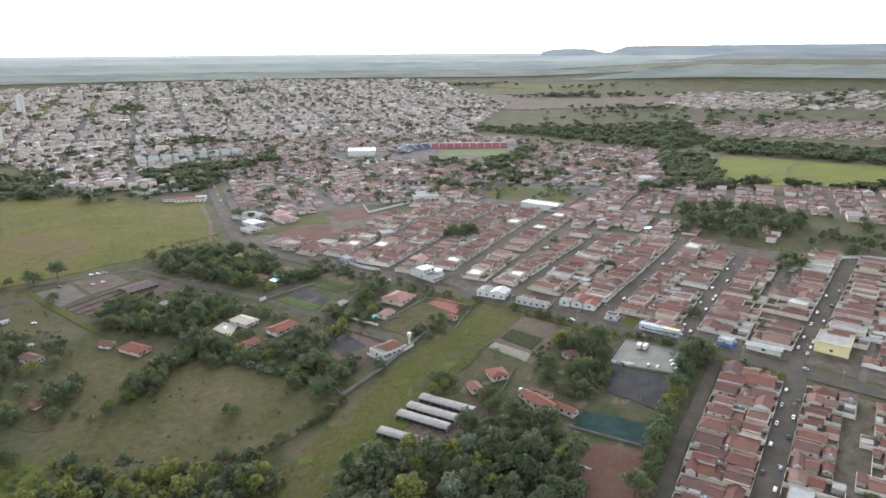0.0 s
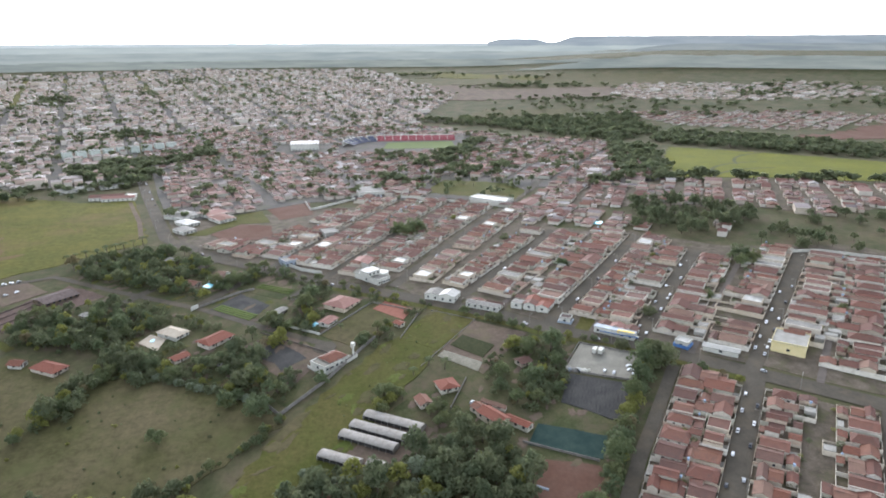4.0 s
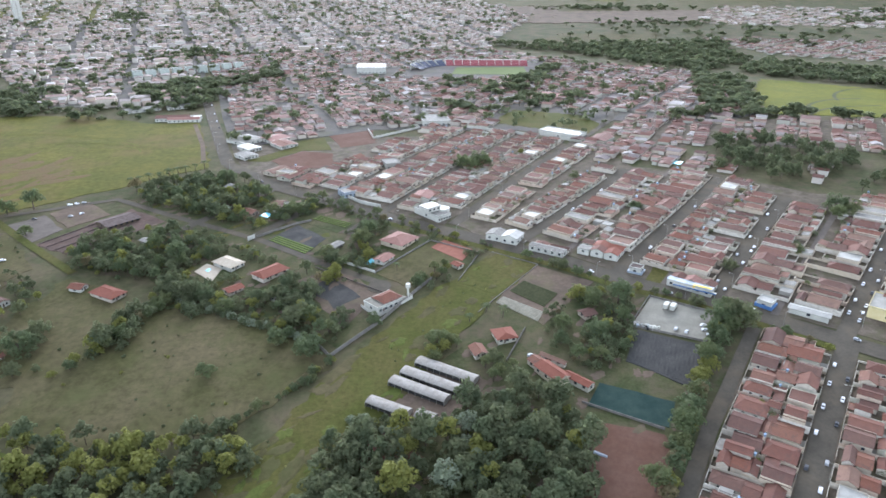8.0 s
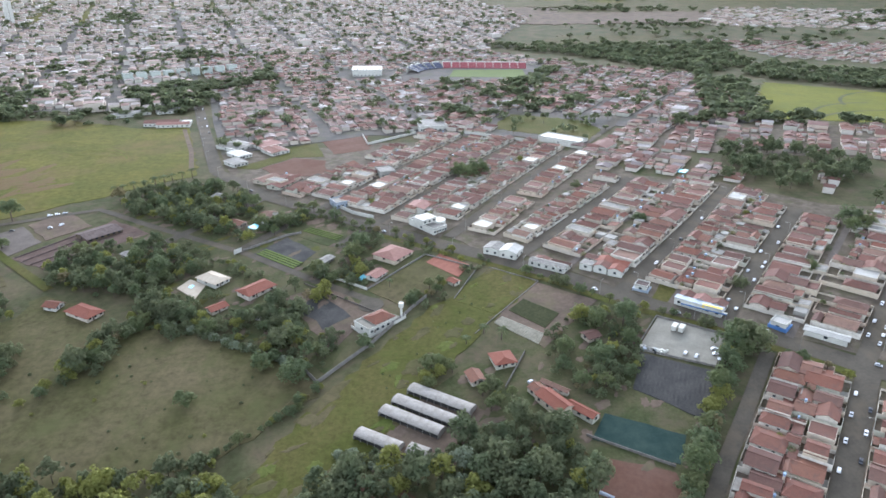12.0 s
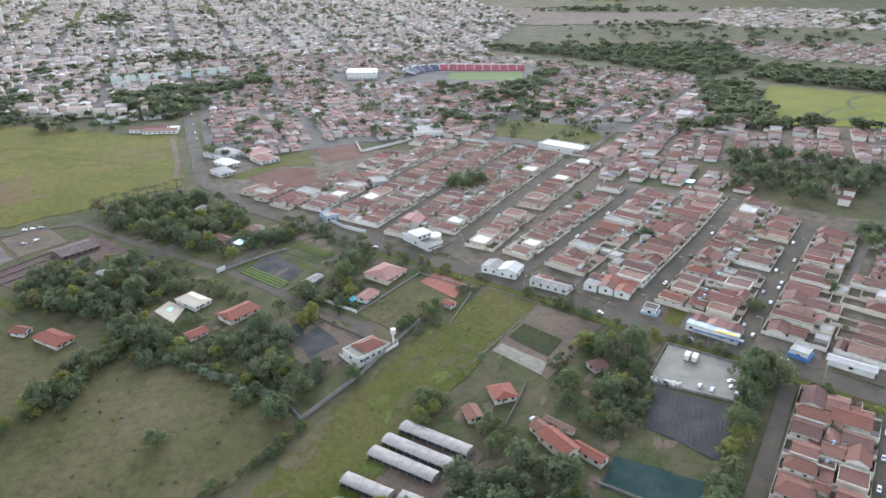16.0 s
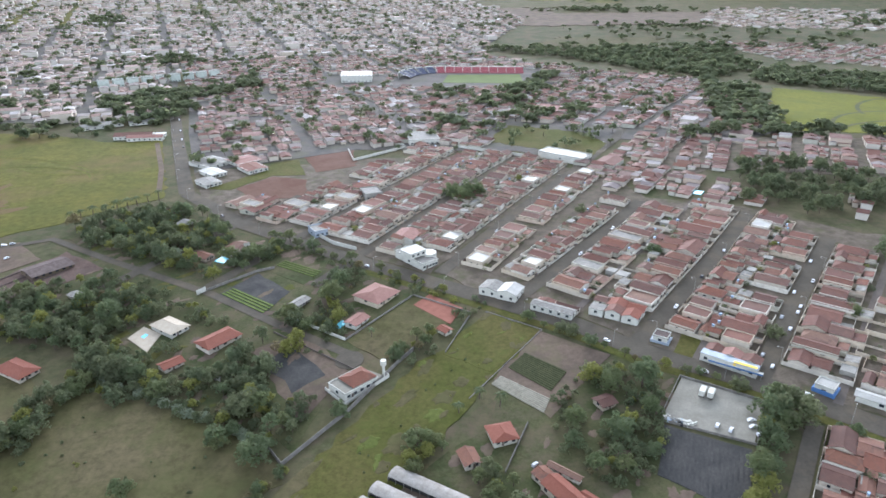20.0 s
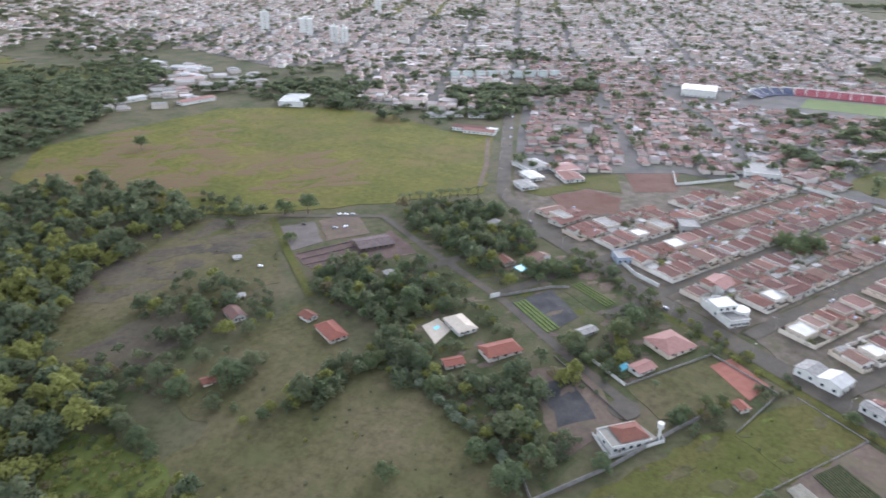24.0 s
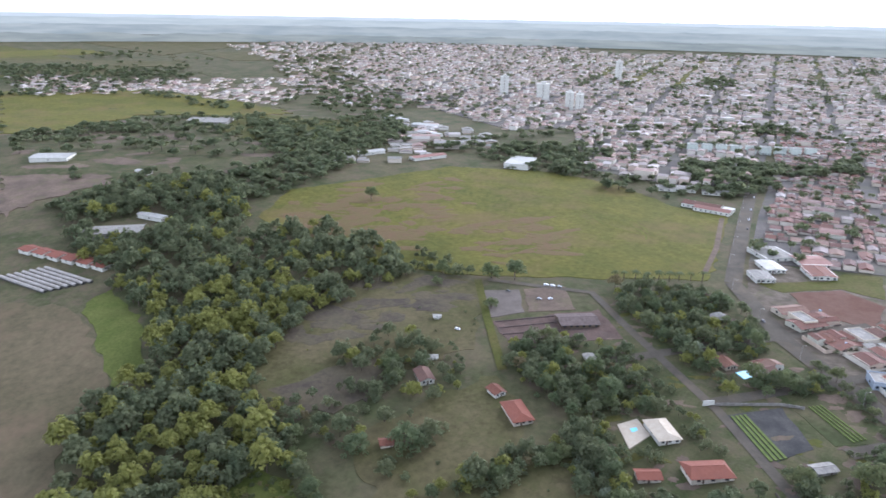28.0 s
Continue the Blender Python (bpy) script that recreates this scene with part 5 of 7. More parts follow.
wall_line("boundary_wall", [(-60, 322), (-52, 312), (-32, 339), (-14, 370), (-8, 379)], 2.0, M["oldwall"], "grey weathered wall beside the meadow")
wall_line("boundary_wall", [(-43.2, 353.4), (-33.6, 343.4), (-17.4, 360.6), (-20.4, 364.4)], 1.5, M["white"], "white wall around the white house")
wall_line("boundary_wall", [(-40, 388), (-11, 426), (18, 407), (6, 376)], 1.0, M["oldwall"], "grey wall around the sports yard")
wall_line("boundary_wall", [(25, 408), (50, 391), (16, 345)], 0.6, M["oldwall"], "low wall along the grass plot")
wall_line("boundary_wall", [(38, 330), (28, 306)], 1.3, M["oldwall"], "weathered wall along the drive")
wall_line("boundary_wall", [(87, 330), (102, 355), (129.5, 338.5), (118, 316), (87, 330)], 1.0, M["oldwall"], "low weathered wall round the parking lot")
wall_line("boundary_wall", [(-82, 688), (-73, 655), (-33, 690), (-54, 737)], 2.2, M["white"], "long white wall around a walled garden")
wall_line("boundary_wall", [(12, 683), (74, 640)], 2.5, M["white"], "long white wall of the school grounds")
wall_line("boundary_wall", [(57, 592), (92, 628), (106, 618)], 2.4, M["white"], "white corner wall on the long street")
wall_line("boundary_wall", [(-74, 502), (-62, 489), (-47, 480)], 2.4, M["white"], "curved white wall on the avenue")
wall_line("sign_wall", [(-124, 432), (-120.5, 436)], 2.8, M["white"], "white entrance wall on the lane")
wall_line("boundary_wall", [(-120, 436), (-99, 456), (-90, 460)], 1.6, M["oldwall"], "low wall along the gardens")
wall_line("boundary_wall", [(57, 278), (86, 262)], 1.2, M["oldwall"], "low wall below the netted plot")
wall_line("boundary_wall", [(-75, 396), (-44, 374), (-30, 364)], 0.9, M["track"], "low wall along the lane")
wall_line("boundary_wall", [(-66, 405), (-40, 388)], 1.6, M["white"], "white wall along the lane")
wall_line("boundary_wall", [(255, 462), (300, 458), (345, 432)], 2.4, M["white"], "long white wall above the houses")
for q in ([(-253, 428), (-225, 470)], [(-246, 424), (-218, 466)], [(-239, 420), (-211, 456)], [(-232, 417), (-205, 449)]):
    wall_line("pen_wall", q, 0.8, M["dark_roof"], "crumbling dark pen wall")

# water tower beside the white house
tw = new("water_tower")
tw.location = (-19.6, 360.6, gz(-19.6, 360.6))
v, f = [], []
drum(v, f, 0, 0, -1, 5.6, 0.55, 0.55, 12)
part("column", v, f, M["white"], tw)
v, f = [], []
drum(v, f, 0, 0, 5.6, 6.2, 0.55, 1.25, 12)
drum(v, f, 0, 0, 6.2, 8.4, 1.25, 1.25, 12)
part("tank", v, f, M["white"], tw)
tagged(tw, "white cup-shaped water tower", "water tower")

# thatched gazebo
gb = new("gazebo")
gb.location = (-162.4, 521.7, gz(-162.4, 521.7))
v, f = [], []
drum(v, f, 0, 0, 2.2, 5.0, 5.5, 0.3, 14)
part("roof", v, f, M["grey_roof"], gb)
for i in range(6):
    v, f = [], []
    drum(v, f, 4.5 * math.cos(i * 1.047), 4.5 * math.sin(i * 1.047), -1, 2.7, 0.12, 0.12, 6)
    part("post", v, f, M["trunk"], gb)
tagged(gb, "round grey thatched gazebo among trees", "gazebo")

# lattice mast above the houses
ms = new("radio_mast")
ms.location = (174, 640, gz(174, 640))
for sx, sy in ((-1, -1), (1, -1), (1, 1), (-1, 1)):
    v = [(sx * 1.2, sy * 1.2, -1), (sx * 1.2 + 0.2, sy * 1.2, -1), (sx * 1.2 + 0.2, sy * 1.2 + 0.2, -1), (sx * 1.2, sy * 1.2 + 0.2, -1)]
    v += [(sx * 0.3, sy * 0.3, 34), (sx * 0.3 + 0.15, sy * 0.3, 34), (sx * 0.3 + 0.15, sy * 0.3 + 0.15, 34), (sx * 0.3, sy * 0.3 + 0.15, 34)]
    part("leg", v, [(0, 1, 5, 4), (1, 2, 6, 5), (2, 3, 7, 6), (3, 0, 4, 7), (4, 5, 6, 7)], M["concrete"], ms)
for k in range(8):
    z, w = k * 4 + 2, 1.2 - 0.9 * (k * 4 + 3) / 35
    part_box("brace", (-w, -w, z, w, w, z + 0.12), M["concrete"], ms)
tagged(ms, "slim grey lattice radio mast", "mast")


# ---------------------------------------------------------------- stadium
st = new("stadium")
st.location = (46, 1080, gz(46, 1080))
sec = []
for i in range(15):
    if i < 6:
        a = math.pi * (1.0 - 0.5 * i / 6)
        b = math.pi * (1.0 - 0.5 * (i + 1) / 6)
        sec.append(((-52 + 46 * math.cos(a), -10 + 46 * math.sin(a)), (-52 + 46 * math.cos(b), -10 + 46 * math.sin(b))))
    else:
        x = -52 + (i - 6) * 12.5
        sec.append(((x, 36), (x + 12.5, 36)))
for i, (p, q) in enumerate(sec[:15]):
    d = math.hypot(q[0] - p[0], q[1] - p[1])
    n = (-(q[1] - p[1]) / d, (q[0] - p[0]) / d)
    v, f = [], []
    rows_n = 6
    prof = [(0.0, 0.6)]
    for k in range(rows_n):
        prof += [(k * 2.9, 0.6 + (k + 1) * 1.05), ((k + 1) * 2.9, 0.6 + (k + 1) * 1.05)]
    for x, y in (p, q):
        v += [(x + n[0] * o, y + n[1] * o, z) for o, z in prof]
    f = [(k, k + len(prof), k + len(prof) + 1, k + 1) for k in range(len(prof) - 1)]
    part("seating", v, f, M["seat_blue"] if i < 5 else M["seat_red"], st, "navy seating block" if i < 5 else "red seating block")
    v = []
    for x, y in (p, q):
        for o, z in ((17.4, -2), (17.4, 8.2), (18.2, 8.2), (18.2, -2)):
            v.append((x + n[0] * o, y + n[1] * o, z))
    part("rim_wall", v, [(0, 4, 5, 1), (1, 5, 6, 2), (2, 6, 7, 3), (0, 1, 2, 3), (4, 7, 6, 5)], M["white"], st)
    v = []
    for o, z in ((0, 0.7), (17.4, 7.2)):
        v += [(p[0] + n[0] * o, p[1] + n[1] * o, z + 0.4), (p[0] + n[0] * o + 1.2 * (q[0] - p[0]) / d, p[1] + n[1] * o + 1.2 * (q[1] - p[1]) / d, z + 0.4)]
    part("aisle", v, [(0, 1, 3, 2)], M["white"], st)
tagged(st, "football stadium with red and navy seating", "stadium")

# ---------------------------------------------------------------- towers of the centre
for x, y, h, w, d, lab in ((-970, 1198, 36, 17, 15, "white apartment tower"), (-873, 1204, 31, 24, 16, "pale grey apartment block"), (-767, 1151, 33, 13, 18, "pale apartment slab"), (-749, 1156, 31, 13, 18, "pale apartment slab"), (-937, 1547, 44, 14, 14, "slim white apartment tower")):
    root = new("apartment_tower")
    root.matrix_basis = Matrix.Translation((x, y, gz(x, y))) @ Matrix.Rotation(0.75, 4, "Z")
    part_box("wall", (-w / 2, -d / 2, -3, w / 2, d / 2, h), M["white"], root)
    part_box("roof_house", (-w / 5, -d / 5, h, w / 5, d / 5, h + 3.5), M["white"], root)
    for fl in range(int(h / 3)):
        window(root, 0, -d / 2, fl * 3 + 1, w * 0.14, 1.0, "f", M["dark_roof"])
        window(root, -w / 2, 0, fl * 3 + 1, d * 0.14, 1.0, "l", M["dark_roof"])
    tagged(root, lab + " over the town centre", "tower block", "tower blocks of the centre")


# ---------------------------------------------------------------- far town, joined
def far_houses(name, poly, exclude, ang, pitch=60.0, lot_w=9.5, label="", tall=0.0, seed=1, roof="far_roof", gap=0.05, street=9.0, cross=110.0):
    """Blocks of lots between streets: each lot has a house, often with a lower wing behind it."""
    r = random.Random(seed)
    u, n = (math.cos(ang), math.sin(ang)), (-math.sin(ang), math.cos(ang))
    xs, ys = [p[0] for p in poly], [p[1] for p in poly]
    c0 = ((min(xs) + max(xs)) / 2, (min(ys) + max(ys)) / 2)
    R = math.hypot(max(xs) - min(xs), max(ys) - min(ys)) / 2
    v, f, idx = [], [], []

    def volume(px, py, z, wid, dep, h, rise, turn):
        i0 = len(v)
        for a, b, zz in ((-1, -1, -3), (1, -1, -3), (1, 1, -3), (-1, 1, -3), (-1, -1, h), (1, -1, h), (1, 1, h), (-1, 1, h)):
            v.append((px + u[0] * a * wid / 2 + n[0] * b * dep / 2, py + u[1] * a * wid / 2 + n[1] * b * dep / 2, z + zz))
        f.extend([(i0, i0 + 1, i0 + 5, i0 + 4), (i0 + 1, i0 + 2, i0 + 6, i0 + 5), (i0 + 2, i0 + 3, i0 + 7, i0 + 6), (i0 + 3, i0, i0 + 4, i0 + 7)])
        j0 = len(v)
        for a, b, zz in ((-1, -1, h), (1, -1, h), (1, 1, h), (-1, 1, h), ((-1, 0, h + rise) if turn else (0, -1, h + rise)), ((1, 0, h + rise) if turn else (0, 1, h + rise))):
            v.append((px + u[0] * a * (wid / 2 + 0.3) + n[0] * b * (dep / 2 + 0.3), py + u[1] * a * (wid / 2 + 0.3) + n[1] * b * (dep / 2 + 0.3), z + zz))
        if turn:
            f.extend([(j0, j0 + 1, j0 + 5, j0 + 4), (j0 + 2, j0 + 3, j0 + 4, j0 + 5), (j0, j0 + 4, j0 + 3), (j0 + 1, j0 + 2, j0 + 5)])
        else:
            f.extend([(j0 + 1, j0 + 2, j0 + 5, j0 + 4), (j0 + 3, j0, j0 + 4, j0 + 5), (j0, j0 + 1, j0 + 4), (j0 + 2, j0 + 3, j0 + 5)])
        idx.extend([1] * 4 + [0] * 4)

    deep = (pitch - street) / 2
    k = -int(R / pitch) - 1
    while k * pitch < R:
        for side in (0, 1):
            s = -R
            while s < R:
                w = r.uniform(0.85, 1.25) * lot_w
                if int((s + R) // cross) != int((s + R + w) // cross):
                    s += street + w * 0.5
                    continue
                off = k * pitch + deep * (0.5 + side)
                px, py = c0[0] + u[0] * (s + w / 2) + n[0] * off, c0[1] + u[1] * (s + w / 2) + n[1] * off
                s += w
                if r.random() < gap or not inside(px, py, poly) or any(inside(px, py, e) for e in exclude):
                    continue
                z, out = gz(px, py), (-1 if side == 0 else 1)
                if r.random() < 0.035:
                    volume(px, py, z, w * 1.9, deep * r.uniform(0.5, 0.85), r.uniform(3.5, 6) + tall * r.random(), r.choice((0.2, 0.3, 1.2)), r.random() < 0.5)
                    s += w * 0.9
                    continue
                d1 = deep * r.uniform(0.4, 0.58)
                c1 = out * (deep / 2 - d1 / 2 - r.uniform(0.3, 2.5))
                h = r.choice((1.9, 2.1, 2.3, 2.5, 4.0)) + tall * r.random() ** 3
                rise = 0.2 if r.random() < 0.16 else r.uniform(1.0, 1.7)
                wid = w * r.uniform(0.74, 0.95)
                volume(px + n[0] * c1, py + n[1] * c1, z, wid, d1, h, rise, r.random() < 0.4)
                if r.random() < 0.75:
                    d2 = deep * r.uniform(0.18, 0.32)
                    c2, sx = c1 - out * (d1 / 2 + d2 / 2 + r.uniform(0.7, 2.5)), r.uniform(-0.2, 0.2) * w
                    volume(px + n[0] * c2 + u[0] * sx, py + n[1] * c2 + u[1] * sx, z, w * r.uniform(0.4, 0.75), d2, r.uniform(2.2, 2.9), r.choice((0.2, 0.6, 0.9)), r.random() < 0.5)
        k += 1
    return tagged(put(name, mesh(name, v, f, [M[roof], M["far_wall"]], idx)), label, "houses", kind="stuff")


STADIUM = [(-75, 1000), (130, 1000), (160, 1140), (100, 1160), (-70, 1160)]
PARK = [(30, 690), (60, 770), (165, 720), (118, 625), (70, 640)]
HALL = [(-165, 1020), (-165, 1100), (-85, 1100), (-85, 1020)]
WORKS = [(-215, 650), (-190, 690), (-135, 650), (-130, 600), (-180, 580)]
OLDT = [(-195, 630), (-75, 690), (60, 665), (105, 620), (150, 690), (230, 660), (300, 715), (330, 830), (350, 1063), (205, 1150), (60, 1290), (-150, 1300), (-420, 1200), (-330, 990), (-245, 755)]
CITY = [(-420, 1200), (-150, 1300), (60, 1290), (54, 1374), (170, 1775), (-64, 2480), (-665, 2490), (-966, 2300), (-1357, 2000), (-2200, 1900), (-1434, 1109), (-951, 981), (-691, 912), (-640, 1000), (-452, 785), (-349, 799), (-309, 854), (-345, 990)]
drape("pavement", OLDT, 0.3, M["streets"], "grey streets and yards of the near town", "pavement", step=60)
drape("pavement", CITY, 0.5, M["streets"], "grey streets and yards of the town", "pavement", step=80)
drape("pavement", [(135, 572), (150, 560), (192, 598), (316, 572), (359, 540), (440, 560), (480, 640), (430, 670), (192, 692), (150, 640)], 0.2, M["block"], "brown yards and streets beyond the park", "pavement", step=40)
OLD_SKIP = [STADIUM, PARK, HALL, WORKS, NOBUILD[0], NOBUILD[1], [(-376, 847), (-352, 973), (-270, 860), (-290, 795)]]
OLD_W = [(-195, 630), (-75, 690), (-10, 676), (-60, 1000), (-90, 1296), (-150, 1300), (-420, 1200), (-330, 990), (-245, 755)]
OLD_E = [(-10, 676), (60, 665), (105, 620), (150, 690), (230, 660), (300, 715), (330, 830), (350, 1063), (205, 1150), (60, 1290), (-90, 1296), (-60, 1000)]
far_houses("far_houses", OLD_W, OLD_SKIP, 0.39, pitch=52, lot_w=9, label="dense rows of tile-roofed houses", seed=3, gap=0.03, street=6.5, cross=96)
far_houses("far_houses", OLD_E, OLD_SKIP, 1.07, pitch=49, lot_w=9, label="dense rows of tile-roofed houses", seed=13, gap=0.03, street=7.5, cross=104)
far_houses("far_houses", [(95, 612), (112, 560), (138, 548), (190, 522), (208, 540), (170, 600), (195, 690), (150, 690)], [], 1.0, pitch=44, label="tile-roofed houses above the long street", seed=12, street=7)
far_houses("far_houses", CITY, [], 0.395, pitch=57, lot_w=10, label="wide town of pale roofs", tall=5, seed=4, roof="city_roof", gap=0.07, street=8, cross=96)
far_houses("far_houses", [(471, 1445), (880, 1367), (980, 1250), (751, 1157), (536, 1255)], [], 0.7, pitch=46, label="far rows of reddish houses", seed=5)
far_houses("far_houses", [(665, 1965), (1166, 1831), (1250, 1600), (976, 1522), (520, 1640)], [], 0.7, label="far scattered pale houses", seed=8, gap=0.3, roof="city_roof")
far_houses("far_houses", [(135, 572), (150, 560), (192, 600), (316, 575), (359, 540), (440, 560), (480, 640), (430, 672), (192, 690), (150, 640)], [[(180, 500), (214, 606), (264, 600), (303, 545), (222, 510)]], 1.15, pitch=43, lot_w=8.5, label="rows of tile-roofed houses beyond the park", seed=6, gap=0.02, street=6.5)
far_houses("far_houses", [(243, 512), (260, 542), (283, 546), (268, 506), (262, 494), (250, 473), (239, 480), (249, 500)], [], 0.95, pitch=36, lot_w=8.5, label="low houses beside the park", seed=31, street=6)
far_houses("far_houses", [(-1794, 465), (-1509, 440), (-1372, 670), (-1129, 757), (-1191, 867), (-1381, 1012), (-1524, 782), (-1603, 640)], [], 0.5, label="scattered houses on the far slope", seed=9, gap=0.45, roof="city_roof")
far_houses("far_houses", [(-657, 637), (-776, 786), (-815, 886), (-664, 792), (-617, 660)], [], 0.9, pitch=64, lot_w=18, label="white workshops beside the creek", seed=10, gap=0.3, roof="city_roof")
far_houses("far_houses", [(-2211, 1188), (-2298, 1963), (-1790, 2569), (-1357, 2000), (-1434, 1109), (-951, 981), (-939, 822), (-1123, 850), (-1723, 1085)], [], 0.8, pitch=66, lot_w=12, label="scattered houses at the edge of town", tall=2, seed=21, roof="city_roof", gap=0.45)
far_houses("far_houses", [(-634, 566), (-710, 742), (-917, 852), (-692, 864), (-588, 780), (-600, 640)], [], 0.9, pitch=60, lot_w=16, label="pale commercial buildings beside the creek", tall=3, seed=22, roof="grey_roof", gap=0.45)
far_houses("far_houses", [(-1610, 449), (-1632, 494), (-1467, 709), (-1234, 866), (-1121, 800), (-1372, 650), (-1458, 436)], [], 0.6, pitch=60, lot_w=14, label="houses and sheds along the far field", seed=23, roof="city_roof", gap=0.45)


# ---------------------------------------------------------------- trees
def leaves(clumps, per, leaf, seed):
    """Leaf quads spread over lumpy clumps: corners (n, 4, 3)."""
    r = np.random.RandomState(seed)
    out = []
    for cx, cy, cz, rad in clumps:
        n = max(6, int(per * rad * rad))
        zz, a = r.uniform(-0.55, 1, n), r.uniform(0, 6.283, n)
        q = np.sqrt(1 - zz * zz)
        nr = np.stack([q * np.cos(a), q * np.sin(a), zz], 1)
        p = np.array([cx, cy, cz]) + nr * (rad * r.uniform(0.72, 1.06, n))[:, None]
        nr = nr + np.stack([r.uniform(-.6, .6, n), r.uniform(-.6, .6, n), r.uniform(0, 1.3, n)], 1)
        nr /= np.linalg.norm(nr, axis=1)[:, None]
        t = np.cross(nr, r.normal(size=(n, 3)))
        t /= np.linalg.norm(t, axis=1)[:, None] + 1e-9
        b = np.cross(nr, t)
        l = (leaf * r.uniform(0.6, 1.3, n))[:, None]
        out.append(np.stack([p + t * l, p + b * l * 0.7, p - t * l, p - b * l * 0.7], 1))
    return np.concatenate(out)


def quad_mesh(name, quads, mats, idx=None):
    n = len(quads)
    me = bpy.data.meshes.new(name)
    me.vertices.add(4 * n)
    me.vertices.foreach_set("co", quads.reshape(-1).astype(np.float32))
    me.loops.add(4 * n)
    me.loops.foreach_set("vertex_index", np.arange(4 * n, dtype=np.int32))
    me.polygons.add(n)
    me.polygons.foreach_set("loop_start", np.arange(0, 4 * n, 4, dtype=np.int32))
    for m in mats:
        me.materials.append(m)
    if idx is not None:
        me.polygons.foreach_set("material_index", idx.astype(np.int32))
    me.update(calc_edges=True)
    return me


def limb(v, f, a, b, r0, r1, n=6):
    a, b = Vector(a), Vector(b)
    d = (b - a).normalized()
    t = d.orthogonal().normalized()
    s = d.cross(t)
    k = len(v)
    for p, rr in ((a, r0), (b, r1)):
        v += [tuple(p + (t * math.cos(6.283 * i / n) + s * math.sin(6.283 * i / n)) * rr) for i in range(n)]
    f += [(k + i, k + (i + 1) % n, k + n + (i + 1) % n, k + n + i) for i in range(n)]


SIZES = [(4.2, 7.5), (3.4, 8.5), (5.0, 8.0), (2.6, 5.0), (3.8, 6.0), (4.6, 9.5), (3.0, 7.0), (5.4, 7.0), (3.6, 6.5), (2.8, 6.0)]


def crown_clumps(kind):
    r = random.Random(900 + kind)
    R, H = SIZES[kind]
    clumps = [(0, 0, H - R * 0.8, R * 0.6)]
    for i in range(18):
        a = 2.4 * i + r.uniform(-.4, .4)
        d = R * r.uniform(0.35, 0.92)
        clumps.append((d * math.cos(a), d * math.sin(a), H - R * (0.25 + 0.75 * (d / R) ** 2 + r.uniform(-0.12, 0.25)), R * r.uniform(0.15, 0.33)))
    for i in range(6):
        clumps.append((r.uniform(-.45, .45) * R, r.uniform(-.45, .45) * R, H - R * r.uniform(0.0, 0.3), R * r.uniform(0.16, 0.3)))
    return clumps


def tree(kind):
    R, H = SIZES[kind]
    clumps = crown_clumps(kind)
    root = new("tree")
    v, f = [], []
    limb(v, f, (0, 0, -1), (0, 0, H * 0.45), 0.28, 0.2)
    for c in clumps[1:7]:
        limb(v, f, (0, 0, H * 0.42), c[:3], 0.14, 0.05, 5)
    part("trunk", v, f, M["trunk"], root)
    leaf_mat = {8: "leaf_light", 9: "leaf_dry", 3: "leaf_light", 6: "leaf"}.get(kind, "leaf")
    put("crown", quad_mesh("crown", leaves(clumps, 36, 0.34, kind), [M[leaf_mat]]), root)
    return tagged(root, {8: "light green rounded tree", 9: "dry yellowish thin-leaved tree", 3: "small light green garden tree"}.get(kind, "dark green broad-crowned tree"), "tree", "trees")


def shrub(kind):
    r = random.Random(700 + kind)
    clumps = [(r.uniform(-.9, .9), r.uniform(-.9, .9), r.uniform(0.5, 1.2), r.uniform(0.6, 1.1)) for _ in range(6)]
    root = new("shrub")
    v, f = [], []
    for c in clumps[:3]:
        limb(v, f, (0, 0, -0.4), c[:3], 0.07, 0.03, 5)
    part("stem", v, f, M["trunk"], root)
    put("leaves", quad_mesh("leaves", leaves(clumps, 40, 0.26, 50 + kind), [M["leaf_pale"] if kind == 2 else M["shrub"]]), root)
    return tagged(root, "pale bushy shrub in dry grass" if kind == 2 else "dark dense shrub in dry grass", "shrub", "shrubs")


def palm(kind):
    r = random.Random(600 + kind)
    root = new("palm_tree")
    H = (6.5, 5.0)[kind]
    v, f = [], []
    limb(v, f, (0, 0, -1), (0.15, 0.1, H * 0.5), 0.24, 0.19)
    limb(v, f, (0.15, 0.1, H * 0.5), (0.1, 0.2, H), 0.19, 0.15)
    part("trunk", v, f, M["trunk"], root)
    for i in range(14):
        a, lift = 0.4488 * i + r.uniform(-.2, .2), r.uniform(0.2, 1.1)
        v, f = [], []
        for k in range(6):
            s = k / 5
            d, z = 2.9 * s, H + lift * 2.2 * s - 2.6 * s * s
            w = 0.42 * math.sin(math.pi * min(0.95, s + 0.12))
            v += [(0.1 + d * math.cos(a) - w * math.sin(a), 0.2 + d * math.sin(a) + w * math.cos(a), z - 0.15), (0.1 + d * math.cos(a), 0.2 + d * math.sin(a), z), (0.1 + d * math.cos(a) + w * math.sin(a), 0.2 + d * math.sin(a) - w * math.cos(a), z - 0.15)]
            if k:
                b = 3 * k
                f += [(b - 3, b - 2, b + 1, b), (b - 2, b - 1, b + 2, b + 1)]
        part("frond", v, f, M["leaf"], root)
    return tagged(root, "tall palm with arching green fronds", "palm", "palms")


PLANTS = {("tree", k): tree(k) for k in range(10)} | {("shrub", k): shrub(k) for k in range(3)} | {("palm", k): palm(k) for k in range(2)}
placed = set()
GROW = {"tree": 1.22, "shrub": 1.3, "palm": 1.2}


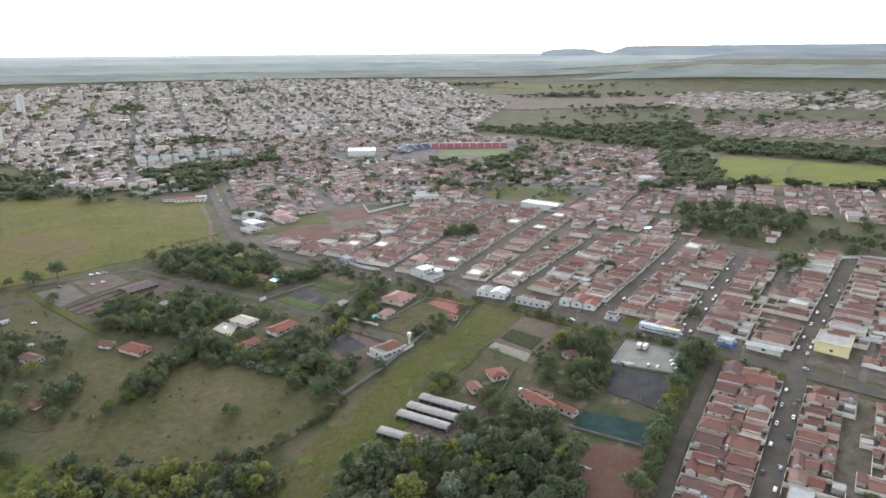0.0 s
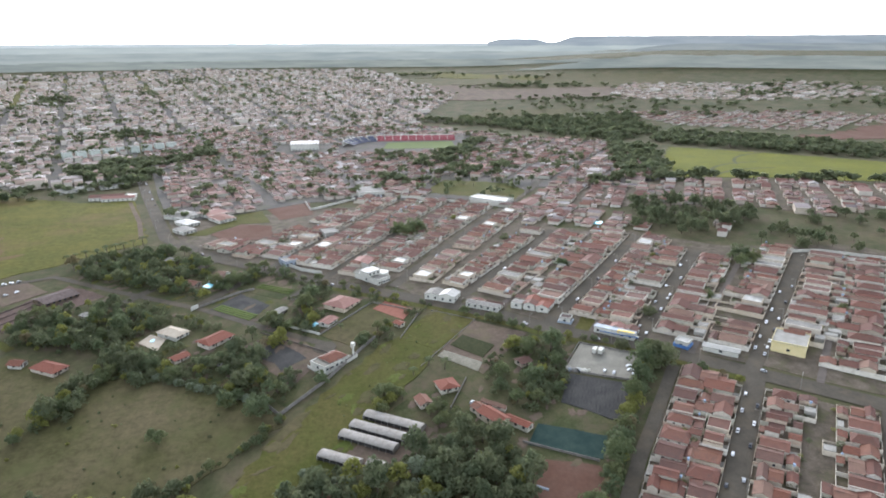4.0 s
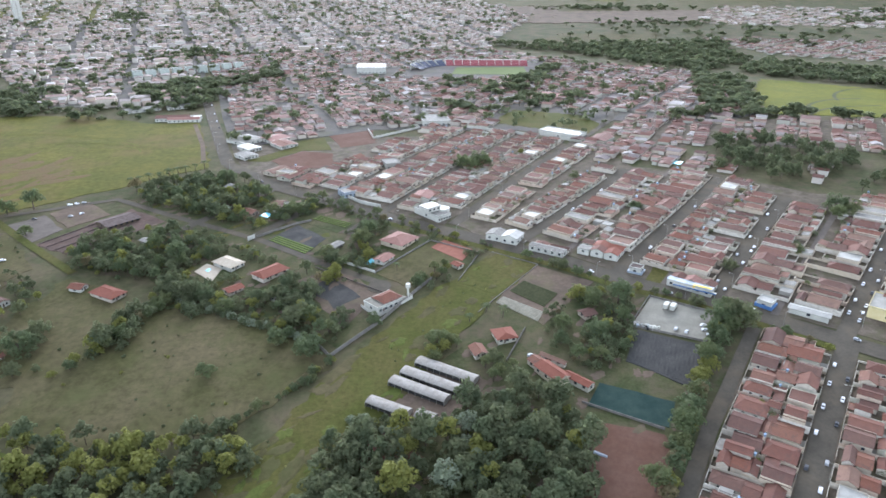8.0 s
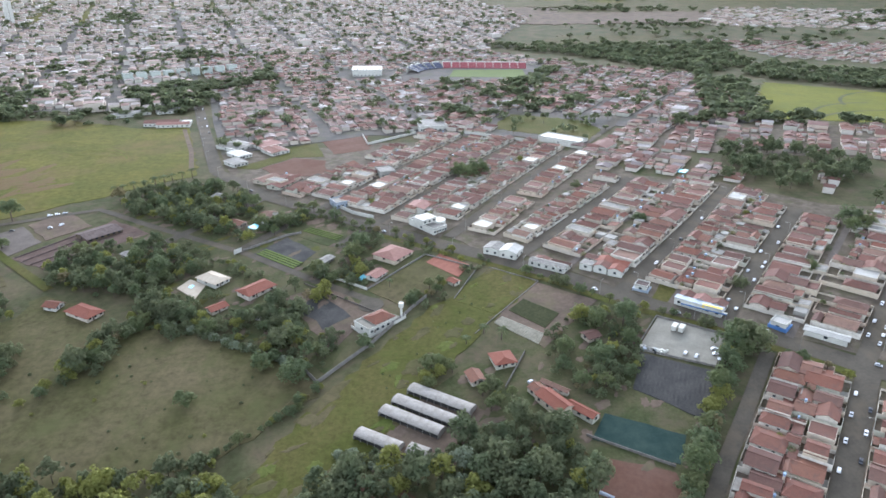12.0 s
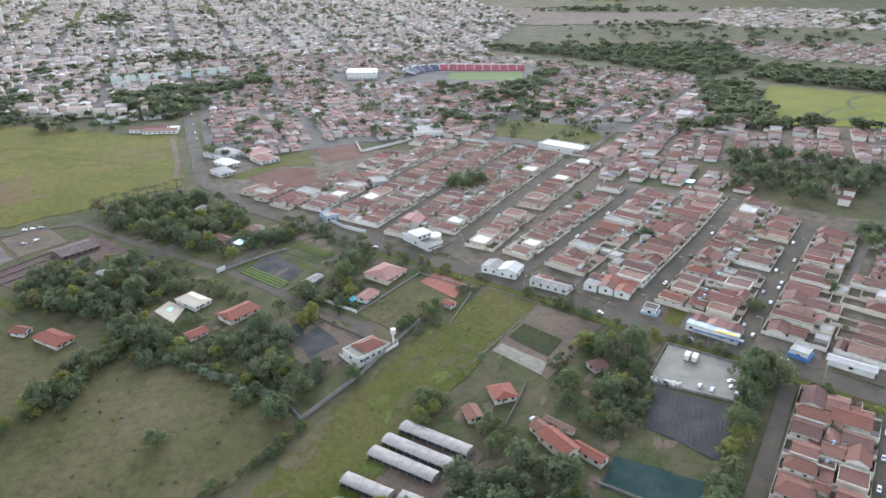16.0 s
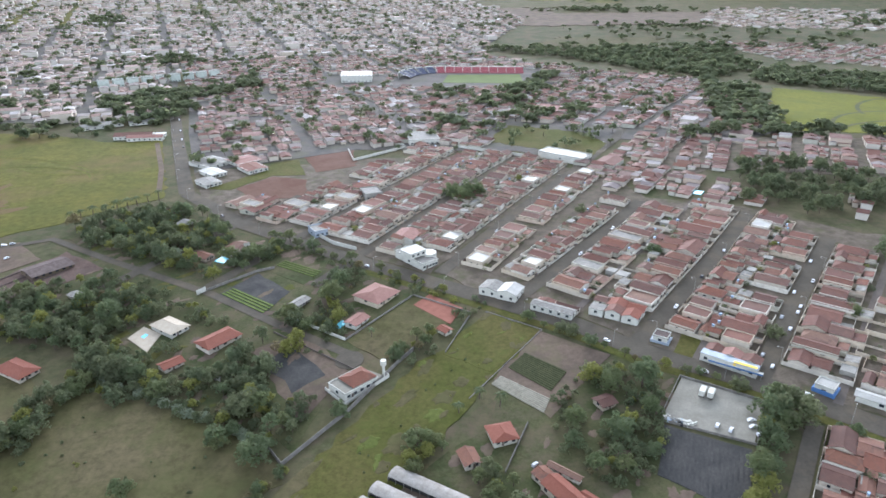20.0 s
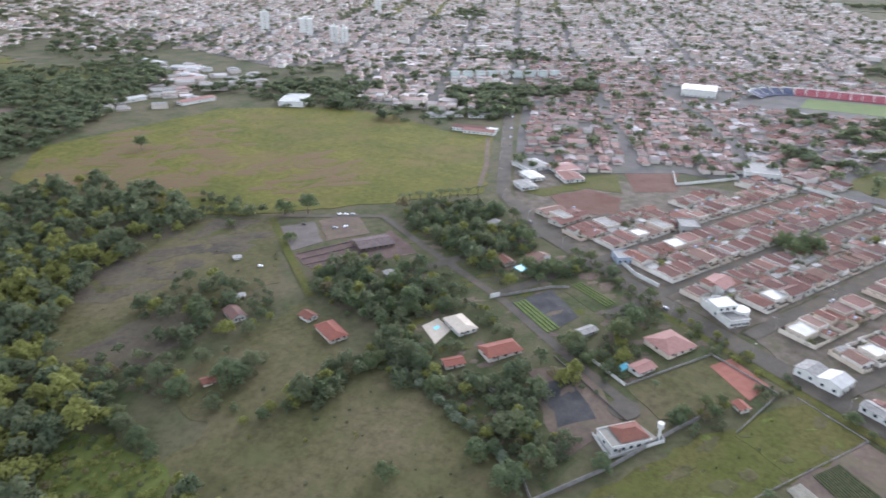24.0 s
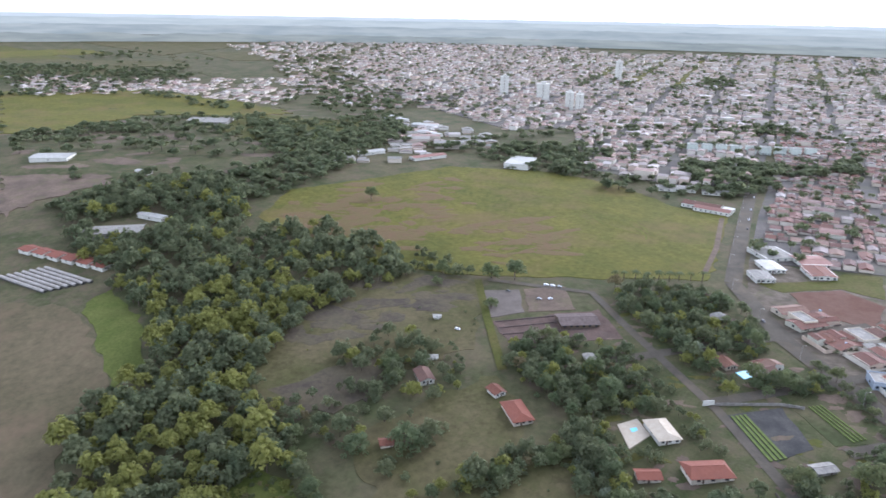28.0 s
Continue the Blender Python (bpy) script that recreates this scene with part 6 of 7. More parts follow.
def plant(x, y, scale=1.0, kind="tree", k=None, squash=1.0):
    if k is None:
        k = rnd.randrange({"tree": 10, "shrub": 3, "palm": 2}[kind])
    m = Matrix.Translation((x, y, gz(x, y))) @ Matrix.Rotation(rnd.uniform(0, 6.283), 4, "Z") @ Matrix.Diagonal((scale * GROW[kind], scale * GROW[kind], scale * squash * (GROW[kind] + 1) / 2, 1))
    if (kind, k) not in placed:
        placed.add((kind, k))
        PLANTS[kind, k].matrix_basis = m
        return PLANTS[kind, k]
    return copy_thing(PLANTS[kind, k], m)


def spots(poly, spacing, keep=1.0, avoid=()):
    xs, ys = [p[0] for p in poly], [p[1] for p in poly]
    y = min(ys)
    while y < max(ys):
        x = min(xs)
        while x < max(xs):
            px, py = x + rnd.uniform(-.48, .48) * spacing, y + rnd.uniform(-.48, .48) * spacing
            if inside(px, py, poly) and rnd.random() < keep and not any(inside(px, py, a) for a in avoid):
                yield px, py
            x += spacing
        y += spacing


def grove(poly, spacing, lo=0.7, hi=1.2, keep=1.0, kind="tree", avoid=(), ks=None):
    for px, py in spots(poly, spacing, keep, avoid):
        plant(px, py, rnd.uniform(lo, hi), kind, rnd.choice(ks) if ks else None)


def hedge(line, spacing, lo, hi, spread=2.0, kind="tree", ks=None):
    s = 0
    while s < length(line):
        p = at(line, s)
        plant(p[0] + rnd.uniform(-spread, spread), p[1] + rnd.uniform(-spread, spread), rnd.uniform(lo, hi), kind, rnd.choice(ks) if ks else None)
        s += spacing * rnd.uniform(0.7, 1.3)


def woods(name, places, per, leaf, label, mats, weights=(1,), lumps_n=25, flat=1.0):
    """A joined wood: many crowns in one mesh, each on its trunk."""
    out, mid = [], []
    r = np.random.RandomState(len(places))
    for x, y, sc in places:
        k = r.randint(len(SIZES))
        q = leaves(crown_clumps(k)[:lumps_n], per, leaf, r.randint(1 << 30))
        a = r.uniform(0, 6.283)
        c, s = math.cos(a) * sc, math.sin(a) * sc
        q = q @ np.array([[c, s, 0], [-s, c, 0], [0, 0, sc * flat]]) + np.array([x, y, gz(x, y) - 0.4])
        out.append(q)
        tr = np.array([[[-.2, 0, -1], [.2, 0, -1], [.15, 0, 3], [-.15, 0, 3]], [[0, -.2, -1], [0, .2, -1], [0, .15, 3], [0, -.15, 3]]]) * sc + np.array([x, y, gz(x, y)])
        out.append(tr)
        mid += [r.choice(len(weights), p=np.array(weights) / sum(weights))] * len(q) + [len(mats)] * 2
    return tagged(put(name, quad_mesh(name, np.concatenate(out), [M[m] for m in mats] + [M["trunk"]], np.array(mid))), label, "woods", kind="stuff")


BOTTOM = [(-230, 250), (-181, 268), (-133, 258), (-83, 268), (-70, 250), (-85, 222), (-100, 180), (-250, 170)]
WOODS = [(-284, 196), (-318, 206), (-333, 221), (-352, 244), (-358, 264), (-416, 285), (-424, 319), (-385, 372), (-341, 395), (-338, 345), (-300, 295), (-252, 288), (-210, 268), (-165, 240), (-200, 150), (-255, 150)]
WOODS2 = [(-418, 283), (-500, 275), (-648, 289), (-696, 363), (-621, 445), (-560, 430), (-498, 392), (-475, 444), (-390, 461), (-345, 440), (-341, 398), (-397, 375), (-424, 319)]
SHED_AREA = [[(-620, 290), (-600, 365), (-555, 360), (-545, 320)], [(-620, 235), (-480, 300), (-490, 220), (-560, 200)]]
OPEN = [(-236, 262), (-216, 270), (-190, 268), (-165, 254), (-176, 236), (-222, 230)]
drape("lush_bank", OPEN, 0.25, M["lush"], "yellow-green brush in a gap of the woods", "grass", rag=3)
pl = [(x, y, rnd.uniform(0.9, 1.7)) for x, y in spots(WOODS, 7.4, 1.0, [OPEN])] + [(x, y, rnd.uniform(0.7, 1.3)) for x, y in spots(BOTTOM, 5.8, 1.0, [OPEN])]
woods("woods", pl, 13, 0.62, "dense dark green woods along the creek", ["leaf_far", "leaf_light", "shrub"], (4, 4.5, 1.5))
pl = [(x, y, rnd.uniform(1.0, 1.8)) for x, y in spots(WOODS2, 9.0, 0.92, SHED_AREA)]
pl += [(x, y, rnd.uniform(0.6, 1.1)) for x, y in spots([(-345, 440), (-318, 456), (-300, 470), (-345, 470), (-390, 468)], 9)]
brush = [(x, y, rnd.uniform(0.25, 0.6)) for x, y in spots(OPEN, 3.6, 0.85)]
woods("brush", brush, 16, 0.5, "low yellow-green brush in a gap of the woods", ["leaf_light", "leaf_dry", "leaf_far"], (6, 1.5, 1.5), 9)
woods("woods", pl, 7, 0.75, "dark woods between the fields", ["leaf_far", "leaf_light", "shrub"], (5, 1.2, 2))
pl = []
for poly, sp, keep in (
    ([(-621, 445), (-661, 491), (-812, 731), (-857, 828), (-734, 751), (-587, 530), (-560, 430)], 15, 0.8),
    ([(43, 1389), (222, 1238), (350, 1075), (444, 1148), (498, 1386), (249, 1395)], 14, 0.95),
    ([(240, 715), (335, 1040), (385, 1000), (340, 850), (300, 712)], 13, 0.9),
    ([(458, 1185), (677, 1038), (760, 900), (700, 840), (587, 905), (411, 1051)], 13, 0.95),
    ([(192, 700), (300, 706), (410, 684), (520, 652), (520, 640), (410, 668), (300, 690), (200, 688)], 9, 0.8),
    ([(-376, 847), (-352, 973), (-270, 860), (-290, 795)], 13, 0.85), ([(-480, 800), (-500, 780), (-545, 780), (-620, 700), (-660, 720), (-560, 850), (-450, 880)], 15, 0.8),
    ([(30, 740), (60, 800), (140, 860), (150, 800), (100, 760)], 14, 0.6), ([(60, 960), (120, 1000), (140, 1000), (120, 940)], 12, 0.8), ([(100, 1040), (150, 1140), (170, 1120), (130, 1020)], 12, 0.8),
    ([(-1000, 420), (-760, 420), (-700, 560), (-860, 700), (-1080, 700), (-1100, 500)], 26, 0.5), ([(-700, 270), (-1100, 290), (-1150, 380), (-760, 400)], 30, 0.45),
    ([(-1100, 760), (-860, 830), (-950, 980), (-1434, 1109), (-1300, 900)], 24, 0.6), ([(-1500, 420), (-1380, 640), (-1100, 740), (-1060, 700), (-1370, 600), (-1480, 400)], 20, 0.7),
    ([(-1940, 493), (-1831, 674), (-1692, 846), (-1477, 762), (-1534, 563), (-1561, 420)], 22, 0.85), ([(-1018, 337), (-947, 468), (-1020, 501), (-1069, 439)], 17, 0.7), ([(-681, 284), (-732, 410), (-615, 350), (-637, 300)], 14, 0.8),
    ([(-371, 832), (-339, 846), (-308, 899), (-255, 951), (-277, 992), (-360, 946), (-400, 890)], 12, 0.8), ([(-264, 985), (-243, 1003), (-268, 1068), (-284, 1052)], 9, 1), ([(-753, 1574), (-692, 1630), (-756, 1760), (-816, 1702)], 17, 0.9), ([(-464, 1224), (-425, 1269), (-391, 1183), (-470, 1150)], 15, 0.8),
    ([(-575, 818), (-484, 817), (-438, 777), (-451, 735), (-505, 770)], 13, 0.7), ([(-989, 644), (-861, 658), (-703, 620), (-657, 558), (-730, 535)], 15, 0.8), ([(36, 847), (83, 838), (90, 979), (47, 960)], 12, 0.8), ([(-15, 757), (22, 726), (36, 760), (-5, 800)], 12, 0.7), ([(-24, 988), (-15, 900), (40, 900), (40, 985)], 16, 0.5),
    ([(130, 1420), (560, 1700), (900, 1500), (880, 1380), (471, 1460), (300, 1420)], 34, 0.4)):
    pl += [(x, y, rnd.uniform(1.4, 2.2)) for x, y in spots(poly, sp, keep)]
for poly, sp, keep in (
    ([(-1075, 688), (-929, 728), (-933, 888), (-688, 733), (-642, 578), (-584, 474), (-625, 380), (-647, 327), (-701, 398), (-679, 507)], 15, 0.75), ([(-582, 724), (-593, 795), (-529, 840), (-428, 772), (-349, 799), (-313, 889), (-281, 808), (-322, 753), (-368, 716), (-423, 745), (-503, 709)], 13, 0.6),
    ([(-1048, 336), (-1068, 439), (-1102, 593), (-1009, 617), (-902, 654), (-792, 537), (-829, 460), (-915, 389), (-937, 338)], 19, 0.5), ([(-685, 289), (-706, 329), (-718, 393), (-654, 500), (-583, 462), (-607, 388), (-625, 329)], 13, 0.8),
    ([(-2211, 1188), (-2298, 1963), (-1790, 2569), (-1357, 2000), (-1434, 1109), (-951, 981), (-939, 822), (-1123, 850), (-1723, 1085)], 44, 0.6), ([(-632, 1271), (-621, 1369), (-685, 1606), (-827, 1576)], 22, 0.6),
    ([(-640, 770), (-609, 941), (-541, 1100), (-442, 1166), (-286, 1237), (-280, 1262), (-450, 1200), (-560, 1130), (-640, 960), (-670, 780)], 15, 0.75), ([(-600, 822), (-515, 902), (-455, 985), (-396, 1068), (-410, 1075), (-470, 1000), (-530, 915), (-612, 830)], 14, 0.7)):
    pl += [(x, y, rnd.uniform(0.9, 1.8)) for x, y in spots(poly, sp, keep)]
town = [(x, y, rnd.uniform(0.7, 1.6)) for poly, sp, keep in ((OLDT, 19, 0.5), (CITY, 25, 0.55)) for x, y in spots(poly, sp, keep, [STADIUM, HALL])]
for i in range(34):
    cx, cy = rnd.uniform(-1500, 100), rnd.uniform(900, 2300)
    if inside(cx, cy, CITY):
        town += [(cx + rnd.gauss(0, 26), cy + rnd.gauss(0, 18), rnd.uniform(0.9, 1.5)) for _ in range(16)]
woods("town_trees", town, 1.3, 1.5, "dark garden and street trees among the roofs", ["leaf_far", "shrub"], (3, 1), 6)
for i in range(60):
    az, r0, n = radians(rnd.uniform(-82, 56)), rnd.uniform(1450, 2350), rnd.randrange(8, 26)
    tx, ty = r0 * math.sin(az), r0 * math.cos(az)
    if not inside(tx, ty, CITY):
        pl += [(tx + rnd.gauss(0, 70) * math.cos(az), ty - rnd.gauss(0, 70) * math.sin(az) + rnd.gauss(0, 10), rnd.uniform(1.2, 2.2)) for _ in range(n)]
woods("far_trees", pl, 1.3, 1.75, "far dark trees and woods of the valley", ["leaf_far", "shrub"], (3, 1), 8, 0.75)

# trees that stand singly
BUILT = [[(-139, 398), (-131, 411), (-113, 401), (-121, 389)], [(-145, 393), (-140, 404), (-127, 397), (-129, 380)], [(-111, 386), (-97, 404), (-87, 392), (-99, 375)], [(-122, 370), (-113, 380), (-106, 372), (-115, 363)],
         [(-44, 424), (-32, 438), (-14, 431), (-26, 410)], [(-74, 419), (-67, 429), (-60, 424), (-67, 412)], [(-43, 401), (-37, 412), (-28, 404), (-37, 391)], [(-126, 482), (-121, 496), (-105, 488), (-114, 468)], [(-142, 475), (-135, 484), (-126, 472), (-132, 464)],
         [(-112, 432), (-98, 455), (-76, 433), (-84, 411)], [(-170, 522), (-162, 530), (-154, 522), (-162, 513)], [(-84, 388), (-70, 400), (-118, 438), (-190, 478), (-196, 470), (-120, 425)], [(-84, 474), (-58, 455), (-70, 441), (-92, 460)],
         [(-194, 431), (-188, 440), (-180, 431), (-186, 423)], [(-248, 358), (-240, 369), (-226, 359), (-232, 348)], [(-256, 372), (-248, 381), (-241, 375), (-249, 368)], [(-130, 468), (-124, 478), (-117, 472), (-121, 465)]]
GARDENS = [[(-229, 509), (-192, 560), (-138, 511), (-100, 478), (-122, 445), (-198, 488)], [(-222, 416), (-208, 438), (-164, 451), (-137, 432), (-140, 405), (-183, 390), (-210, 396)], [(-146, 362), (-148, 395), (-108, 362), (-84, 378), (-58, 345), (-60, 328)],
           [(-84, 412), (-64, 440), (-34, 410), (-48, 386)], [(-66, 438), (-52, 465), (-25, 440), (-42, 425)], [(-262, 352), (-256, 392), (-228, 382), (-226, 345), (-245, 335)], [(45, 338), (61, 358), (80, 368), (94, 353), (83, 306), (66, 298), (50, 308)]]
GARDENS += [[(-152, 395), (-132, 426), (-90, 402), (-84, 382), (-108, 362), (-146, 372)], [(-72, 352), (-78, 384), (-50, 380), (-42, 352), (-52, 325)], [(-60, 400), (-40, 418), (-24, 408), (-38, 388)], [(-172, 392), (-150, 425), (-130, 425), (-150, 385)]]
HUTS = BUILT + [[(-66, 352), (-66, 375), (-50, 372), (-50, 350)]] + [[(62, 345), (73, 347), (75, 335), (64, 330)]]
HUTS = [[(sum(q[0] for q in h) / 4 + (x - sum(q[0] for q in h) / 4) * 1.45, sum(q[1] for q in h) / 4 + (y - sum(q[1] for q in h) / 4) * 1.45) for x, y in h] if len(h) == 4 else h for h in HUTS] + [[(-202, 350), (-205, 372), (-172, 372), (-165, 352)], [(-210, 366), (-208, 384), (-192, 378), (-192, 364)]]
for g, keep in zip(GARDENS, (0.5, 0.55, 0.6, 0.45, 0.5, 0.7, 0.65, 0.4, 0.4, 0.3, 0.5)):
    grove(g, 10.6, 0.6, 1.1, keep, avoid=HUTS)
grove([(-110, 452), (-120, 468), (-96, 488), (-86, 480)], 7.5, 0.6, 0.9, 0.9, avoid=BUILT)
bush = [(x, y, rnd.uniform(0.35, 0.75)) for g in GARDENS for x, y in spots(g, 4.6, 0.7, HUTS)]
bush += [(x, y, rnd.uniform(0.25, 0.5)) for x, y in spots([(-40, 252), (-30, 276), (-4, 264), (16, 284), (30, 290), (52, 278), (60, 250), (56, 225), (-45, 225)], 4.5, 0.8)]
bush += [(x, y, rnd.uniform(0.25, 0.45)) for x, y in spots([(-40, 425), (-16, 448), (12, 424), (28, 418), (20, 408), (-8, 428)], 4, 0.6, BUILT)]
for poly, sp, keep, lo, hi in (
    ([(-50, 410), (-46, 440), (-20, 444), (-8, 428), (-28, 402)], 4.5, 0.6, 0.3, 0.6), ([(-64, 400), (-54, 426), (-36, 416), (-46, 392)], 4.5, 0.55, 0.3, 0.6), ([(-95, 458), (-84, 474), (-58, 455), (-70, 441)], 5, 0.25, 0.2, 0.4),
    ([(-168, 306), (-168, 346), (-154, 366), (-146, 347), (-152, 318)], 4.2, 0.85, 0.45, 0.85), ([(-150, 366), (-104, 350), (-60, 330), (-56, 322), (-104, 341), (-148, 356)], 3.6, 0.8, 0.3, 0.6),
    ([(-220, 300), (-215, 345), (-190, 340), (-180, 300)], 7, 0.35, 0.25, 0.7), ([(-60, 330), (-58, 350), (-46, 346), (-50, 320)], 4, 0.6, 0.3, 0.6), ([(-20, 372), (-8, 384), (4, 378), (-4, 366)], 4, 0.6, 0.3, 0.6),
    ([(5, 404), (20, 414), (28, 410), (12, 398)], 4, 0.6, 0.3, 0.55), ([(-100, 500), (-60, 470), (0, 432), (10, 420), (0, 418), (-62, 460), (-104, 490)], 4.4, 0.55, 0.3, 0.6), ([(60, 338), (96, 352), (82, 306), (62, 300)], 5, 0.6, 0.4, 0.8),
    (PASTURE, 9, 0.3, 0.1, 0.24), (STRIP, 8, 0.25, 0.08, 0.18), ([(-323, 326), (-361, 372), (-354, 423), (-306, 458), (-245, 420), (-260, 345)], 11, 0.25, 0.1, 0.3), ([(-285, 292), (-245, 340), (-215, 300), (-240, 280)], 6, 0.5, 0.4, 0.9)):
    bush += [(x, y, rnd.uniform(lo, hi)) for x, y in spots(poly, sp, keep, HUTS)]
woods("undergrowth", bush, 4.6, 0.7, "thick garden bushes and undergrowth", ["leaf_far", "leaf_light", "shrub", "leaf_dry"], (5, 1, 3, 0.15))
wood = [(x, y, rnd.uniform(1.0, 1.6)) for x, y in spots([(-42, 254), (-28, 268), (-4, 260), (14, 280), (30, 286), (50, 278), (58, 254), (52, 212), (-55, 212)], 7.0, 0.95)]
woods("copse", wood, 22, 0.46, "dense dark green copse below the greenhouses", ["leaf_far", "leaf_light", "shrub", "leaf_pale"], (6, 0.6, 3, 0.08))
G_EXTRA = [[(-263, 320), (-293, 344), (-288, 380), (-266, 388), (-252, 367), (-237, 366), (-232, 386), (-210, 369), (-218, 346), (-244, 325)], [(-229, 287), (-245, 299), (-233, 317), (-211, 304)], [(-200, 314), (-212, 327), (-204, 334), (-189, 324)],
           [(-166, 310), (-166, 346), (-154, 365), (-148, 347), (-154, 320)], [(-215, 394), (-227, 416), (-197, 454), (-164, 451), (-151, 426), (-166, 411), (-183, 388)], [(-186, 392), (-160, 411), (-142, 390), (-135, 375), (-112, 358), (-130, 342), (-151, 365)],
           [(-237, 514), (-177, 563), (-115, 499), (-114, 461), (-132, 451), (-178, 473)], [(-100, 400), (-84, 412), (-50, 380), (-52, 330), (-100, 350)]]
extra = [(x, y, rnd.uniform(0.75, 1.4)) for g, keep in zip(G_EXTRA, (0.85, 0.8, 0.9, 0.9, 0.75, 0.75, 0.7, 0.35)) for x, y in spots(g, 8.5, keep, HUTS)]
woods("garden_trees", extra, 18, 0.5, "dense garden trees around the country houses", ["leaf_far", "leaf_light", "shrub", "leaf_dry"], (5, 1.6, 2, 0.15))
DENSE = [
    [(-226, 412), (-207, 431), (-181, 415), (-158, 394), (-132, 371), (-133, 354), (-153, 374), (-178, 382), (-207, 392)],
    [(-192, 446), (-164, 444), (-149, 434), (-150, 410), (-167, 412)],
    [(-166, 466), (-150, 497), (-127, 504), (-115, 497), (-134, 461), (-141, 443)],
    [(-121, 446), (-98, 478), (-88, 476), (-102, 449), (-116, 439)],
    [(-126, 381), (-119, 398), (-111, 391), (-118, 375)],
    [(-94, 384), (-91, 400), (-77, 388), (-86, 379)],
    [(-237, 518), (-202, 498), (-188, 528), (-149, 526), (-130, 501), (-150, 497), (-165, 471), (-190, 484)],
    [(-77, 404), (-71, 413), (-41, 405), (-35, 397), (-56, 395)],
    [(-103, 361), (-87, 377), (-84, 404), (-70, 389), (-46, 364), (-45, 334), (-67, 318), (-93, 327)],
    [(-40, 452), (-46, 431), (-38, 412), (-55, 420), (-54, 448)],
    [(-26, 406), (1, 434), (2, 439), (-14, 428)],
]
dense = [(x, y, rnd.uniform(0.55, 1.2)) for g in DENSE for x, y in spots(g, 7.6, 0.62, HUTS)]
woods("garden_trees", dense, 18, 0.48, "mixed green trees and bushes of the walled gardens", ["leaf_far", "leaf", "leaf_light", "shrub", "leaf_pale", "leaf_dry"], (4, 3, 1.2, 2, 0.35, 0.25))
hedge([(76, 228), (97, 268), (108, 290), (128, 326), (134, 340)], 3.6, 0.65, 1.15, 2.4)
hedge([(128, 322), (142, 340)], 5, 0.9, 1.3, 3)
hedge([(-252, 290), (-222, 276), (-190, 268)], 4.0, 0.5, 0.8, 1.8)
hedge([(-144, 360), (-161, 324), (-175, 296)], 5.0, 0.5, 0.8, 2.2)
hedge([(-50, 309), (-64, 289), (-84, 270), (-92, 258)], 2.4, 0.3, 0.52, 1.3)
grove([(-14, 308), (-2, 324), (10, 318), (0, 305)], 6, 0.5, 0.8, 0.9)
grove([(14, 300), (24, 308), (33, 300), (24, 288)], 6, 0.6, 0.9, 0.9)
hedge([(-6, 379), (0, 392), (-16, 374)], 5, 0.5, 0.8, 1.5)
hedge([(45, 398), (66, 384), (86, 366)], 8, 0.4, 0.65, 2.0)
hedge([(-100, 505), (-60, 472), (-20, 446), (10, 425)], 9, 0.45, 0.75, 2.5)
hedge([(150, 322), (172, 305)], 8, 0.45, 0.6, 1)
hedge([(86, 366), (102, 360), (124, 346)], 7, 0.4, 0.6, 1.5)
for x, y, sc in ((-300, 473, 1.3), (-287, 482, 1.2), (-499, 518, 1.1), (-268, 440, 0.9), (-215, 432, 1.0), (-222, 322, 1.1), (-200, 318, 1.2), (-193, 300, 1.0), (-215, 300, .9), (-62, 316, 1.0), (-78, 322, .8), (-105, 300, .8), (-35, 337, .7), (-330, 455, 1.0), (-318, 440, .7),
                 (15, 552, 1.1), (22, 560, 1.2), (8, 562, 1.0), (88, 520, .7), (192, 396, .6), (118, 462, .6), (150, 380, .6), (232, 436, .9), (240, 452, 1.1), (246, 446, 1.0)):
    plant(x, y, sc, k=rnd.choice((0, 2, 4, 5, 7)))
park_trees = [(x, y, rnd.uniform(1.0, 1.7)) for x, y in spots([(192, 530), (212, 600), (268, 602), (310, 541), (225, 505)], 10, 0.75)] + [(x, y, rnd.uniform(0.8, 1.4)) for x, y in spots([(265, 480), (300, 515), (345, 480), (330, 452)], 10, 0.6)] + [(x, y, rnd.uniform(0.8, 1.3)) for x, y in spots([(300, 545), (330, 560), (420, 530), (380, 480), (345, 500)], 14, 0.5)]
woods("park_trees", park_trees, 16, 0.55, "dark trees of the park above the houses", ["leaf_far", "shrub"], (3, 1))
for i, (x, y) in enumerate(LOTS):
    if i % 8 == 3 and (x > -60 or y < 560):
        plant(x, y, rnd.uniform(0.32, 0.6), k=rnd.choice((0, 3, 4, 6, 8)))
yard = [(x + rnd.uniform(-3, 3), y + rnd.uniform(-3, 3), rnd.uniform(0.28, 0.62)) for x, y in LOTS for _ in range(rnd.choice((0, 1, 1, 2)))]
woods("yard_trees", yard, 13, 0.45, "small trees and bushes in the walled back yards", ["leaf_far", "leaf_light", "shrub"], (5, 1.5, 2), 9)
for i in range(9):
    plant(-242 + 5.6 * i + rnd.uniform(-1, 1), 531 + 4.6 * i, rnd.uniform(0.85, 1.1), "palm")
for x, y in ((20, 345), (12, 337), (28, 340), (-150, 468), (-58, 402), (-28, 390)):
    plant(x, y, rnd.uniform(0.6, 0.9), "palm")
grove(PASTURE, 15, 0.4, 1.0, 0.22, "shrub", ks=(0, 1))
grove(STRIP, 12, 0.3, 0.7, 0.12, "shrub", ks=(0, 1))
hedge([(-38, 270), (-10, 262), (-4, 258)], 3, 0.7, 1.2, 2, "shrub", (2, 2, 0))
hedge([(-146, 364), (-105, 345), (-62, 324)], 4, 0.6, 1.3, 2, "shrub", (0, 1, 2))


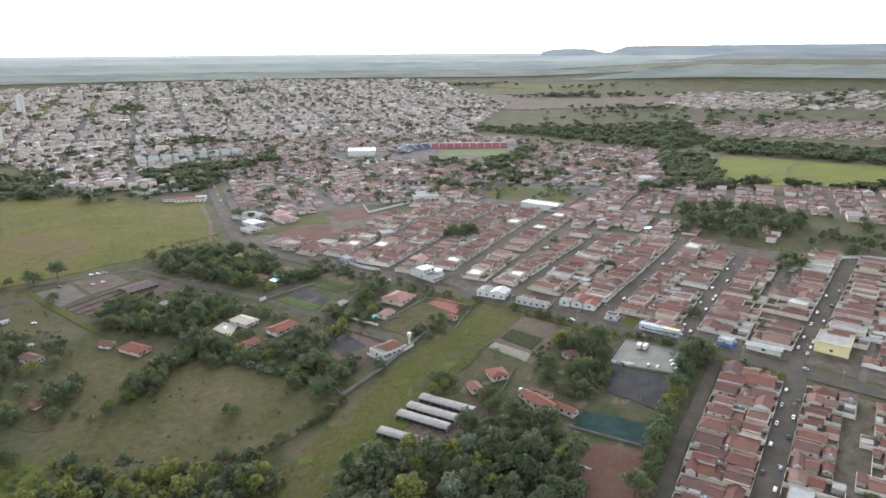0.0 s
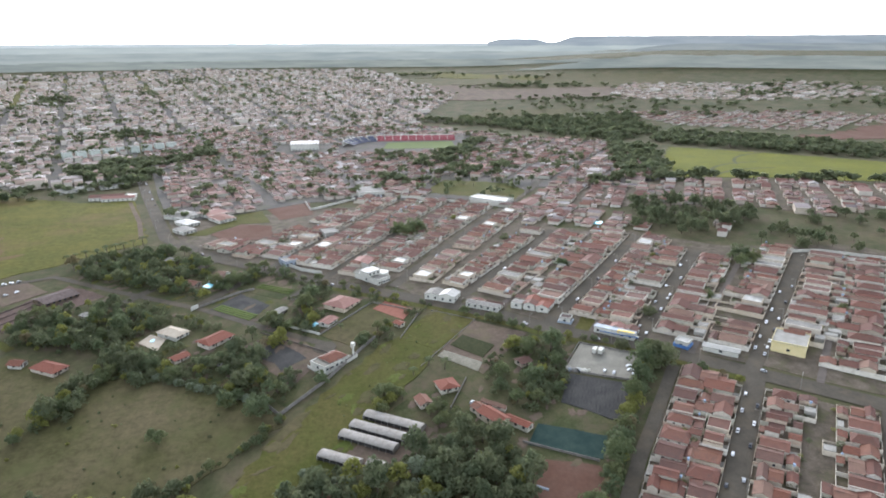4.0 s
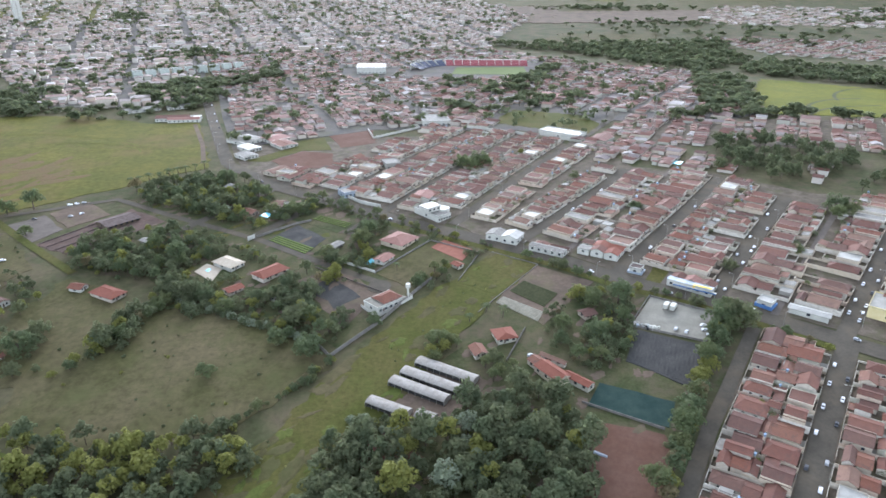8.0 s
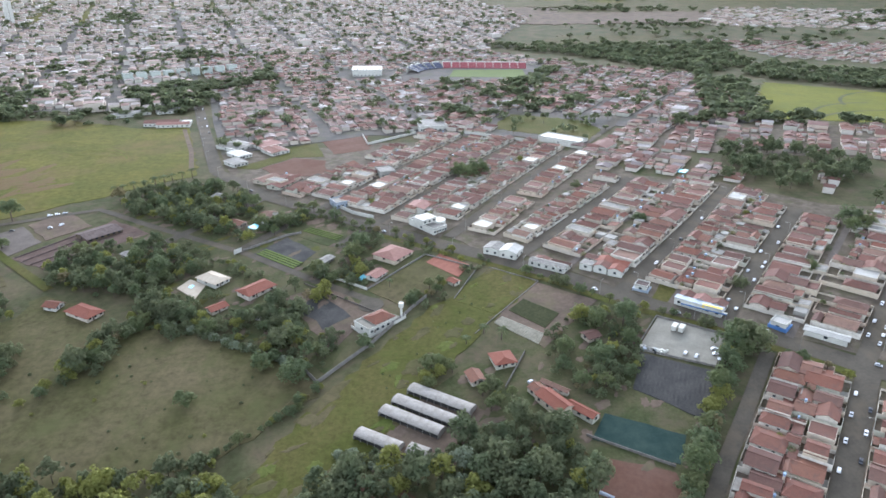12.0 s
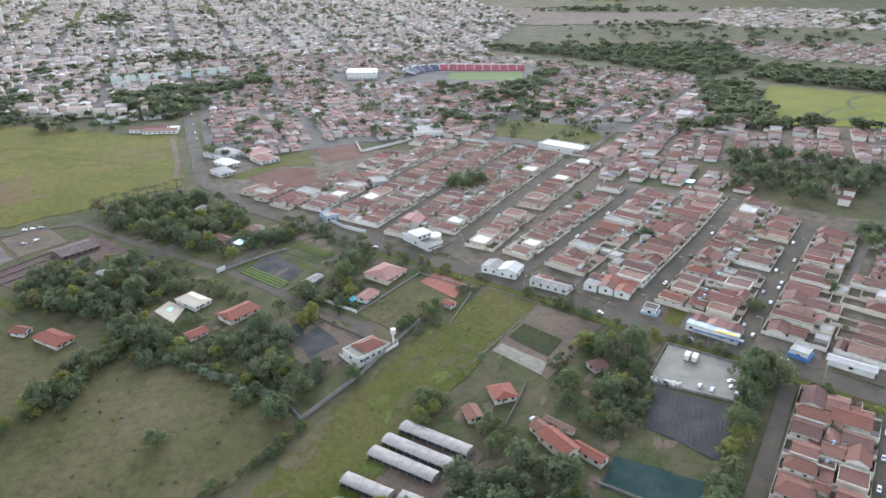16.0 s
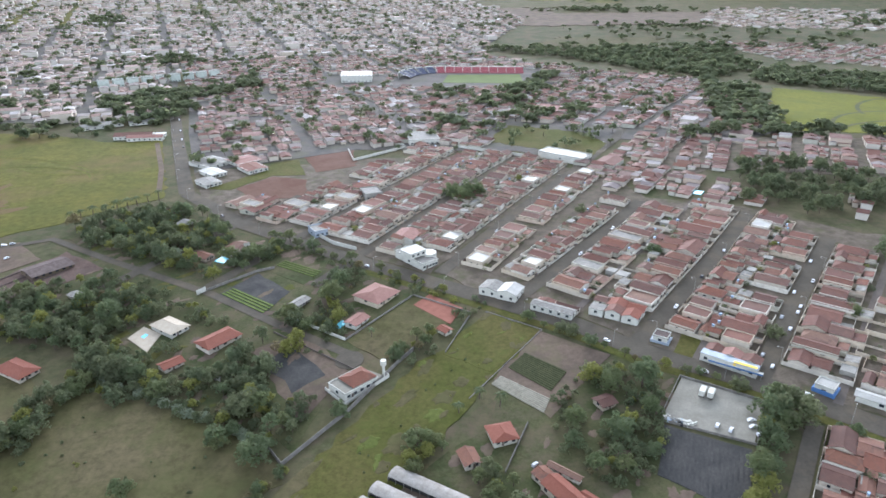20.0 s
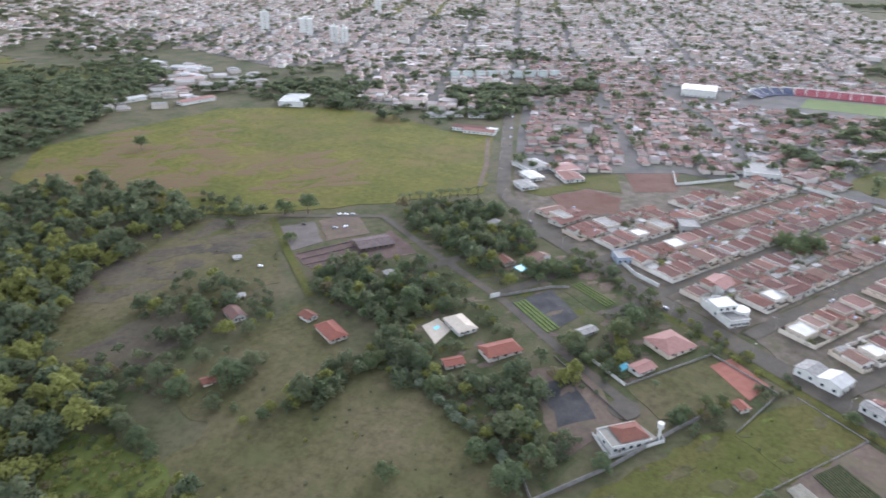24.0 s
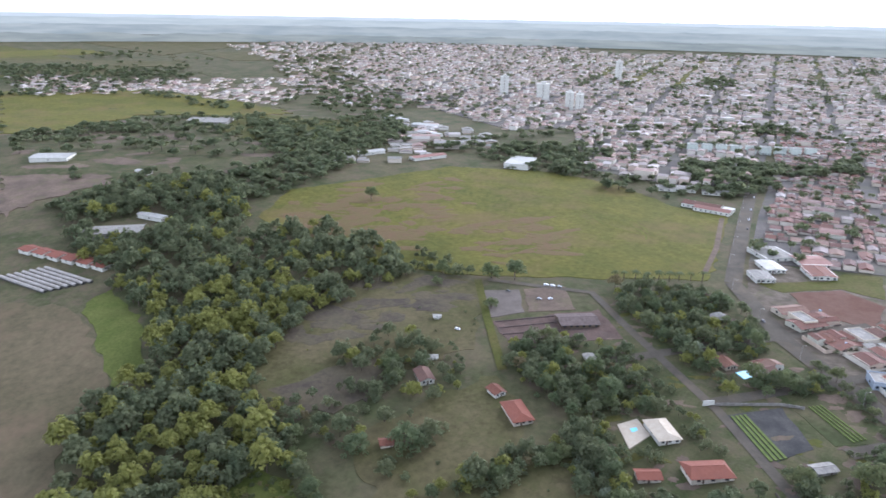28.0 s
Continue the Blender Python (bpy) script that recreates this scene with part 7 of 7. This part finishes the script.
# ---------------------------------------------------------------- vehicles
def car(kind):
    root = new("car")
    L, W = (4.1, 1.7) if kind == 0 else (4.4, 1.75)
    v, f = [], []
    prof = [(-L / 2, 0.35), (L / 2, 0.35), (L / 2, 0.72), (L / 2 - 1.0, 0.88), (L / 2 - 1.7, 1.42), (-L / 2 + (0.35 if kind == 0 else 1.1), 1.45), (-L / 2 + (0.05 if kind == 0 else 0.4), 0.92)]
    n = len(prof)
    for y in (-W / 2, W / 2):
        v += [(x, y * (0.86 if z > 1.2 else 1), z) for x, z in prof]
    f = [tuple(range(n - 1, -1, -1)), tuple(range(n, 2 * n))] + [(i, (i + 1) % n, n + (i + 1) % n, n + i) for i in range(n)]
    part("body", v, f, M["car"], root)
    for side in (-1, 1):
        y = side * (W / 2 * 0.93)
        part_box("side_window", (-0.9, min(y, y + 0.02 * side), 0.98, 0.75, max(y, y + 0.02 * side), 1.34), M["glass"], root)
    v = [(L / 2 - 1.02, -W * 0.4, 0.93), (L / 2 - 1.02, W * 0.4, 0.93), (L / 2 - 1.62, W * 0.36, 1.4), (L / 2 - 1.62, -W * 0.36, 1.4)]
    part("windscreen", v, [(0, 1, 2, 3)], M["glass"], root)
    for x in (-L / 2 + 0.75, L / 2 - 0.8):
        for y in (-W / 2 + 0.1, W / 2 - 0.1):
            v, f = [], []
            drum(v, f, 0, 0, -0.1, 0.1, 0.31, 0.31, 10)
            v = [(x + a, y + c, 0.31 + b) for a, b, c in v]
            part("wheel", v, f, M["tyre"], root)
    return tagged(root, "small hatchback parked on the asphalt" if kind == 0 else "parked saloon car on the asphalt", "car", "parked cars")


CARS_P = [car(0), car(1)]
car_used = set()


def park(x, y, ang):
    k = rnd.randrange(2)
    m = Matrix.Translation((x, y, gz(x, y) + 0.34)) @ Matrix.Rotation(ang, 4, "Z") @ Matrix.Diagonal((0.86, 0.86, 0.9, 1))
    if k not in car_used:
        car_used.add(k)
        CARS_P[k].matrix_basis = m
    else:
        copy_thing(CARS_P[k], m)


def kerbside(line, places, side, off=2.9):
    for s in places:
        p, q = at(line, s), at(line, s + 1)
        a = math.atan2(q[1] - p[1], q[0] - p[0])
        park(p[0] + math.sin(a) * off * side, p[1] - math.cos(a) * off * side, a + (math.pi if rnd.random() < 0.5 else 0))


kerbside(LOW_S, (22, 38, 52, 66, 88, 104, 118), 1), kerbside(LOW_S, (30, 60, 80, 96, 112, 126), -1)
kerbside(S["s5"], (16, 24, 31, 45, 60, 84, 110), 1, 2.6), kerbside(S["s5"], (20, 34, 52, 70, 98), -1, 2.6)
kerbside(S["s3"], (8, 40, 56, 62, 90), 1, 2.6), kerbside(S["s3"], (14, 48, 74, 112), -1, 2.6)
kerbside(S["s2"], (40, 75, 110), 1, 2.6), kerbside(S["s1"], (60, 100), 1, 2.6), kerbside(S["s0"], (60, 120, 170, 205), 1, 2.6)
kerbside(AVENUE, (60, 190, 330, 372), 1, 3.0), kerbside(AVENUE, (120, 262, 410, 455), -1, 3.0)
kerbside(TOPROAD, (150, 210, 262, 300, 330), -1, 3.4)
for x, y, a in ((107.3, 325.7, 1.0), (111.4, 323.3, 1.0), (120.0, 324.5, 0.2), (120.5, 328, 0.2), (121, 320.5, 0.2), (38.6, 309, 0.9), (-255, 470, 0.4), (-250, 475, 1.2), (-262, 492, 0.5), (-258, 494, 0.6), (-266, 490, 0.6), (-262, 406, 0.4), (-277, 465, 0.2)):
    park(x, y, a)

for x, y in ((107.5, 343.5), (110.3, 342.2)):
    tk = new("box_truck")
    tk.matrix_basis = Matrix.Translation((x, y, gz(x, y) + 0.3)) @ Matrix.Rotation(1.02, 4, "Z")
    part_box("cargo_box", (-2.9, -1.1, 0.9, 1.6, 1.1, 3.1), M["white"], tk)
    part_box("cab", (1.65, -1.0, 0.5, 3.1, 1.0, 2.2), M["white"], tk)
    part_box("windscreen", (3.1, -0.9, 1.3, 3.13, 0.9, 2.0), M["glass"], tk)
    for xx in (-1.8, 2.4):
        for yy in (-1.0, 0.75):
            part_box("wheel", (xx - 0.4, yy, 0, xx + 0.4, yy + 0.25, 0.8), M["tyre"], tk)
    tagged(tk, "white box truck in the parking lot", "truck", "trucks")

# scrap heaps along the parking lot wall
for i in range(16):
    t = i / 15
    x, y = 89 + 9 * t + rnd.uniform(-1, 1), 331 - 3.5 * t + rnd.uniform(-1, 1)
    r2 = random.Random(i)
    v, f = [], []
    for _ in range(5):
        a, b = r2.uniform(-1, 1), r2.uniform(-1, 1)
        box(v, f, a - r2.uniform(.2, .7), b - r2.uniform(.2, .7), -0.3, a + r2.uniform(.2, .7), b + r2.uniform(.2, .7), r2.uniform(.3, 1.3))
    ob = put("scrap_heap", mesh("scrap_heap", v, f, M[r2.choice(("white", "concrete", "paleblue", "tyre"))]), m=Matrix.Translation((x, y, gz(x, y) + 0.3)) @ Matrix.Rotation(r2.uniform(0, 3), 4, "Z"))
    tagged(ob, "heap of pale scrap by the low wall", "scrap", "scrap heaps", kind="stuff")

ob = new("boat_cover")
ob.matrix_basis = Matrix.Translation((59.7, 250.3, gz(59.7, 250.3))) @ Matrix.Rotation(-0.5, 4, "Z")
v, f = [], []
for k in range(9):
    a = math.pi * k / 8
    v += [(-2.6, 0.9 * math.cos(a), 0.8 * math.sin(a)), (2.6, 0.6 * math.cos(a), 0.6 * math.sin(a))]
f = [(2 * k, 2 * k + 1, 2 * k + 3, 2 * k + 2) for k in range(8)]
part("tarpaulin", v, f, M["paleblue"], ob)
tagged(ob, "pale blue covered heap on red earth", "tarpaulin")

# street lamps along the avenue
def street_lamp(x, y, a):
    root = new("street_lamp")
    v, f = [], []
    drum(v, f, 0, 0, -1, 8, 0.11, 0.08, 6)
    part("pole", v, f, M["concrete"], root)
    part_box("arm", (0, -0.05, 7.8, 2.0, 0.05, 7.9), M["concrete"], root)
    part_box("lamp_head", (1.7, -0.14, 7.68, 2.5, 0.14, 7.8), M["white"], root)
    root.matrix_basis = Matrix.Translation((x, y, gz(x, y))) @ Matrix.Rotation(a, 4, "Z")
    return tagged(root, "grey concrete lamp post beside the street", "street lamp", "street lamps")


lamp = None
for line in (AVENUE, S["s2"], S["s3"], S["s5"], LOW_S, S["s0"], TOPROAD):
    s = 12
    while s < length(line) - 5:
        p, q = at(line, s), at(line, s + 1)
        a = math.atan2(q[1] - p[1], q[0] - p[0])
        x, y = p[0] + math.sin(a) * 4.6, p[1] - math.cos(a) * 4.6
        if lamp is None:
            lamp = street_lamp(x, y, a + math.pi / 2)
        else:
            copy_thing(lamp, Matrix.Translation((x, y, gz(x, y))) @ Matrix.Rotation(a + math.pi / 2, 4, "Z"))
        s += 46

# ---------------------------------------------------------------- distance
def ridge(name, radius, a0, a1, profile, material, label):
    v, f = [], []
    n = int((a1 - a0) * 2)
    for i in range(n + 1):
        a = radians(a0 + (a1 - a0) * i / n)
        x, y = radius * math.sin(a), radius * math.cos(a)
        v += [(x, y, 40), (x, y, profile(math.degrees(a)))]
        if i:
            f.append((2 * i - 2, 2 * i, 2 * i + 1, 2 * i - 1))
    return tagged(put(name, mesh(name, v, f, material)), label, "distance", kind="structure")


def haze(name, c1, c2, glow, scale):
    """Flat bands of far fields and tree lines, mist put into colour and glow."""
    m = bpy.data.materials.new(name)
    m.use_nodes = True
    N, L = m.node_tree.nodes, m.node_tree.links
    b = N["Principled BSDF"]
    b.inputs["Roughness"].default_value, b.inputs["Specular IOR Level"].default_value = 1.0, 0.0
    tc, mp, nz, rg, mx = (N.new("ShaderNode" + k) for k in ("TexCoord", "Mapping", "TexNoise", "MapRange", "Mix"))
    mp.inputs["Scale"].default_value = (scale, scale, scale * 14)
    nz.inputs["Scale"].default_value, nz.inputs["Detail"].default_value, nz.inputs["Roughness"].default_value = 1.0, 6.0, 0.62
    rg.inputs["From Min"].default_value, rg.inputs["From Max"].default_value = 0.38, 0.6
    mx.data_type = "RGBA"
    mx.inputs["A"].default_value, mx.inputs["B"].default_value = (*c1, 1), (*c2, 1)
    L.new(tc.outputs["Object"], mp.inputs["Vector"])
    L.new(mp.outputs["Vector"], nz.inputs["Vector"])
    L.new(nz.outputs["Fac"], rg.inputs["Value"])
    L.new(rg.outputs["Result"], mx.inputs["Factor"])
    # the land's own colours also glow, in place of light scattered by mist
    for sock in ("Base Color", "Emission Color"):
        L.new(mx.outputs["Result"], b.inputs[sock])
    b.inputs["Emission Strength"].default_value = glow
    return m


def lumps(a, seed, amp):
    return amp * (noise.noise(Vector((a * 0.35, seed, 0))) + 0.5 * noise.noise(Vector((a * 1.3, seed, 3))) + 0.25 * noise.noise(Vector((a * 5, seed, 7))))


# Mist is painted into these colours; the glow grows with distance.
H0 = haze("mist_painted_fields", (0.13, 0.142, 0.128), (0.19, 0.195, 0.168), 0.33, 0.005)
H1 = haze("haze_painted_plain_near", (0.165, 0.18, 0.17), (0.22, 0.228, 0.205), 0.36, 0.004)
H2 = haze("haze_painted_plain_far", (0.21, 0.225, 0.21), (0.255, 0.265, 0.24), 0.4, 0.003)
H3 = haze("haze_painted_hills", (0.15, 0.165, 0.172), (0.185, 0.197, 0.197), 0.4, 0.004)
H4 = haze("haze_painted_horizon", (0.25, 0.265, 0.255), (0.29, 0.3, 0.29), 0.42, 0.002)
# upright curtains that carry the painted mist
ridge("backdrop_plain", 2620, -85, 20, lambda a: 213 - 2620 * math.tan(radians(1.55)) + lumps(a, 9, 7), H0, "backdrop of fields and dark tree lines beyond the town, mist painted in")
ridge("backdrop_plain", 3300, -85, 60, lambda a: 213 - 3300 * math.tan(radians(0.95)) + lumps(a, 1, 7), H1, "green backdrop plain with far tree lines, mist painted in")
ridge("backdrop_plain", 4000, -85, 60, lambda a: 213 - 4000 * math.tan(radians(0.5)) + lumps(a, 2, 5), H2, "backdrop plain towards the horizon, paled by painted mist")
ridge("backdrop_hills", 2420, 4, 60, lambda a: 213 + 2420 * math.tan(radians(-2.9 + 1.7 * sstep(4, 22, a))) + lumps(a, 11, 6), H0, "backdrop valley side with fields and tree lines, mist painted in")
ridge("backdrop_hills", 3400, 11, 60, lambda a: 213 + 3400 * math.tan(radians(-2.2 + 1.85 * sstep(9, 24, a))) + lumps(a, 6, 6), haze("haze_painted_hillside", (0.13, 0.142, 0.142), (0.185, 0.192, 0.178), 0.36, 0.005), "grey-green backdrop hillside with tree lines, mist painted in")
ridge("backdrop_hills", 4500, 8, 60, lambda a: 213 + 4500 * math.tan(radians(0.28 * sstep(13.0, 14.5, a) + 0.33 * sstep(7, 9.5, a) * (1 - sstep(11.5, 13.2, a)) - 0.3)) + 4500 * math.tan(radians(0.25)) * sstep(13.5, 15, a) + lumps(a, 3, 3), H3, "flat-topped backdrop hills, blue with painted mist")
ridge("backdrop_plain", 4650, -85, 60, lambda a: 213 - 4650 * math.tan(radians(0.27)) + lumps(a, 4, 2), H4, "line of the far horizon, paled by painted mist")
